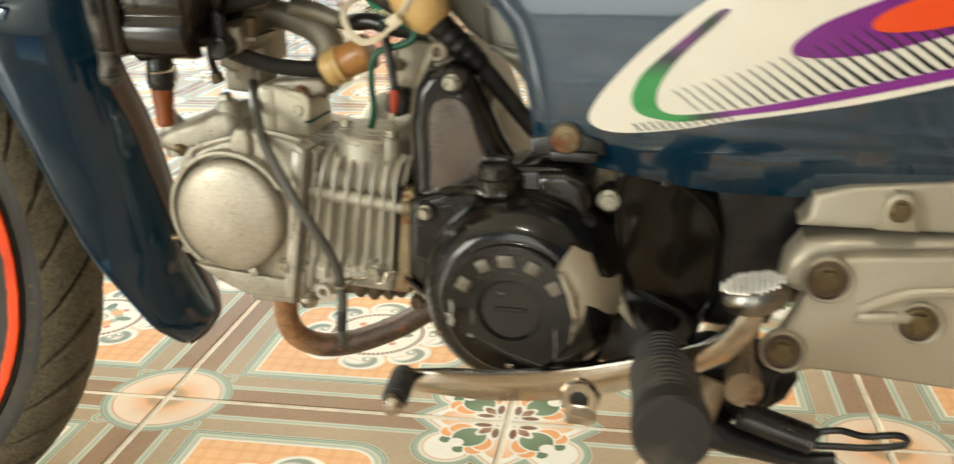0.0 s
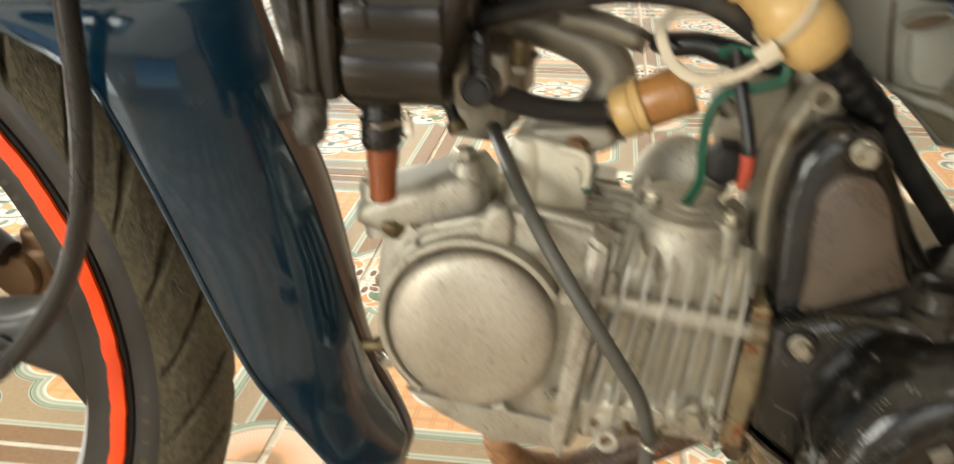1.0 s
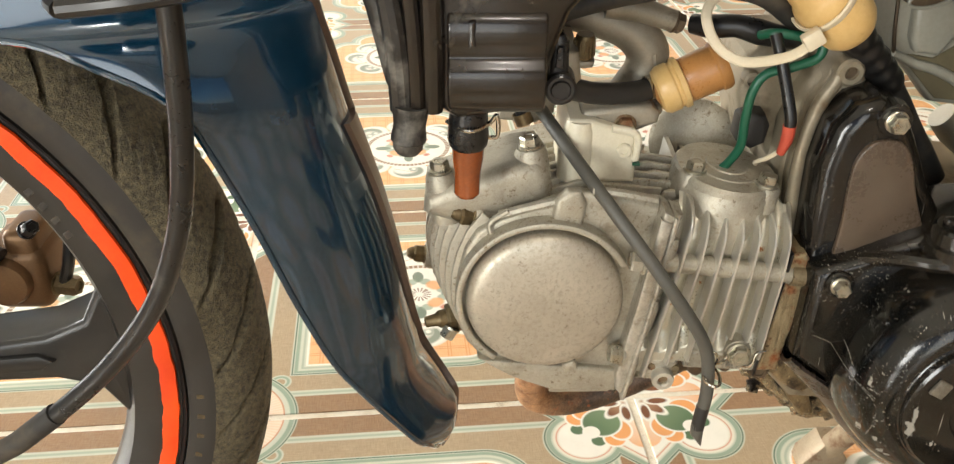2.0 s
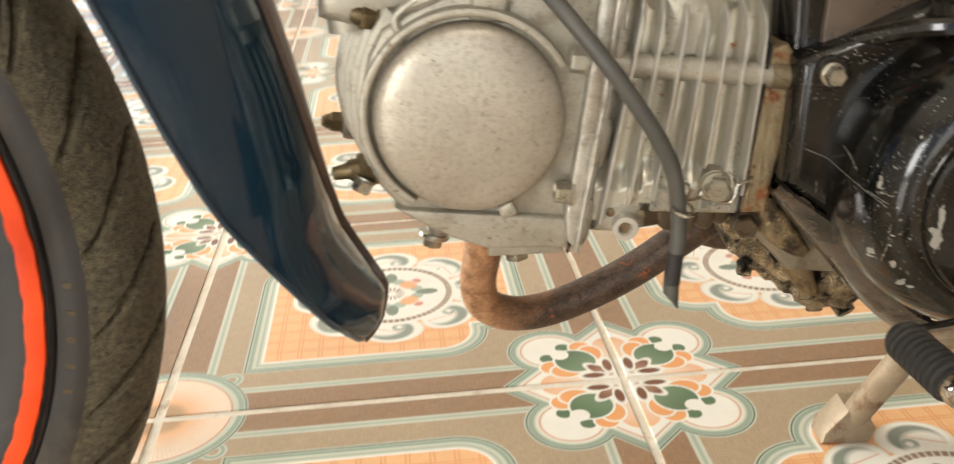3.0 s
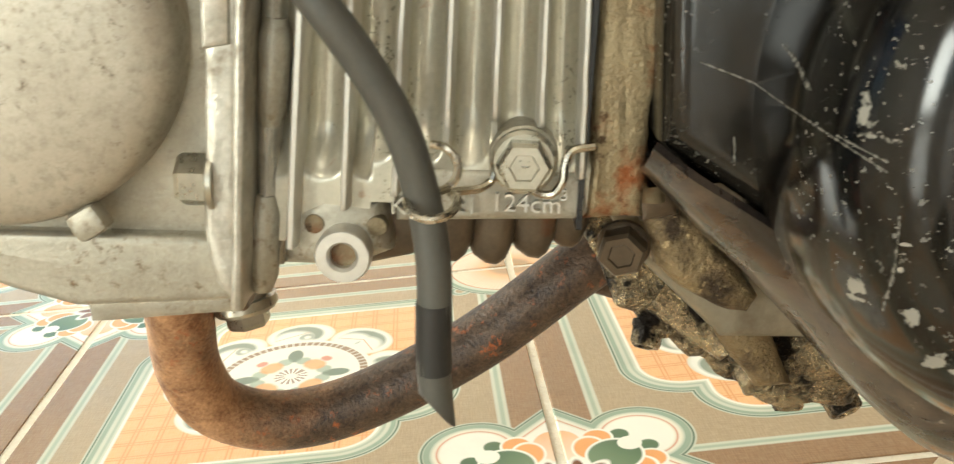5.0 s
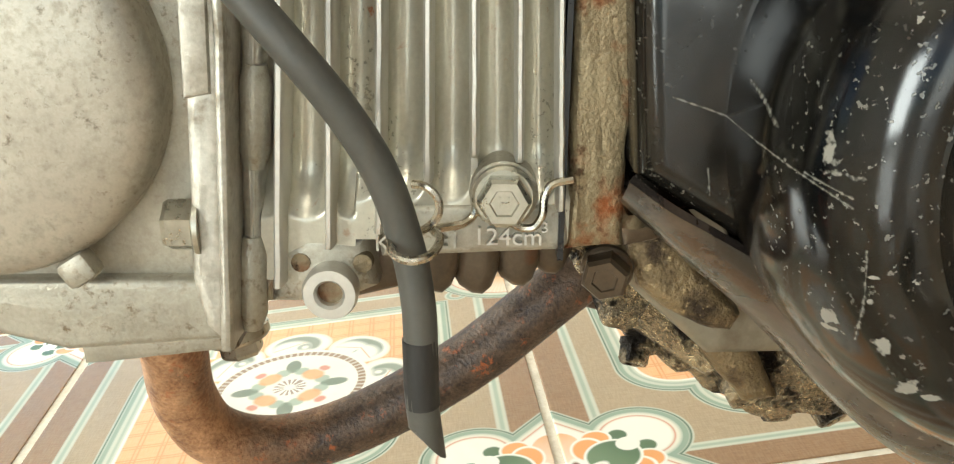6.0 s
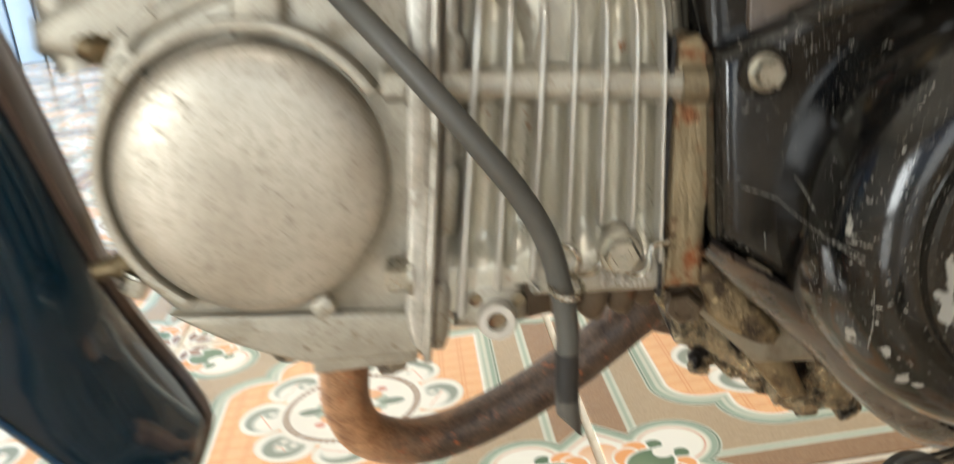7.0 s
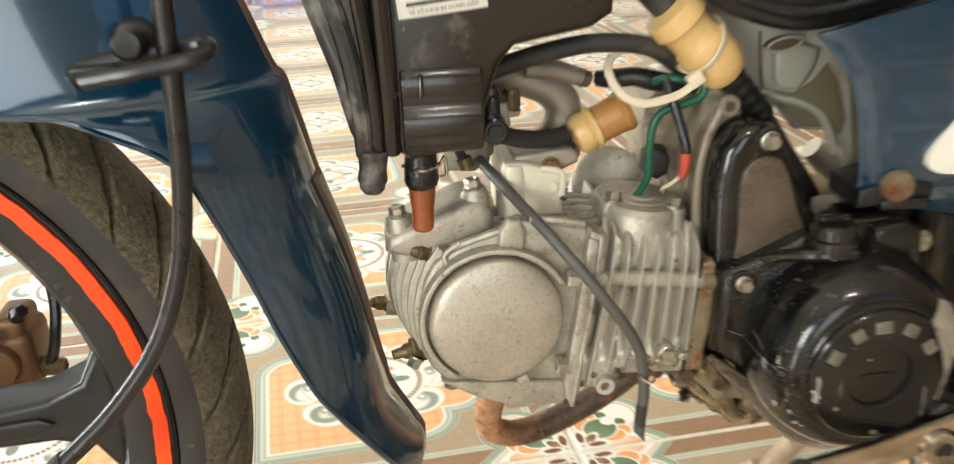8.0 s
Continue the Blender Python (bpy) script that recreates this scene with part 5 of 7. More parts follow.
    for x, y in ((0.0695, -0.032), (0.1055, -0.040)):
        engine_part("lid_bolt", hex_bolt((x, y, 0.0672), (0, 0, 1), 0.0085, 0.0060, 0.0062), ZINC, lid)
        engine_part("lid_ear", lathe([(0.0078, -0.012), (0.0076, 0.0), (0.0066, 0.0016), (0, 0.0016)], (x, y, 0.0655), (0, 0, 1), 24), ALLOY, lid)
    # side fins of the head behind the housing
    for i in range(6):
        y, x, z = -0.042 + i * 0.0085, 58 - i * 3.2, 54 + i * 1.1
        engine_part("rear_fin", prism(mm([(x, 38), (x, z - 5), (x + 1.4, z - 1.4), (x + 5, z), (80, z - 2), (80, 38)]), y, y + 0.0030, 0.0010, 2), ALLOY, barrel)
    # gasket plate and the stained foot at the crankcase
    engine_part("gasket", prism(mm([(119.8, -38), (121.0, -38), (121.6, 40), (120.4, 40)]), -0.0622, 0.06), BLACK_PLASTIC, barrel)
    engine_part("cylinder_foot", rough_up(fine_block(prism(mm([(121.6, -36.5), (133.8, -35.5), (133.6, -12), (134.8, 0), (134.6, 33), (129, 40), (121.8, 38)]), -0.0600, 0.06, 0.0020, 3), 3), 0.0007, 190), FOOT_TAN, barrel, "rust-stained cylinder foot")
    engine_part("foot_boss", lathe([(0.0055, 0.0), (0.0055, 0.010), (0, 0.010)], (0.124, -0.0590, 0.0262), (1, 0, 0), 20), RUST, barrel)
    return barrel


make_cylinder()


# ---- crankcase and covers ----
def make_crankcase():
    shell = [(0.030, 0.29), (0.030, 0.385), (0.031, 0.425), (0.0380, 0.446), (0.0460, 0.459), (0.0520, 0.4625), (0.0570, 0.460), (0.062, 0.450), (0.078, 0.430), (0.088, 0.402), (0.100, 0.386), (0.12, 0.375), (0.19, 0.368), (0.195, 0.34), (0.19, 0.29), (0.17, 0.262), (0.12, 0.245), (0.06, 0.25), (0.038, 0.275)]
    case = part("crankcase", prism(shell, -0.026, 0.085, 0.004, 3), CASE_GREY, bike, "grey cast crankcase, dirty and oily below")
    web = [(0.0345, 0.330), (0.0335, 0.3817), (0.0322, 0.4019), (0.0330, 0.4255), (0.0375, 0.4424), (0.0430, 0.4525), (0.0455, 0.4610), (0.0485, 0.4672), (0.0540, 0.4690), (0.0590, 0.4660), (0.0612, 0.4585), (0.0680, 0.4490), (0.0860, 0.4330), (0.0900, 0.400), (0.0900, 0.330)]
    part("side_web", prism(web, -0.0335, -0.012, 0.0055, 5), CASE_GREY, case, "smooth grey web with a mounting lug", 50)
    part("web_ridge", tube([(0.0500, -0.0325, 0.4635), (0.0468, -0.0335, 0.4545), (0.0415, -0.0340, 0.4440), (0.0370, -0.0345, 0.4260), (0.0355, -0.0350, 0.4020), (0.0365, -0.0350, 0.3800), (0.0370, -0.0350, 0.345)], [0.0030, 0.0036, 0.0038, 0.0036, 0.0036, 0.0040, 0.0040], 14, 5), CASE_GREY, case)
    part("lug_ring", lathe([(0.0034, -0.003), (0.0058, -0.003), (0.0070, -0.0016), (0.0076, 0.004), (0.0034, 0.004)], (0.0530, -0.0335, 0.4605), (0, 1, 0), 32, True), CASE_GREY, case)
    part("lug_hole", lathe([(0.0036, -0.0012), (0.0036, 0.003), (0, 0.003)], (0.0530, -0.0330, 0.4605), (0, 1, 0), 20), DARK_ALLOY, case)
    wall_ = [(0.0080, 0.4380), (0.0110, 0.4580), (0.0180, 0.4640), (0.0420, 0.4640), (0.0480, 0.4400), (0.0480, 0.405), (0.0300, 0.4000), (0.0240, 0.4120), (0.0150, 0.4080)]
    part("rear_wall", prism(wall_, -0.004, 0.050, 0.004, 3), CASE_GREY, case, "grey wall of the crankcase behind the wires")
    part("wall_boss", lathe([(0.0030, -0.005), (0.0044, -0.004), (0.0046, 0.003), (0.0030, 0.003)], (0.0140, -0.0045, 0.4460), (0, 1, 0), 24, True), CASE_GREY, case)
    tall = [(0.0385, 0.30), (0.0385, 0.368), (0.0378, 0.418), (0.0420, 0.440), (0.0510, 0.4515), (0.0630, 0.4555), (0.0745, 0.4500), (0.0840, 0.434), (0.0960, 0.408), (0.1100, 0.386), (0.125, 0.36), (0.125, 0.30)]
    upper = part("upper_cover", prism(tall, -0.0585, -0.024, 0.0095, 7), BLACK_SMOOTH, bike, "glossy black upper crankcase cover with chipped paint")
    pad = [(0.0560, 0.345), (0.0535, 0.3900), (0.0530, 0.4170), (0.0550, 0.4275), (0.0600, 0.4340), (0.0690, 0.4360), (0.0765, 0.4330), (0.0820, 0.4240), (0.0880, 0.4050), (0.0980, 0.380), (0.1040, 0.355), (0.1040, 0.345)]
    part("raised_panel", prism(pad, -0.0610, -0.055, 0.0012, 3, 3), PANEL_BROWN, upper, "dull brown-grey arched panel")
    for x, y, z, size in ((0.0532, -0.0735, 0.3625, 0.0074), (0.0690, -0.0590, 0.4455, 0.0084)):
        foot = part("bolt_foot", lathe([(size * 1.05, 0.008), (size, -0.0005), (size * 0.9, -0.0015), (0, -0.0015)], (x, y, z), (0, 1, 0), 28), BLACK_PAINT, upper)
        part("cover_bolt", hex_bolt((x, y - 0.0015, z), (0, -1, 0), size, 0.0060, size * 0.68, 0.0015), ZINC, foot)
    lower = [(0.0385, 0.315), (0.0405, 0.368), (0.0480, 0.371), (0.0620, 0.3755), (0.085, 0.386), (0.110, 0.396), (0.140, 0.398), (0.154, 0.394), (0.160, 0.384), (0.162, 0.30), (0.160, 0.278), (0.148, 0.260), (0.13, 0.256), (0.112, 0.254), (0.098, 0.262), (0.0718, 0.2886), (0.0532, 0.3033)]
    main = part("left_cover", prism(lower, -0.073, -0.024, 0.006, 4), BLACK_PAINT, bike, "scratched glossy black left engine cover")
    dome = [(0.0645, -0.050), (0.0642, -0.068), (0.0636, -0.080), (0.0626, -0.0905), (0.0606, -0.0990), (0.0575, -0.1062), (0.0535, -0.1118), (0.0490, -0.1152), (0.0455, -0.1163), (0.0430, -0.1165), (0.0424, -0.1170), (0.0417, -0.1200), (0.0405, -0.1211), (0.0300, -0.1216), (0.0200, -0.1218), (0.0192, -0.1207), (0.0188, -0.1186), (0.0, -0.1186)]
    cover = part("stator_cover", lathe(dome, (0.1195, 0, 0.3185), (0, 1, 0), 112), BLACK_PAINT, main, "round domed black stator cover", 28)
    part("timing_plug", block((0.1195, -0.1192, 0.3185), (0.020, 0.0016, 0.0022), 0.0006, 1), BLACK_PAINT, cover)
    part("wear_patch", block((0.1195, -0.1219, 0.2815), (0.0045, 0.0008, 0.0028), 0.0003, 1), ZINC, cover)
    for a, w in ((151, 0.0092), (120, 0.0080), (93, 0.0098), (63, 0.0090), (32, 0.0086)):
        m = Matrix.Translation((0.1195 + 0.0325 * math.cos(radians(a)), -0.1219, 0.3185 + 0.0325 * math.sin(radians(a)))) @ Matrix.Rotation(radians(90 - a), 4, "Y")
        part("raised_badge", moved(block((0, 0, 0), (w, 0.0022, 0.0078), 0.0009, 2), m), BADGE_WORN, cover)
    part("lower_housing", prism([(0.150, 0.312), (0.180, 0.316), (0.222, 0.296), (0.232, 0.282), (0.222, 0.256), (0.190, 0.250), (0.150, 0.256)], -0.050, -0.016, 0.005, 3), BLACK_SMOOTH, main)
    # the crescent rib and webs behind the round cover
    part("cover_shoulder", prism([(0.128, 0.380), (0.146, 0.374), (0.156, 0.360), (0.161, 0.368), (0.159, 0.390), (0.146, 0.396), (0.128, 0.394)], -0.082, -0.060, 0.006, 4), BLACK_PAINT, main)
    web = fine_block(prism([(0.1560, 0.3600), (0.1660, 0.3540), (0.1726, 0.3400), (0.1819, 0.3330), (0.1840, 0.3200), (0.1930, 0.2980), (0.1800, 0.3127), (0.1725, 0.3220), (0.1660, 0.3254), (0.1637, 0.3131), (0.1560, 0.2990), (0.1590, 0.3164), (0.1550, 0.3321), (0.1480, 0.3480)], -0.12, -0.06), 3)
    reach = [p[0] for p in dome[::-1]]
    for v in web.verts:
        r = math.hypot(v.co.x - 0.1195, v.co.z - 0.3185)
        skin = float(np.interp(r, reach, [p[1] for p in dome[::-1]])) if r < 0.0630 else -0.086
        v.co.y = skin - 0.0012 if v.co.y < -0.09 else skin + 0.004
    part("bare_web", web, SILVER_PAINT, main, "bare aluminium web with the paint worn off")
    sprocket = [(0.172, 0.343), (0.172, 0.377), (0.1745, 0.3945), (0.1916, 0.4000), (0.2090, 0.4000), (0.2160, 0.3930), (0.2233, 0.3800), (0.2390, 0.3690), (0.2476, 0.3430), (0.2470, 0.3000), (0.2341, 0.2750), (0.1962, 0.2640), (0.184, 0.297), (0.176, 0.327)]

    def lean_in(bm):
        for v in bm.verts:
            if v.co.y < -0.03:
                v.co.y += 0.55 * (v.co.x - 0.172)
        return bm

    rear = part("sprocket_cover", lean_in(prism(sprocket, -0.0585, -0.010, 0.008, 4)), BLACK_SMOOTH, bike, "glossy black sprocket cover")
    part("rim_bead", lean_in(tube([(0.178, -0.0585, 0.343), (0.1780, -0.0590, 0.384), (0.192, -0.0590, 0.392), (0.2255, -0.0590, 0.3690), (0.2410, -0.0590, 0.3410), (0.2405, -0.0590, 0.3010), (0.2300, -0.0590, 0.2810)], 0.002, 8)), BLACK_PAINT, rear)
    for x, y, z, mat in ((0.1707, -0.0590, 0.3732, ZINC), (0.2219, -0.0320, 0.3840, BRASS)):
        foot = part("bolt_post", lathe([(0.0085, 0.016), (0.0085, 0.001), (0.0075, 0), (0, 0)], (x, y, z), (0, 1, 0), 24), BLACK_PAINT, rear)
        part("cover_bolt", hex_bolt((x, y, z), (0, -1, 0), 0.0092, 0.0055, 0.0073, 0.002), mat, foot)
    part("bolt_post", lathe([(0.0085, 0.0), (0.0085, 0.024), (0, 0.024)], (0.2060, -0.045, 0.383), (0, 0, 1), 24), BLACK_PAINT, rear)
    part("switch_box", prism([(0.122, 0.402), (0.168, 0.405), (0.168, 0.414), (0.150, 0.420), (0.122, 0.414)], -0.070, -0.030, 0.002, 2), BLACK_PLASTIC, bike)
    cap = part("oil_cap", lathe([(0.0, 0.012), (0.011, 0.012), (0.0125, 0.0105), (0.0130, 0.004), (0.0150, 0.003), (0.0150, -0.006), (0, -0.006)], (0.1030, -0.080, 0.3880), (0, 0, 1), 36), BLACK_PAINT, main)
    part("cap_grip", block((0.1030, -0.080, 0.4020), (0.018, 0.005, 0.005), 0.0015), BLACK_PAINT, cap)
    part("scratched_ridge", tube([(0.0640, -0.066, 0.3740), (0.078, -0.078, 0.3800), (0.0920, -0.088, 0.383), (0.112, -0.092, 0.383)], 0.004, 10), BLACK_PAINT, main)
    # the dusty lower flange and the oily belly
    upper_edge = spline([(0.0376, -0.0725, 0.3160), (0.0450, -0.0735, 0.3095), (0.0532, -0.0735, 0.3035), (0.0615, -0.0740, 0.2973), (0.0700, -0.0760, 0.2905), (0.0790, -0.0800, 0.2770), (0.0900, -0.0840, 0.2640), (0.1040, -0.0860, 0.2540), (0.1200, -0.0860, 0.2500)], 5)
    lower_edge = spline([(0.0390, -0.0520, 0.3090), (0.0427, -0.0490, 0.3030), (0.0517, -0.0480, 0.2905), (0.0611, -0.0480, 0.2800), (0.0707, -0.0490, 0.2685), (0.0792, -0.0500, 0.2580), (0.0924, -0.0500, 0.2432), (0.1043, -0.0500, 0.2335), (0.1220, -0.0500, 0.2280)], 5)
    skirt = bmesh.new()
    strips = []
    for p, q in zip(upper_edge, lower_edge):
        strips.append([skirt.verts.new(p.lerp(q, k / 8) + Vector((-0.4, -0.7, -0.6)) * 0.0042 * math.sin(math.pi * k / 8)) for k in range(9)] + [skirt.verts.new((q.x + 0.004, q.y + 0.006, q.z + 0.004))])
    for p, q in zip(strips, strips[1:]):
        for k in range(9):
            skirt.faces.new((p[k], p[k + 1], q[k + 1], q[k]))
    bmesh.ops.recalc_face_normals(skirt, faces=skirt.faces)
    bmesh.ops.solidify(skirt, geom=skirt.faces[:], thickness=0.002)
    part("cover_skirt", skirt, COVER_LIP, main, "dusty glossy underside of the engine cover", 50)
    part("skirt_seam", tube(lower_edge, 0.0011, 6, 1, bend=False), DARK_ALLOY, main)
    belly = [(0.0215, 0.283), (0.0300, 0.2695), (0.0365, 0.2520), (0.0450, 0.2455), (0.0560, 0.2360), (0.0660, 0.2290), (0.0820, 0.2195), (0.0990, 0.2200), (0.125, 0.232), (0.150, 0.245), (0.150, 0.30), (0.04, 0.31)]
    part("oily_belly", rough_up(fine_block(prism(belly, -0.012, 0.060, 0.004, 2), 3), 0.0032, 130), ALLOY_OILY, case, "belly of the crankcase under thick black oil", 60)
    arm = [(0.0396, 0.2890), (0.0450, 0.2935), (0.0530, 0.2870), (0.0600, 0.2770), (0.0665, 0.2660), (0.0640, 0.2612), (0.0560, 0.2640), (0.0475, 0.2697), (0.0420, 0.2760)]
    part("clutch_arm", rough_up(fine_block(prism(arm, -0.0375, -0.006, 0.005, 4), 3), 0.0011, 170), CASE_TAN, case, "oily tan casting beside the belly", 50)
    part("clutch_arm", rough_up(fine_block(prism([(0.0540, 0.2640), (0.0665, 0.2600), (0.0760, 0.2450), (0.0800, 0.2330), (0.0700, 0.2330), (0.0600, 0.2480)], -0.0240, 0.0, 0.005, 4), 3), 0.0008, 150), CASE_TAN, case, "", 50)
    part("dowel", lathe([(0.0034, -0.007), (0.0036, 0.004), (0.0030, 0.0062), (0, 0.0068)], (0.0413, -0.0400, 0.3010), (0.05, 0, 1), 20), RUST, case, "brown dowel pin")
    part("dowel_seat", rough_up(fine_block(prism([(0.0375, 0.2990), (0.0465, 0.2975), (0.0470, 0.2900), (0.0380, 0.2890)], -0.0420, -0.010, 0.002, 2), 2), 0.0004, 200), DARK_ALLOY, case)
    part("drain_tube", tube([(0.046, -0.010, 0.2580), (0.0560, -0.013, 0.2510), (0.0650, -0.016, 0.2440)], [0.006, 0.0062, 0.0058], 16, 3), ALLOY_OILY, case)
    for x, y, z, axis, size in ((0.0348, -0.0335, 0.2812, (-0.2, -0.97, -0.1), 0.0105), (0.0668, -0.010, 0.2425, (0.2, -0.95, -0.2), 0.0085), (0.0706, -0.012, 0.2345, (0.1, -0.9, -0.4), 0.0085), (0.0440, -0.008, 0.2480, (-0.3, -0.6, -0.8), 0.0075), (0.1000, 0.004, 0.2160, (0.3, -0.7, -0.6), 0.0090), (0.0850, 0.002, 0.2200, (0, -0.4, -0.9), 0.0080)):
        part("oily_bolt", hex_bolt((x, y, z), axis, size, 0.007, size * 0.62, 0.002), ALLOY_OILY if size < 0.0099 else DARK_ALLOY, case)
    part("crossbar", tube([(0.030, 0.075, 0.2320), (0.060, 0.075, 0.2240), (0.10, 0.10, 0.225)], 0.007, 12), PIPE_RUST, case)
    return case


make_crankcase()


# ---- exhaust ----
def make_exhaust():
    pts = [(-0.0870, -0.012, 0.292), (-0.0890, -0.004, 0.272), (-0.0905, 0.002, 0.2555), (-0.0940, 0.010, 0.2343), (-0.0900, 0.018, 0.2155), (-0.0722, 0.024, 0.2062), (-0.0454, 0.030, 0.2085), (-0.0071, 0.035, 0.2246), (0.0315, 0.040, 0.2490), (0.060, 0.055, 0.258), (0.12, 0.090, 0.250), (0.25, 0.12, 0.245), (0.48, 0.125, 0.26)]
    pipe = part("exhaust_pipe", tube(pts, 0.0098, 26, 8), PIPE_RUST, bike, "rusty brown exhaust pipe bending under the engine", 60)
    part("pipe_collar", lathe([(0.0105, -0.004), (0.0125, -0.003), (0.0125, 0.004), (0.0105, 0.006)], (-0.0878, -0.010, 0.281), (0.05, -0.15, 1), 28, True), PIPE_RUST, pipe)


make_exhaust()


# ---- hoses, carburettor, air box ----
def make_breather():
    hose = [(-0.1040, 0.012, 0.452), (-0.1015, 0.003, 0.4420), (-0.0970, -0.006, 0.4325), (-0.0838, -0.032, 0.4205), (-0.0630, -0.0640, 0.4010), (-0.0405, -0.0800, 0.3745), (-0.0235, -0.084, 0.3505), (-0.0150, -0.083, 0.3360), (-0.0100, -0.081, 0.3230), (-0.0076, -0.079, 0.3085), (-0.0070, -0.079, 0.2970), (-0.0077, -0.079, 0.2870), (-0.0090, -0.079, 0.2760), (-0.0092, -0.079, 0.2690)]
    bm = tube(hose, 0.0035, 18, 8)
    # the end is cut on the slant
    for v in bm.verts:
        if v.co.z < 0.2720:
            v.co.z = min(v.co.z, 0.2722 - (min(1.0, max(0.0, (v.co.x + 0.0127) / 0.0070))) * 0.0115)
    ob = part("breather_hose", bm, HOSE_RUBBER, bike, "grey-black rubber breather hose with a slanted end", 50)
    part("hose_tip", tube([(-0.0077, -0.079, 0.2885), (-0.0081, -0.079, 0.2840), (-0.0087, -0.079, 0.2785), (-0.0090, -0.079, 0.2735)], 0.00362, 18, 3), RUBBER, ob, "darker lower end of the hose")


make_breather()


def make_air_box():
    body = [(-0.150, 0.464), (-0.139, 0.4560), (-0.120, 0.4590), (-0.1065, 0.4630), (-0.1005, 0.471), (-0.0965, 0.486), (-0.0900, 0.505), (-0.0820, 0.5140), (-0.0420, 0.5205), (-0.030, 0.528), (-0.028, 0.60), (-0.150, 0.60)]
    box = part("air_box", prism(body, -0.086, 0.030, 0.008, 4), AIR_PLASTIC, bike, "shiny black plastic air cleaner box")
    turned = Matrix.Rotation(radians(90), 4, "Z")
    pillow = [(-0.078, 0.5085), (-0.0862, 0.5060), (-0.0895, 0.5005), (-0.0895, 0.4940), (-0.0872, 0.4880), (-0.0878, 0.4855), (-0.0912, 0.4805), (-0.0910, 0.4720), (-0.0865, 0.4630), (-0.078, 0.4585), (-0.066, 0.4580)]
    pillow = [(p[0], p[1]) for p in spline([(y, z, 0) for y, z in pillow], 4)]
    part("lower_bulge", moved(prism(pillow, 0.1000, 0.1425, 0.007, 5), turned), AIR_PLASTIC, box, "", 45)
    part("side_notch", prism([(-0.1335, 0.492), (-0.1305, 0.4925), (-0.1305, 0.5040), (-0.1335, 0.5035)], -0.0910, -0.080, 0.0018, 2), AIR_PLASTIC, box)
    back = [(-0.205, 0.60), (-0.189, 0.545), (-0.1770, 0.506), (-0.1700, 0.474), (-0.1640, 0.4600), (-0.1570, 0.4575), (-0.1515, 0.462), (-0.1530, 0.50), (-0.1560, 0.60)]
    rear = part("rear_half", prism(back, -0.086, 0.022, 0.007, 4), AIR_DUSTY, box, "dusty rear half of the air box")
    part("seam_rib", tube([(-0.163, -0.084, 0.462), (-0.164, -0.088, 0.49), (-0.168, -0.088, 0.52), (-0.178, -0.088, 0.56)], 0.005, 10), AIR_DUSTY, rear)
    part("seam_rib", tube([(-0.1560, -0.086, 0.460), (-0.1562, -0.0885, 0.485), (-0.1585, -0.0885, 0.52), (-0.166, -0.088, 0.58)], 0.0034, 10), AIR_PLASTIC, rear)
    part("seam_rib", tube([(-0.1490, -0.085, 0.462), (-0.1488, -0.088, 0.49), (-0.1495, -0.088, 0.53), (-0.1510, -0.088, 0.58)], 0.0045, 10), AIR_PLASTIC, rear)
    part("drain_knob", lathe([(0, -0.0060), (0.005, -0.0055), (0.0068, -0.003), (0.0070, 0.0), (0.0080, 0.001), (0.0080, 0.003), (0.0072, 0.008), (0.0085, 0.018), (0, 0.018)], (-0.1605, -0.084, 0.4465), (0.1, 0, 1), 28), AIR_DUSTY, box)
    lip = part("drain_sleeve", lathe([(0.0085, 0.008), (0.0092, 0.0), (0.0098, -0.009), (0.0090, -0.0125), (0.0078, -0.014), (0, -0.014)], (-0.1335, -0.067, 0.4500), (0.02, 0, 1), 32), BLACK_PLASTIC, box)
    part("drain_tube", lathe([(0.0078, 0.0), (0.0074, -0.009), (0.0064, -0.016), (0.0062, -0.0275), (0.0050, -0.0292), (0, -0.0292)], (-0.1335, -0.067, 0.4395), (0.03, 0, 1), 32), AMBER, lip, "amber oil-stained drain tube")
    part("spring_clip", tube([(-0.1435, -0.067, 0.4490), (-0.1335, -0.0775, 0.4485), (-0.1240, -0.070, 0.4490), (-0.1205, -0.070, 0.4530), (-0.1200, -0.070, 0.4430), (-0.1250, -0.069, 0.4415)], 0.0011, 8), STEEL_WIRE, lip)
    lean = Matrix.Translation((-0.1195, -0.0868, 0.5480)) @ Matrix.Rotation(radians(-5.2), 4, "Y")
    label = part("sticker", moved(block((0, 0, 0), (0.0455, 0.0012, 0.0290), 0.0004, 1), lean), LABEL_WHITE, box, "white warning sticker with small black print")
    lettering("sticker_print", "VỀ SỐ 0 KHI XE DỪNG HẲN", 0.0028, 0.00004, lean @ Matrix.Translation((0.0005, -0.0009, -0.0118)) @ Matrix.Rotation(radians(90), 4, "X"), INK, label)
    for k in range(4):
        part("print_bar", moved(block((0.0005 - 0.002 * (k % 2), -0.0008, -0.0077 + 0.0046 * k), (0.037 - 0.005 * (k % 2), 0.0005, 0.0018)), lean), INK, label)
    return box


make_air_box()


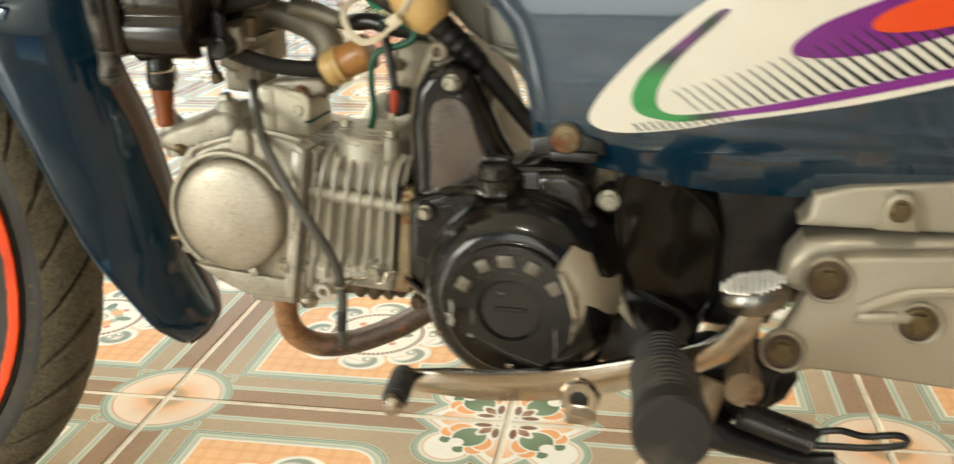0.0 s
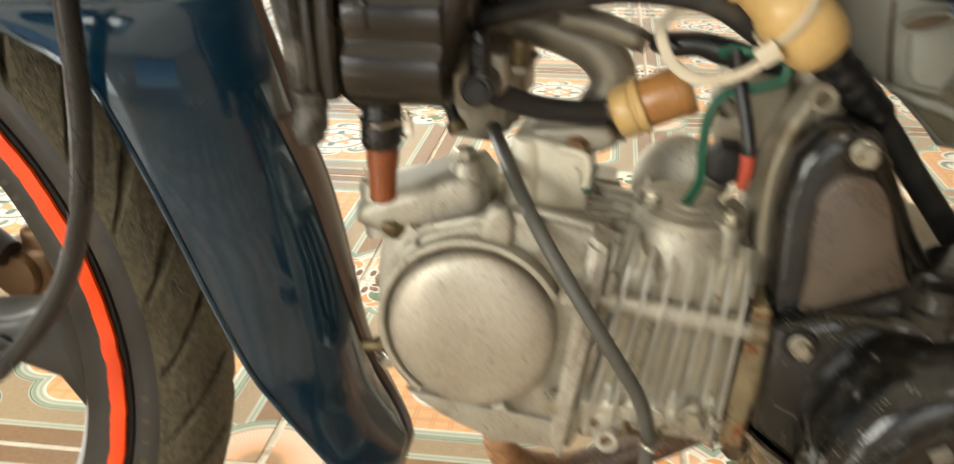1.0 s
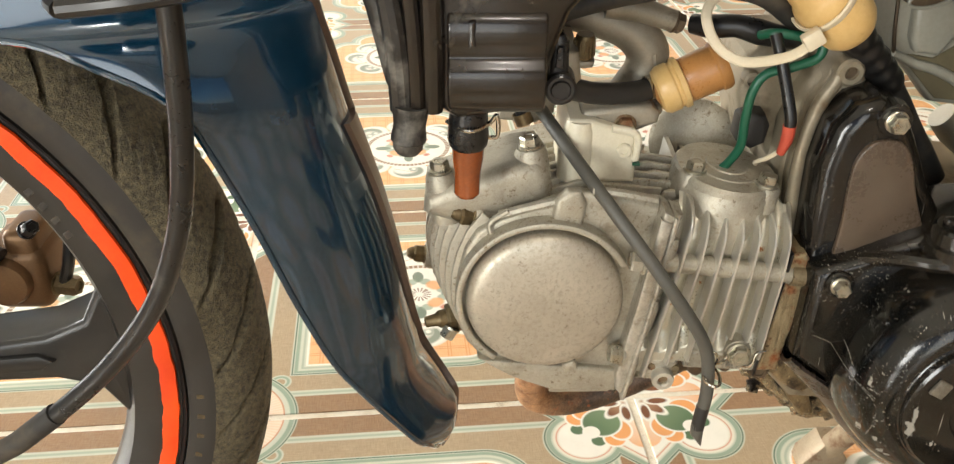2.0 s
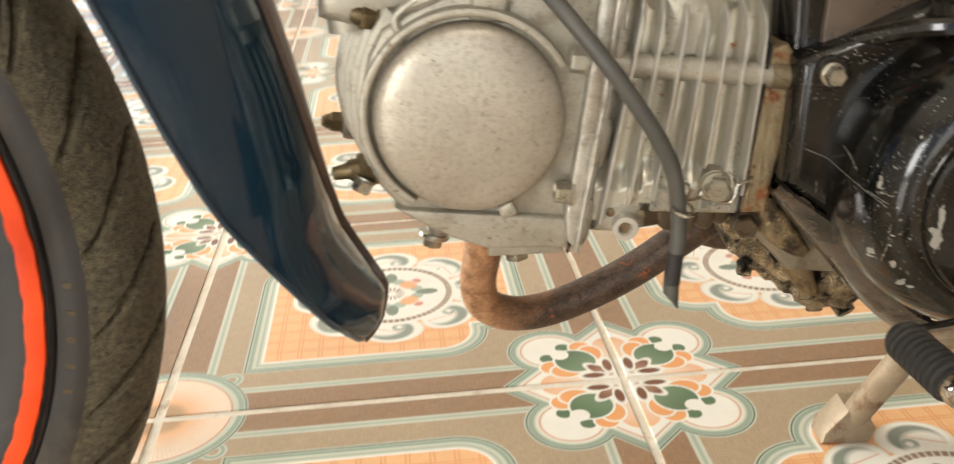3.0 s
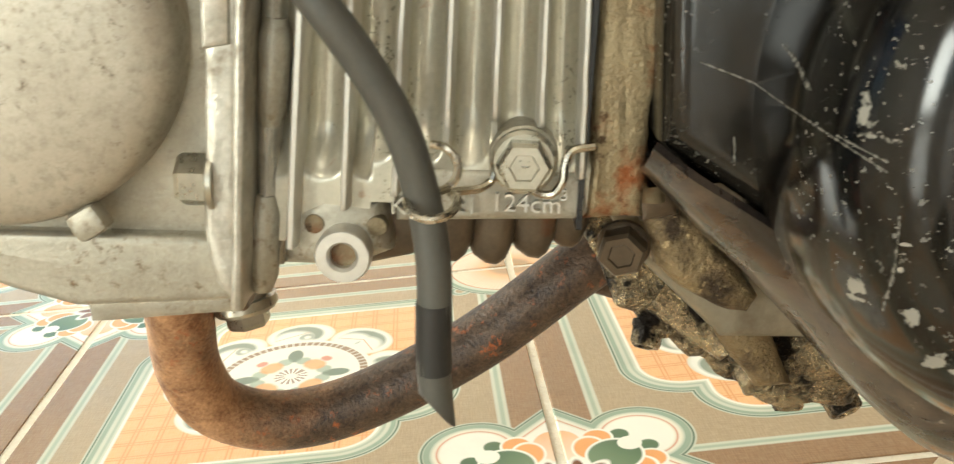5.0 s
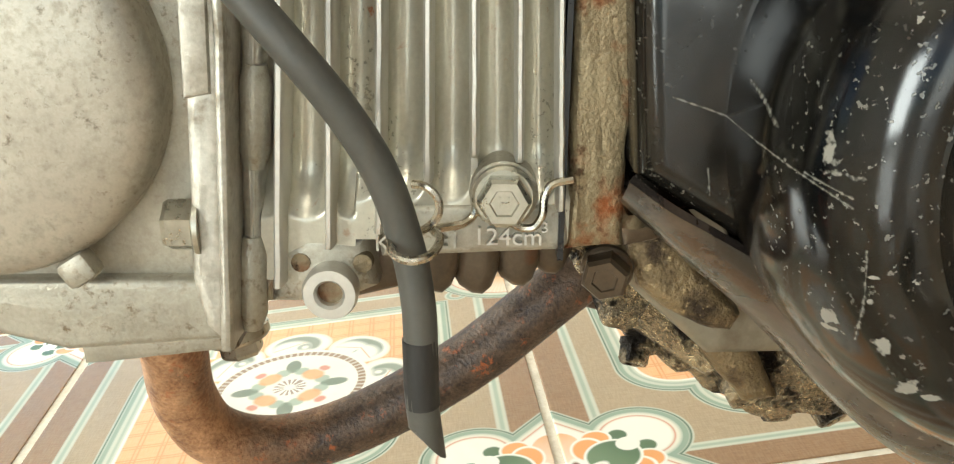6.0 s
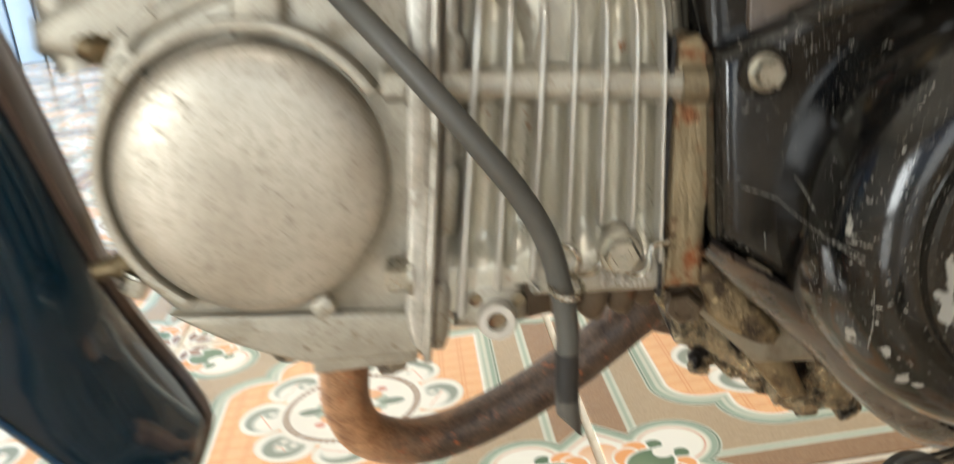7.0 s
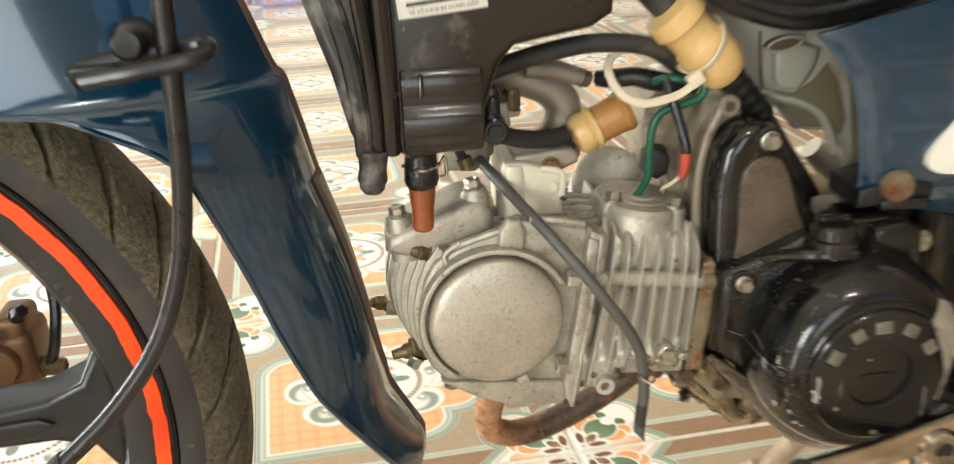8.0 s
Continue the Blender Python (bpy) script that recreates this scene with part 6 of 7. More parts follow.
def make_carburettor():
    # the cream block on the head, the alloy elbow above it and the carburettor
    side = [(-0.0855, 0.396), (-0.0855, 0.4140), (-0.0845, 0.4250), (-0.0820, 0.4325), (-0.0700, 0.4315), (-0.0475, 0.4240), (-0.0462, 0.4090), (-0.0462, 0.396)]
    block_ = part("insulator_block", prism(side, -0.0275, 0.018, 0.0035, 4), CREAM_INTAKE, bike, "cream insulator block on the inlet")
    part("block_column", lathe([(0.0092, -0.016), (0.0088, 0.0), (0.0082, 0.012), (0.0070, 0.0165), (0, 0.0165)], (-0.0770, -0.0225, 0.4140), (0.05, 0, 1), 28), CREAM_INTAKE, block_)
    part("block_edge", tube([(-0.0470, -0.0265, 0.4095), (-0.0470, -0.0265, 0.4235), (-0.0600, -0.0265, 0.4275)], 0.0022, 10, 4), CREAM_INTAKE, block_)
    part("block_screw", lathe([(0.0040, 0.002), (0.0040, -0.0010), (0.0032, -0.0020), (0.0018, -0.0020), (0.0016, -0.0012), (0, -0.0012)], (-0.0531, -0.0280, 0.4155), (0, 1, 0), 24), CREAM_INTAKE, block_)
    part("gasket_edge", prism([(-0.0482, 0.4070), (-0.0440, 0.4068), (-0.0443, 0.4080), (-0.0482, 0.4082)], -0.0288, 0.01, 0.0003, 1), WIRE_GREEN, block_, "thin green gasket edge")
    elbow = part("inlet_elbow", tube([(-0.1000, 0.004, 0.4830), (-0.0840, 0.004, 0.4800), (-0.0660, 0.004, 0.4755), (-0.0490, 0.004, 0.4690), (-0.0400, 0.004, 0.4580), (-0.0408, 0.004, 0.4465), (-0.0470, 0.002, 0.4365), (-0.0530, 0.000, 0.4250)], [0.0105, 0.0100, 0.0100, 0.0112, 0.0114, 0.0112, 0.0116, 0.0130], 28, 6), DULL_ALLOY, bike, "dull alloy inlet elbow")
    flange = [(-0.0760, 0.4300), (-0.0740, 0.4345), (-0.0560, 0.4370), (-0.0390, 0.4365), (-0.0345, 0.4325), (-0.0352, 0.4270), (-0.0460, 0.4225), (-0.0700, 0.4265)]
    part("elbow_flange", prism(flange, -0.0205, 0.020, 0.0035, 4), DULL_ALLOY, elbow)
    part("flange_bolt", hex_bolt((-0.0372, -0.0045, 0.4310), (0.95, -0.25, 0.15), 0.0100, 0.0060, 0.0072), DULL_ALLOY, elbow)
    part("rusty_nut", hex_bolt((-0.0525, -0.0200, 0.4265), (0.0, -1, 0.1), 0.0088, 0.0060, 0.0060), RUST, elbow)
    part("elbow_boss", tube([(-0.0640, -0.001, 0.4840), (-0.0480, -0.001, 0.4815), (-0.0360, -0.001, 0.4780), (-0.0285, -0.001, 0.4752)], [0.0075, 0.0068, 0.0058, 0.0056], 20, 4), DULL_ALLOY, elbow)
    part("elbow_bolt", hex_bolt((-0.0290, -0.001, 0.4753), (0.92, 0, -0.35), 0.0092, 0.0055, 0.0060), DARK_ALLOY, elbow)
    part("elbow_mark", moved(block((0, 0, 0), (0.0024, 0.0012, 0.0090), 0.0004, 1), Matrix.Translation((-0.0375, -0.0068, 0.4555)) @ Matrix.Rotation(radians(-10), 4, "Y")), DULL_ALLOY, elbow)
    carb = part("carburettor", joined(lathe([(0.016, -0.03), (0.0165, -0.02), (0.014, -0.018), (0.014, 0.02), (0.0168, 0.022), (0.0168, 0.034), (0, 0.034)], (-0.0980, 0.004, 0.4620), (0.08, 0, 1), 30), prism([(-0.121, 0.442), (-0.120, 0.470), (-0.092, 0.478), (-0.0800, 0.470), (-0.0800, 0.446), (-0.098, 0.434)], -0.012, 0.022, 0.004, 3)), DULL_ALLOY, bike, "dull alloy carburettor body")
    part("float_bowl", prism([(-0.118, 0.424), (-0.118, 0.440), (-0.088, 0.442), (-0.088, 0.428), (-0.098, 0.422)], -0.010, 0.020, 0.004, 3), DULL_ALLOY, carb)
    screw = part("adjuster_screw", lathe([(0.0036, -0.010), (0.0036, -0.006), (0.0046, -0.0055), (0.0048, 0.0045), (0.0040, 0.0062), (0, 0.0062)], (-0.0782, -0.0380, 0.4750), (0.05, -0.1, 1), 28), BRASS, carb, "knurled brass adjusting screw")
    for k in range(12):
        a = math.pi * 2 * k / 12
        part("knurl", block((-0.0782 + 0.0048 * math.cos(a), -0.0382 + 0.0048 * math.sin(a), 0.4746), (0.0010, 0.0010, 0.0085), 0.0003, 1), BRASS, screw)
    part("screw_mount", prism([(-0.0940, 0.4640), (-0.0740, 0.4650), (-0.0730, 0.4685), (-0.0940, 0.4700)], -0.0420, -0.006, 0.002, 2), DULL_ALLOY, carb)
    # black fuel tap lever with its round pivot
    arm = [(-0.0965, 0.4610), (-0.0920, 0.4575), (-0.0870, 0.4600), (-0.0855, 0.4655), (-0.0875, 0.4710), (-0.0878, 0.4850), (-0.0905, 0.4890), (-0.0950, 0.4880), (-0.0962, 0.4700), (-0.0980, 0.4650)]
    lever = part("cock_lever", prism(arm, -0.0620, -0.0540, 0.002, 3), BLACK_PLASTIC, bike, "black fuel tap lever")
    part("lever_pivot", lathe([(0, -0.0120), (0.0042, -0.0120), (0.0048, -0.0110), (0.0062, -0.0110), (0.0075, -0.0100), (0.0078, 0.012), (0, 0.012)], (-0.0912, -0.0550, 0.4636), (0, 1, 0), 32), BLACK_PLASTIC, lever)
    part("lever_slot", prism([(-0.0942, 0.4730), (-0.0900, 0.4730), (-0.0902, 0.4835), (-0.0935, 0.4835)], -0.0632, -0.060, 0.0006, 1), BLACK_PLASTIC, lever)
    part("tap_body", prism([(-0.0960, 0.4570), (-0.0960, 0.4780), (-0.0820, 0.4760), (-0.0800, 0.4620), (-0.0860, 0.4560)], -0.0500, -0.010, 0.003, 3), DULL_ALLOY, lever)
    part("float_pipe", tube([(-0.1165, -0.03, 0.470), (-0.1120, -0.036, 0.452), (-0.1055, -0.040, 0.4365)], [0.0026, 0.0028, 0.003], 12, 5), RUBBER, bike)
    part("pipe_clip", lathe([(0.0040, -0.003), (0.0046, -0.003), (0.0046, 0.003), (0.0040, 0.003)], (-0.1065, -0.040, 0.4390), (0.4, -0.1, -1), 20, True), BRASS, bike)


make_carburettor()


def make_fuel_lines():
    part("fuel_hose", tube([(-0.0905, -0.046, 0.4590), (-0.0830, -0.038, 0.4535), (-0.0720, -0.030, 0.4480), (-0.0580, -0.022, 0.4445), (-0.0440, -0.014, 0.4430), (-0.0360, -0.010, 0.4445)], 0.0056, 16, 6), RUBBER, bike, "black fuel hose to the small filter")
    part("hose_clip", lathe([(0.0058, -0.002), (0.0066, -0.002), (0.0066, 0.002), (0.0058, 0.002)], (-0.0395, -0.0118, 0.4437), (0.9, 0.3, 0.2), 24, True), STEEL_WIRE, bike)
    axis, mid = Vector((0.88, 0.06, 0.40)).normalized(), (-0.0192, -0.0122, 0.4492)
    small = part("fuel_filter", lathe([(0.004, -0.0200), (0.0060, -0.0195), (0.0095, -0.0170), (0.0105, -0.006), (0.0118, -0.004), (0.0122, 0.0125), (0.0130, 0.0135), (0.0132, 0.0165), (0.0122, 0.0185), (0.0060, 0.0192), (0, 0.0192)], mid, axis, 40), NYLON_BROWN, bike, "small amber plastic fuel filter")
    part("filter_cap", lathe([(0.0085, -0.0190), (0.0112, -0.0180), (0.0128, -0.0155), (0.0130, -0.0100), (0.0122, -0.0090), (0.0122, -0.0080), (0.0137, -0.0070), (0.0137, -0.0045), (0.0110, -0.0035)], mid, axis, 40, True), NYLON, small, "cream plastic cap")
    way = Vector((0.676, 0.0, -0.737)).normalized()
    top = Vector((0.0142, -0.031, 0.5200))
    big = part("breather_filter", lathe([(0.006, -0.002), (0.012, -0.001), (0.0165, 0.0015), (0.0174, 0.004), (0.0174, 0.0120), (0.0156, 0.0142), (0.0146, 0.0160), (0.0146, 0.0255), (0.0156, 0.0272), (0.0164, 0.0300), (0.0164, 0.0440), (0.0152, 0.0500), (0.0128, 0.0545), (0.0105, 0.0570), (0.006, 0.0580)], top, way, 48), NYLON, bike, "yellowed plastic breather filter")
    part("filter_hose", tube([(-0.0180, -0.031, 0.556), (-0.0040, -0.031, 0.5385), (0.0070, -0.031, 0.5265), (0.0150, -0.031, 0.5190)], 0.0085, 18, 4), RUBBER, big)
    ribs = [0.0094, 0.0094, 0.0084, 0.0092, 0.0084, 0.0092, 0.0082, 0.0088, 0.0080, 0.0084, 0.0072]
    start, stop = Vector((0.0520, -0.031, 0.4790)), Vector((0.0800, -0.022, 0.4490))
    boot = part("rubber_boot", tube([start.lerp(stop, k / 10) for k in range(11)], ribs, 20, 3), BLACK_PLASTIC, big, "ribbed black rubber boot")
    part("breather_pipe", tube([(0.0780, -0.0225, 0.4510), (0.0880, -0.018, 0.4380), (0.1000, -0.012, 0.4210), (0.1130, -0.006, 0.4040), (0.1260, 0.000, 0.3860)], 0.0062, 16, 5), RUBBER, boot, "black pipe running down behind the cover")
    tie = []
    for k in range(21):
        a = 2 * math.pi * k / 20
        c = top + way * (0.0305 + 0.0066 * math.cos(a + 2.2))
        across = Vector((-way.z, 0, way.x))
        tie.append(c + across * (0.0172 * math.cos(a)) + Vector((0, 1, 0)) * (0.0172 * math.sin(a)))
    strap = part("cable_tie", tube(tie, 0.0011, 8, 2, flat=2.4), TIE_WHITE, bike, "white nylon cable tie round the filter")
    part("tie_head", moved(block((0, 0, 0), (0.0095, 0.0060, 0.0085), 0.0012), Matrix.Translation((0.0275, -0.0460, 0.4812)) @ Matrix.Rotation(radians(-35), 4, "Y")), TIE_WHITE, strap)
    part("tie_tail", tube([(0.0290, -0.046, 0.4830), (0.0230, -0.046, 0.4755), (0.0140, -0.041, 0.4695), (0.0000, -0.033, 0.4655), (-0.0115, -0.027, 0.4710), (-0.0172, -0.022, 0.4820), (-0.0150, -0.016, 0.4890), (-0.0080, -0.012, 0.4920), (0.0040, -0.010, 0.4930)], 0.0012, 8, 6, flat=2.2), TIE_WHITE, strap)
    part("vent_hose", tube([(-0.1080, -0.034, 0.4860), (-0.0908, -0.032, 0.4900), (-0.0730, -0.030, 0.4946), (-0.0553, -0.030, 0.4987), (-0.0340, -0.030, 0.5019), (-0.0126, -0.030, 0.5013), (0.0056, -0.028, 0.4974), (0.0215, -0.022, 0.4868), (0.036, -0.012, 0.474)], 0.0057, 16, 6), RUBBER, bike, "black vent hose under the filter")
    part("earth_wire", tube([(0.0100, -0.022, 0.4750), (0.0150, -0.028, 0.4780), (0.0270, -0.030, 0.4770), (0.0365, -0.034, 0.4750), (0.0355, -0.035, 0.4680), (0.0240, -0.035, 0.4632), (0.0120, -0.035, 0.4598), (0.0065, -0.035, 0.4510), (0.0052, -0.034, 0.4354), (0.0055, -0.032, 0.4200), (0.0020, -0.028, 0.4090), (-0.0010, -0.026, 0.4040)], 0.0024, 12, 6), WIRE_GREEN, bike, "green earth wire")
    sleeve = part("neutral_wire", tube([(0.0150, -0.030, 0.4780), (0.0180, -0.036, 0.4666), (0.0215, -0.040, 0.4534), (0.0245, -0.044, 0.4400), (0.0245, -0.044, 0.4350)], 0.0030, 12, 6), BLACK_PLASTIC, bike)
    part("red_sleeve", tube([(0.0245, -0.044, 0.4365), (0.0245, -0.0435, 0.4290), (0.0230, -0.042, 0.4205)], [0.0033, 0.0032, 0.0022], 12, 4), WIRE_RED, sleeve, "red sleeve on the wire's end")
    part("white_wire", tube([(0.0230, -0.041, 0.4215), (0.0190, -0.036, 0.4150), (0.0160, -0.028, 0.4090), (0.0180, -0.022, 0.4050)], 0.0012, 10, 5), TIE_WHITE, bike)
    plug = [(0.0080, 0.4150), (0.0090, 0.4265), (0.0140, 0.4310), (0.0215, 0.4300), (0.0245, 0.4240), (0.0230, 0.4140), (0.0160, 0.4105)]
    part("connector", prism(plug, -0.0180, 0.002, 0.004, 4), RUBBER, bike, "black rubber wire connector")
    part("throttle_pulley", lathe([(0.0, -0.004), (0.010, -0.004), (0.022, -0.003), (0.0250, -0.001), (0.0250, 0.003), (0, 0.003)], (-0.0040, 0.028, 0.3950), (0.2, 1, -0.25), 48), ALLOY, bike, "shiny thin metal disc")
    part("wiring", tube([(-0.0200, -0.004, 0.4750), (-0.0112, -0.010, 0.4756), (0.0001, -0.013, 0.4768), (0.0115, -0.014, 0.4741), (0.0229, -0.013, 0.4715), (0.040, -0.01, 0.469)], [0.005, 0.0062, 0.0058, 0.0066, 0.0058, 0.0058], 14, 5), BLACK_PLASTIC, bike)


make_fuel_lines()


# ---- frame and bodywork ----
def side_y(z):
    return float(np.interp(z, [0.375, 0.395, 0.412, 0.425, 0.45, 0.49, 0.53, 0.60], [-0.046, -0.058, -0.067, -0.0700, -0.0725, -0.0738, -0.0730, -0.064]))


def cover_top(x):
    return float(np.interp(x, [0.118, 0.135, 0.153, 0.20, 0.26], [0.5075, 0.5140, 0.5200, 0.540, 0.60]))


def cover_lean(z):
    return float(np.interp(z, [0.404, 0.4194, 0.4456, 0.4637, 0.4817, 0.4942, 0.5049, 0.52, 0.60], [0.0076, 0.0068, 0.0024, -0.0010, -0.0070, -0.0165, -0.0280, -0.036, -0.05]))


def make_bodywork():
    low = [(0.118, 0.404), (0.150, 0.398), (0.200, 0.386), (0.2424, 0.380), (0.298, 0.3805), (0.345, 0.391), (0.385, 0.405), (0.45, 0.43), (0.52, 0.47)]
    bm = bmesh.new()
    rows = []
    steps = 36
    for p in spline([(x, z, 0) for x, z in low], 6):
        column = []
        for k in range(steps + 1):
            z = p.y + (cover_top(p.x) - p.y) * k / steps
            lean = cover_lean(z) * max(0.0, 1 - (p.x - 0.118) / 0.05)
            column.append(bm.verts.new((p.x + lean - 0.001, side_y(z) + 0.004 * max(0, 1 - (p.x - 0.118) / 0.012) ** 2, z)))
        rows.append(column)
    for a, b in zip(rows, rows[1:]):
        for k in range(steps):
            bm.faces.new((a[k], a[k + 1], b[k + 1], b[k]))
    bmesh.ops.recalc_face_normals(bm, faces=bm.faces)
    bmesh.ops.solidify(bm, geom=bm.faces[:], thickness=0.0028)
    cover = part("side_cover", bm, BLUE_PAINT, bike, "glossy dark blue side cover with a white, purple and green decal", 60)
    y = -0.0742
    flame = [(0.1590, 0.4310), (0.1620, 0.4390), (0.1715, 0.4521), (0.1923, 0.4741), (0.2221, 0.4986), (0.262, 0.524), (0.33, 0.55), (0.46, 0.56), (0.46, 0.484), (0.40, 0.4665), (0.3587, 0.4564), (0.3082, 0.4434), (0.2430, 0.4312), (0.2150, 0.4255), (0.1868, 0.4218), (0.1700, 0.4222), (0.1610, 0.4258)]
    film = part("decal_flame", prism(flame, y - 0.0006, y + 0.004, 0.0, 1, 4), DECAL_WHITE, cover, "cream decal film")
    hook = [(0.2375, 0.4950), (0.2300, 0.4940), (0.2150, 0.4810), (0.1920, 0.4600), (0.1850, 0.4480), (0.1842, 0.4410), (0.1875, 0.4350), (0.1960, 0.4315), (0.2150, 0.4300), (0.2430, 0.4345), (0.2800, 0.4410), (0.33, 0.4530), (0.38, 0.466), (0.46, 0.489), (0.46, 0.493), (0.38, 0.4720), (0.33, 0.4590), (0.2800, 0.4460), (0.2430, 0.4380), (0.2150, 0.4340), (0.2030, 0.4355), (0.1985, 0.4420), (0.2010, 0.4530), (0.2120, 0.4690), (0.2290, 0.4860)]
    part("decal_hook", prism(hook, y - 0.0012, y + 0.003, 0.0, 1, 4), DECAL_GREEN, film, "green stripe fading to purple")
    tongue = [(0.2725, 0.4730), (0.2740, 0.4780), (0.2850, 0.4870), (0.3010, 0.4950), (0.33, 0.506), (0.39, 0.522), (0.46, 0.535), (0.46, 0.512), (0.40, 0.4965), (0.3551, 0.4840), (0.3250, 0.4750), (0.3054, 0.4708), (0.2860, 0.4693), (0.2760, 0.4703)]
    part("decal_tongue", prism(tongue, y - 0.0012, y + 0.003, 0.0, 1, 4), DECAL_PURPLE, film, "purple tongue")
    heart = [(0.3135, 0.4870), (0.3150, 0.4920), (0.3260, 0.4990), (0.35, 0.508), (0.40, 0.522), (0.46, 0.53), (0.46, 0.52), (0.40, 0.503), (0.3544, 0.4887), (0.3300, 0.4848), (0.3180, 0.4848)]
    part("decal_heart", prism(heart, y - 0.0018, y + 0.003, 0.0, 1, 4), DECAL_ORANGE, film, "orange centre")
    for i in range(30):
        x = 0.2240 + i * 0.0068
        z = float(np.interp(x, [0.224, 0.2430, 0.28, 0.33, 0.38, 0.46], [0.4365, 0.4390, 0.4470, 0.4600, 0.4730, 0.495]))
        ln = 0.013 + 0.0007 * i
        w = 0.0030 * min(1.0, 0.10 + i * 0.075)
        line = prism([(x, z), (x + w * 1.4, z), (x - ln * 1.25, z + ln * 0.95), (x - ln * 1.25 - w * 0.2, z + ln * 0.95)], y - 0.0016, y + 0.002)
        part("decal_line", line, DECAL_BLACK, film)
    for i in range(12):
        x = 0.1900 + i * 0.0048
        z = float(np.interp(x, [0.19, 0.215, 0.2430, 0.26], [0.4232, 0.4262, 0.4318, 0.4355]))
        part("decal_line", prism([(x, z), (x + 0.0014, z), (x - 0.004, z + 0.0045), (x - 0.005, z + 0.0045)], y - 0.0012, y + 0.002), DECAL_BLACK, film)
    part("grommet", lathe([(0.0, -0.010), (0.004, -0.010), (0.0045, -0.009), (0.0085, -0.0085), (0.0100, -0.006), (0.0105, 0.002), (0, 0.002)], (0.1446, -0.066, 0.4153), (0, 1, 0), 36), RUST, cover, "rusty grommet and screw")
    part("fuse_strip", block((0.150, -0.068, 0.404), (0.030, 0.010, 0.007), 0.002), BLACK_PLASTIC, bike)
    edge = [(0.1172 + cover_lean(z), side_y(z) + 0.0036, z) for z in [0.406 + 0.0045 * k for k in range(23)]]
    part("cover_edge", tube(edge, 0.0008, 8, 2), EDGE_BLUE, cover, "pale front edge")
    # grey pressed frame behind the engine and the dark underside of the body
    spine = [(0.020, 0.60), (0.040, 0.517), (0.048, 0.490), (0.066, 0.472), (0.088, 0.4560), (0.100, 0.4440), (0.108, 0.4345), (0.128, 0.4320), (0.140, 0.425), (0.147, 0.410), (0.152, 0.380), (0.30, 0.36), (0.50, 0.42), (0.50, 0.60)]
    frame_ = part("frame_spine", prism(spine, -0.0095, 0.006, 0.003, 3), GREY_FRAME, bike, "grey-green pressed-steel frame sheet")
    part("box_tab", prism([(0.0870, 0.4880), (0.1000, 0.4925), (0.1150, 0.4868), (0.1130, 0.4760), (0.1040, 0.4615), (0.0920, 0.4635), (0.0885, 0.4700)], -0.0165, -0.006, 0.003, 3), GREY_FRAME, frame_)
    slot = [(0.0925 + 0.0105 * math.cos(a), -0.0170, 0.4915 + 0.0040 * math.sin(a) + 0.0018 * math.cos(a)) for a in [2 * math.pi * k / 24 for k in range(25)]]
    part("slot_rim", tube(slot, 0.0010, 8, 1), GREY_FRAME, frame_)
    # dark plate in the slot, the hollow's shade put into its colour
    part("slot_hollow", prism([(x, z) for x, y, z in slot[:-1]], -0.0168, -0.006), DARK_ALLOY, frame_)
    part("frame_hollow", prism([(0.0860, 0.4610), (0.0930, 0.4610), (0.1040, 0.4590), (0.1150, 0.4660), (0.1240, 0.4770), (0.1330, 0.4640), (0.1400, 0.4400), (0.1380, 0.4290), (0.1280, 0.4350), (0.1100, 0.4370), (0.1000, 0.4470)], -0.0102, -0.004, 0.0004, 1), FRAME_SHADED, frame_, "olive-brown hollow of the frame, its shade put into the colour")
    part("frame_fold", tube([(0.0830, -0.0100, 0.4615), (0.0960, -0.0105, 0.4560), (0.1063, -0.0105, 0.4530), (0.1211, -0.0105, 0.4450), (0.1290, -0.0105, 0.4325), (0.1340, -0.0105, 0.4180)], [0.0022, 0.0026, 0.0028, 0.0028, 0.0030, 0.0030], 12, 5), GREY_FRAME, frame_)
    part("frame_seam", tube([(0.0790, -0.0098, 0.4990), (0.0800, -0.0102, 0.4850), (0.0815, -0.0102, 0.4720), (0.0835, -0.0100, 0.4620)], 0.0010, 8, 4), DARK_ALLOY, frame_)
    # the dark inner flap behind the side cover's edge, in the same shaded colour
    part("inner_flap", prism([(0.1200, 0.5050), (0.1300, 0.4870), (0.1370, 0.4600), (0.1410, 0.4300), (0.1440, 0.3950), (0.1640, 0.3950), (0.1640, 0.5050)], -0.0400, -0.014, 0.004, 3), FRAME_SHADED, frame_)
    arch = [(0.010, 0.600), (0.028, 0.535), (0.0407, 0.5195), (0.0625, 0.5098), (0.0843, 0.5045), (0.1059, 0.5048), (0.1343, 0.5110), (0.1659, 0.5200), (0.2200, 0.540), (0.2200, 0.600)]
    upper = part("under_panel", prism(arch, -0.0480, 0.050, 0.006, 4, 3), BLACK_PLASTIC, bike, "dark underside of the body")
    part("panel_bead", tube([(x, -0.0490, z + 0.012) for x, z in arch[1:8]], 0.0040, 12, 5), BLACK_PLASTIC, upper)
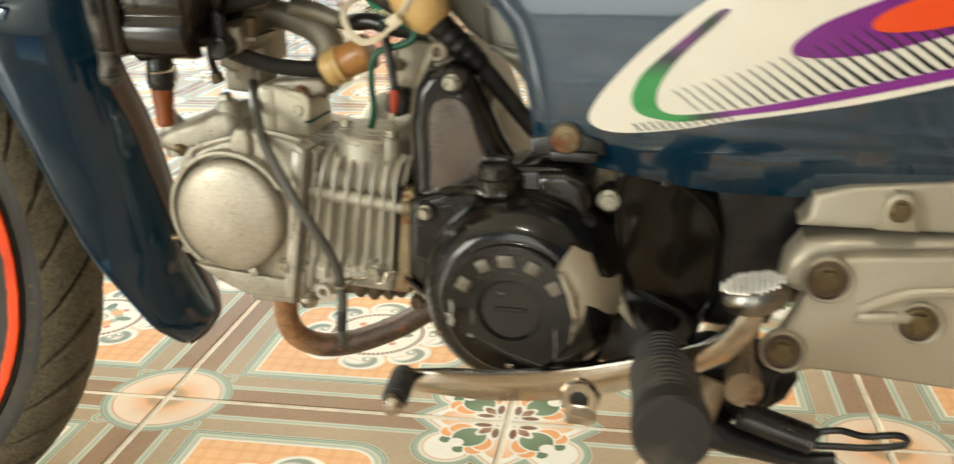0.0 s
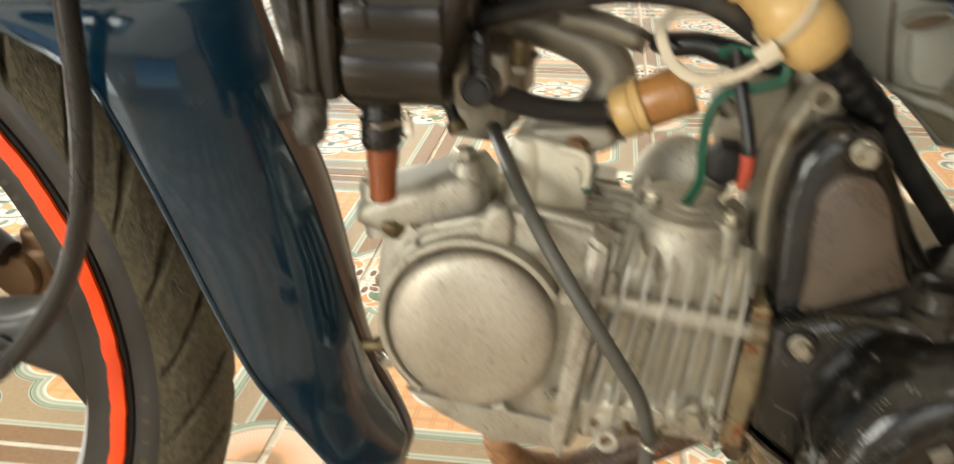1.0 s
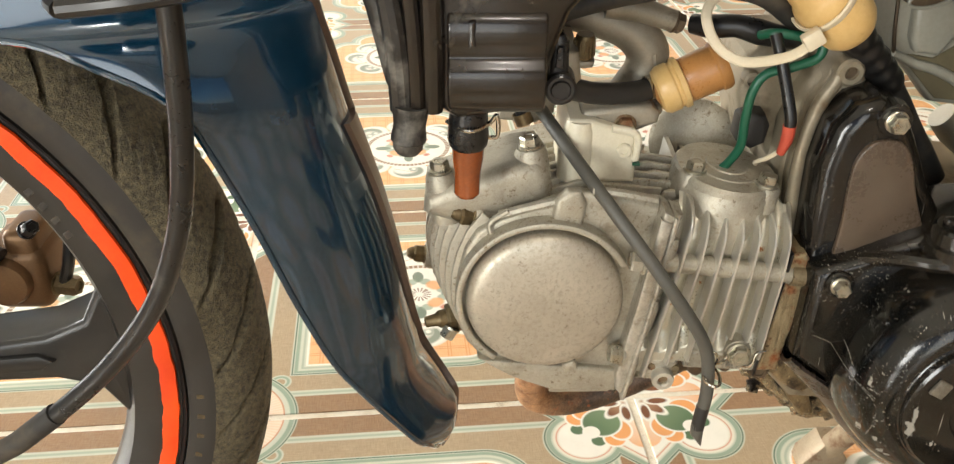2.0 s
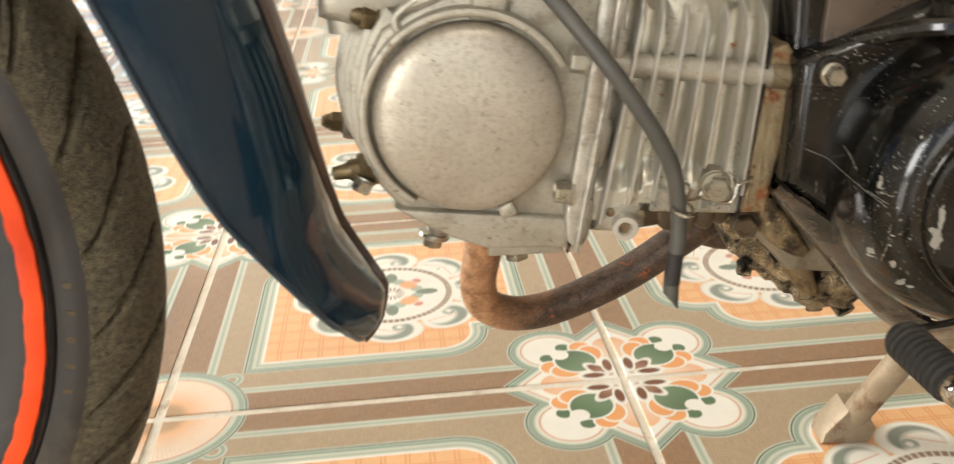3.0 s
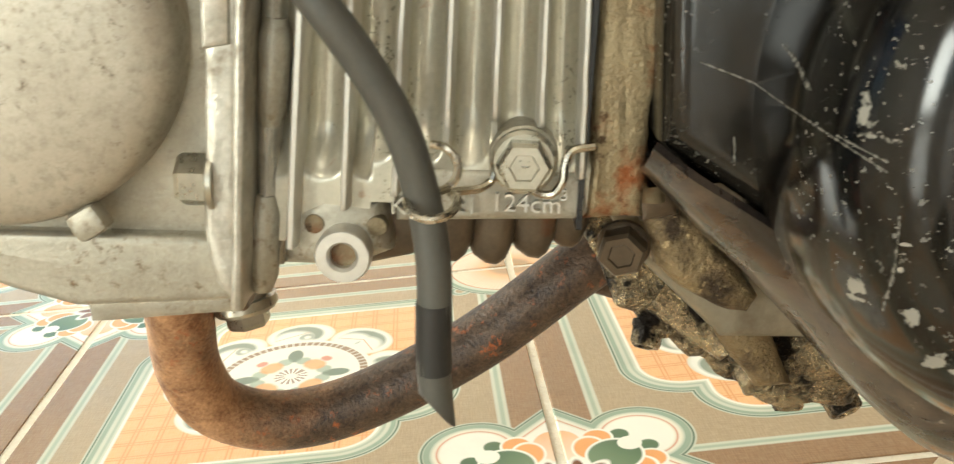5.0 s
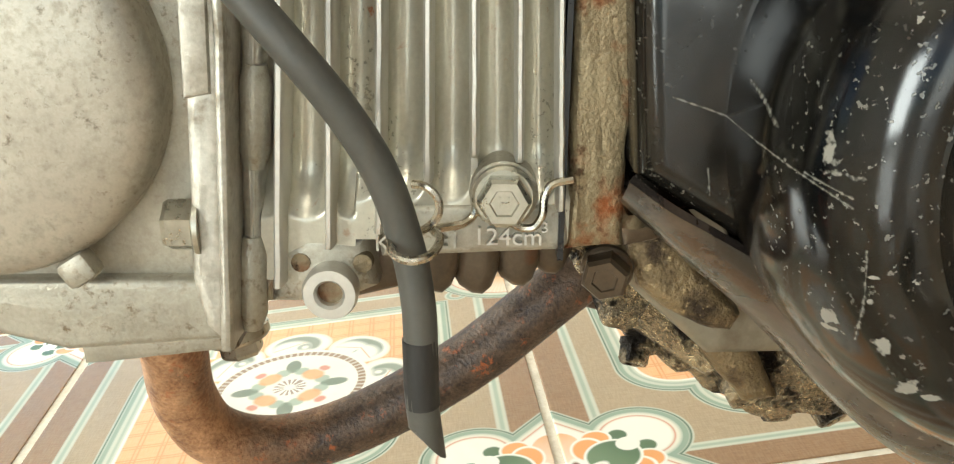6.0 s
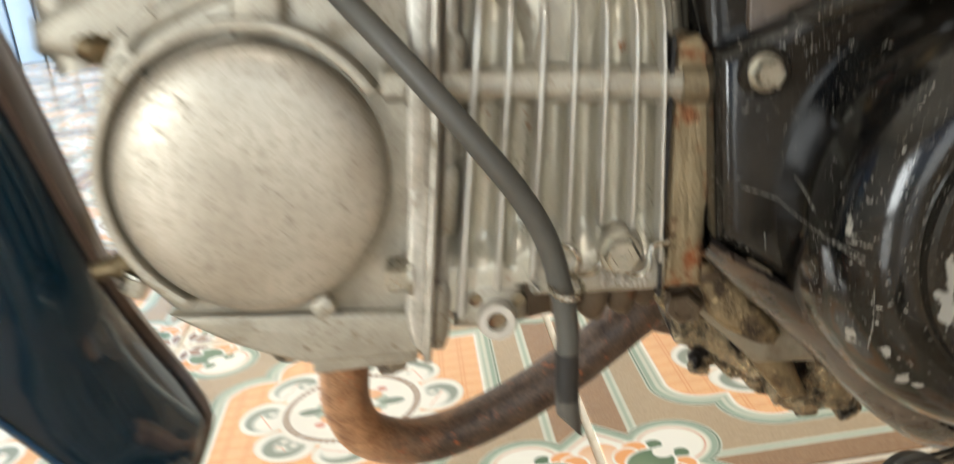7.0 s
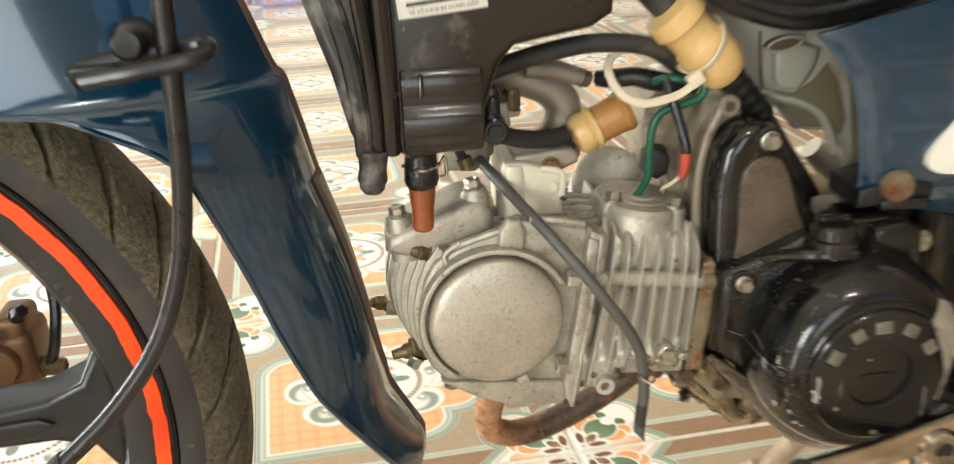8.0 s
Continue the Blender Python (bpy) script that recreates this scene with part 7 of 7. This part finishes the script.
    part("silver_sleeve", tube([(0.1480, 0.050, 0.4020), (0.1580, 0.050, 0.3930), (0.1720, 0.050, 0.3820), (0.190, 0.052, 0.368)], [0.0085, 0.0105, 0.0105, 0.0105], 20, 4), ALLOY_BRIGHT, bike, "bright metal sleeve behind the engine cover")


make_bodywork()
part("inner_mudguard", prism([(0.215, 0.43), (0.400, 0.42), (0.400, 0.362), (0.330, 0.360), (0.305, 0.350), (0.300, 0.325), (0.286, 0.300), (0.278, 0.277), (0.245, 0.272), (0.225, 0.275)], -0.0165, 0.050, 0.005, 3), BLACK_PLASTIC, bike, "dark inner mudguard behind the engine")


# ---- pedals, stand and swing arm ----
def make_foot_controls():
    before = set(bike.children_recursive)
    bar = [(0.0640, 0.2870), (0.0900, 0.2905), (0.1171, 0.2920), (0.1480, 0.2965), (0.1748, 0.3026), (0.1970, 0.3093), (0.2200, 0.3175), (0.2378, 0.3248), (0.2500, 0.3330), (0.2560, 0.3440), (0.2570, 0.3520), (0.2690, 0.3520), (0.2690, 0.3410), (0.2640, 0.3290), (0.2520, 0.3145), (0.2386, 0.3065), (0.2200, 0.2980), (0.1975, 0.2900), (0.1750, 0.2830), (0.1536, 0.2775), (0.1129, 0.2725), (0.0640, 0.2740)]
    lever = part("gear_lever", prism(bar, -0.153, -0.147, 0.0015, 2), CHROME, bike, "worn chrome heel and toe gear lever")
    part("lever_boss", lathe([(0.0055, -0.008), (0.0105, -0.008), (0.0115, -0.006), (0.0115, 0.012), (0.0055, 0.012)], (0.1710, -0.150, 0.2835), (0, 1, 0), 32, True), CHROME, lever)
    part("clamp_tail", block((0.1710, -0.150, 0.2735), (0.017, 0.016, 0.014), 0.002), CHROME, lever)
    part("gear_shaft", lathe([(0, -0.158), (0.0052, -0.157), (0.0055, -0.05), (0, -0.05)], (0.1710, 0, 0.2835), (0, 1, 0), 20), BLACK_PLASTIC, lever)
    a, b = Vector((0.0605, -0.150, 0.2835)), Vector((0.0660, -0.190, 0.2835))
    way = (b - a).normalized()
    prof = [(0.0066, 0.0)]
    for k in range(9):
        h = 0.002 + k * 0.0034
        prof += [(0.0076, h), (0.0078, h + 0.0014), (0.0066, h + 0.0019), (0.0066, h + 0.0032)]
    prof += [(0.0068, 0.0335), (0.0, 0.0338)]
    part("toe_rubber", lathe(prof, a, way, 28), RUBBER, lever, "ribbed black rubber toe pad")
    part("toe_cap", lathe([(0.0060, 0.0330), (0.0064, 0.0342), (0.0062, 0.0385), (0.0052, 0.0415), (0.0032, 0.0432), (0, 0.0436)], a, way, 28), CHROME, lever, "chrome end cap")
    pad = lathe([(0.0, -0.0095), (0.010, -0.0090), (0.0165, -0.0055), (0.0185, -0.001), (0.0180, 0.003), (0.0160, 0.0055), (0, 0.006)], (0.2628, -0.158, 0.3575), (-0.22, -0.04, 1), 40, squash=(1.0, 0.80))
    heel = part("heel_pad", pad, KNURL_STEEL, lever, "chrome heel pad with a knurled top")
    knurl = []
    for i in range(11):
        for k in range(10):
            x, y = -0.0150 + i * 0.0030, -0.0130 + k * 0.0030 + (i % 2) * 0.0015
            if (x / 0.0165) ** 2 + (y / 0.0140) ** 2 < 0.95:
                knurl.append(lathe([(0.0014, -0.0006), (0.0, 0.0024)], (0.2628 + x - 0.0013, -0.158 + y * 0.92, 0.3642 + 0.22 * x + 0.04 * y), (-0.22, -0.04, 1), 5))
    tagged(part("knurling", joined(*knurl), KNURL_STEEL, heel), kind="stuff")
    part("knurl_bed", lathe([(0, 0.0070), (0.0150, 0.0066), (0.0158, 0.0050), (0, 0.0050)], (0.2628, -0.158, 0.3575), (-0.22, -0.04, 1), 36, squash=(1.0, 0.80)), DARK_ALLOY, heel, "dark bed between the knurls")
    part("footrest_mount", prism([(0.190, 0.268), (0.215, 0.282), (0.240, 0.292), (0.285, 0.288), (0.280, 0.262), (0.262, 0.250), (0.246, 0.224), (0.236, 0.205), (0.212, 0.205), (0.208, 0.240)], -0.102, -0.060, 0.006, 3), BLACK_PLASTIC, bike, "black footrest mount behind the gear lever")
    # footrest
    p, q = Vector((0.2140, -0.125, 0.2990)), Vector((0.2270, -0.235, 0.3130))
    way = (q - p).normalized()
    prof = [(0.010, 0.0), (0.0165, 0.002)]
    for k in range(13):
        h = 0.004 + k * 0.0066
        prof += [(0.0184, h), (0.0186, h + 0.0034), (0.0172, h + 0.0042), (0.0172, h + 0.0058)]
    prof += [(0.0196, 0.0920), (0.0200, 0.0960), (0.0198, 0.1080), (0.0180, 0.1105), (0, 0.1108)]
    peg = part("footrest", lathe(prof, p, way, 40), RUBBER, bike, "ribbed black rubber footrest")
    part("footrest_bar", tube([(0.212, 0.10, 0.262), (0.212, -0.04, 0.266), (0.2120, -0.10, 0.282), (0.2140, -0.130, 0.2995)], 0.0085, 16, 5), BLACK_PLASTIC, peg)
    # swing arm bracket
    plate = [(0.2940, 0.3585), (0.3010, 0.3660), (0.3124, 0.3694), (0.3616, 0.3739), (0.46, 0.382), (0.46, 0.285), (0.3717, 0.2960), (0.3300, 0.2990), (0.2985, 0.3000), (0.2840, 0.2950), (0.2735, 0.2985), (0.2700, 0.3080), (0.2780, 0.3170), (0.2870, 0.3350)]
    bracket = part("footrest_bracket", prism(plate, -0.124, -0.108, 0.003, 3), SILVER_PAINT, bike, "silver-lacquered bracket with sunken bolts")
    part("bracket_web", prism([(0.3200, 0.3390), (0.3520, 0.3420), (0.3560, 0.3350), (0.3180, 0.3320)], -0.1275, -0.120, 0.003, 3), SILVER_PAINT, bracket)
    part("bracket_rib", tube([(0.320, -0.124, 0.3400), (0.340, -0.125, 0.3500), (0.360, -0.125, 0.3540), (0.44, -0.125, 0.362)], 0.0035, 10), SILVER_PAINT, bracket)
    for x, z, r in ((0.3020, 0.3567, 0.0118), (0.2821, 0.3112, 0.0112), (0.3510, 0.3356, 0.0108)):
        ring = part("bolt_recess", lathe([(r * 1.16, 0.002), (r * 1.14, -0.0022), (r * 1.06, -0.0034), (r * 0.98, -0.0030), (r * 0.93, -0.0006), (0, -0.0006)], (x, -0.1245, z), (0, 1, 0), 44), SILVER_PAINT, bracket)
        part("recess_floor", lathe([(0, -0.0003), (r * 0.90, -0.0003), (r * 0.94, -0.0016), (r * 0.94, 0.002), (0, 0.002)], (x, -0.1250, z), (0, 1, 0), 40), EDGE_BROWN, ring)
        part("bracket_bolt", hex_bolt((x, -0.1252, z), (0, -1, 0), 0.0110, 0.0050, 0.0082, 0.0018), BRASS, ring)
    part("swing_arm", joined(prism([(0.279, 0.3400), (0.281, 0.3560), (0.290, 0.3690), (0.310, 0.3725), (0.62, 0.392), (0.62, 0.345), (0.30, 0.332)], -0.100, -0.066, 0.009, 4)), SILVER_PAINT, bike, "grey-silver swing arm")
    tail = part("tail_bracket", prism([(0.2865, 0.3660), (0.292, 0.3720), (0.294, 0.3860), (0.315, 0.392), (0.50, 0.412), (0.50, 0.368)], -0.064, -0.030, 0.003, 3), SILVER_PAINT, bike, "silver-lacquered bracket under the side cover")
    part("tail_tab", prism([(0.3300, 0.3690), (0.3330, 0.3880), (0.3380, 0.3925), (0.3460, 0.3925), (0.3500, 0.3880), (0.3530, 0.3690)], -0.074, -0.060, 0.003, 3), SILVER_PAINT, tail)
    part("tail_bolt", hex_bolt((0.3405, -0.0745, 0.3825), (0, -1, 0), 0.0095, 0.004, 0.0068), BRASS, tail)
    # the levers at their true size and reach
    def reach(ob):
        for v in ob.data.vertices:
            f = 0.065 * min(1.0, max(0.0, (v.co.x - 0.075) / 0.085))
            v.co += (v.co - Vector((0.277, -0.648, 0.561))) * f

    for ob in set(bike.children_recursive) - before:
        if not ob.name.startswith("tail"):
            reach(ob)
    # centre stand with its springs
    stand = part("centre_stand", joined(
        tube([(0.244, -0.075, 0.262), (0.2250, -0.10, 0.20), (0.1950, -0.155, 0.085), (0.1860, -0.190, 0.010)], 0.0095, 16, 4),
        tube([(0.262, 0.075, 0.262), (0.2400, 0.10, 0.20), (0.2100, 0.150, 0.085), (0.1920, 0.184, 0.010)], 0.0105, 16, 4),
        tube([(0.262, -0.085, 0.262), (0.262, 0.085, 0.262)], 0.012, 16, 3)), STAND_STEEL, bike, "worn steel centre stand")
    for y in (-0.190, 0.184):
        part("stand_foot", prism([(0.168, 0.0), (0.206, 0.0), (0.210, 0.012), (0.200, 0.030), (0.186, 0.030), (0.170, 0.010)], y - 0.014, y + 0.014, 0.003, 2), STAND_STEEL, stand, "scuffed pale stand foot")
    part("stand_lug", prism([(0.256, 0.284), (0.292, 0.288), (0.296, 0.276), (0.290, 0.262), (0.276, 0.250), (0.262, 0.250), (0.255, 0.266)], -0.092, -0.078, 0.003, 3), BLACK_PLASTIC, stand)
    coil = []
    for k in range(181):
        a = k / 180 * 2 * math.pi * 15
        t = k / 180
        centre = Vector((0.2614, -0.118, 0.2640)).lerp(Vector((0.3044, -0.118, 0.2515)), t)
        coil.append(centre + Vector((0.0078 * math.cos(a) * 0.29, 0.0078 * math.sin(a), 0.0078 * math.cos(a) * 0.95)))
    part("stand_spring", tube(coil, 0.0014, 7, 1, bend=False), BLACK_PLASTIC, stand, "dark coil spring")
    part("spring_hook", tube([(0.3044, -0.118, 0.2515), (0.3090, -0.118, 0.2575), (0.3199, -0.118, 0.2599), (0.3329, -0.118, 0.2579), (0.3515, -0.118, 0.2609), (0.3553, -0.118, 0.2556), (0.3369, -0.118, 0.2506), (0.318, -0.118, 0.2490), (0.306, -0.118, 0.2480)], 0.0022, 8), BLACK_PLASTIC, stand)
    part("stand_tang", tube([(0.225, -0.105, 0.258), (0.250, -0.112, 0.2450), (0.275, -0.110, 0.2380), (0.300, -0.110, 0.2330), (0.320, -0.110, 0.2350)], [0.010, 0.010, 0.008, 0.006, 0.005], 14, 4), BLACK_PLASTIC, stand)
    for ob in stand.children:
        if not ob.name.startswith("stand_foot"):
            reach(ob)
    part("rear_wheel", lathe([(0.205, -0.03), (0.225, -0.045), (0.26, -0.048), (0.288, -0.025), (0.292, 0.0), (0.288, 0.025), (0.26, 0.048), (0.225, 0.045), (0.205, 0.03)], (0.70, 0.0, 0.293), (0, 1, 0), 72, True), TYRE_RUBBER, bike)


make_foot_controls()


# ---- floor tiles, one by one where the camera passes ----
def make_tiles():
    half, gap = TILE / 2, 0.0038
    bm = bmesh.new()
    bmesh.ops.create_cube(bm, size=1, matrix=Matrix.Translation((0, 0, -0.004)) @ Matrix.Diagonal((TILE - 2 * gap, TILE - 2 * gap, 0.008, 1)))
    bmesh.ops.bevel(bm, geom=[e for e in bm.edges if all(v.co.z > -0.001 for v in e.verts)], offset=0.0011, segments=2, affect="EDGES", profile=0.6)
    mesh = bpy.data.meshes.new("tile")
    bm.to_mesh(mesh)
    mesh.materials.append(CERAMIC)
    rest = bmesh.new()
    rnd = random.Random(11)
    for i in range(-10, 8):
        for j in range(-10, 12):
            x, y = TILE_X + (i + 0.5) * TILE, TILE_Y + (j + 0.5) * TILE
            if not (-4.15 < x - half and x + half < 2.95 and -3.15 < y - half and y + half < 5.7):
                continue
            place = Matrix.Translation((x + rnd.uniform(-0.0005, 0.0005), y + rnd.uniform(-0.0005, 0.0005), rnd.uniform(-0.0006, 0.0)))
            if -6 <= i <= 5 and -2 <= j <= 10:
                ob = new("tile", mesh)
                ob.parent = floor
                ob.matrix_local = place
            else:
                copy = bm.copy()
                moved(copy, place)
                temp = bpy.data.meshes.new("temp")
                copy.to_mesh(temp)
                copy.free()
                rest.from_mesh(temp)
                bpy.data.meshes.remove(temp)
    bm.free()
    tagged(part("outer_tiles", rest, CERAMIC, floor), kind="stuff")


make_tiles()
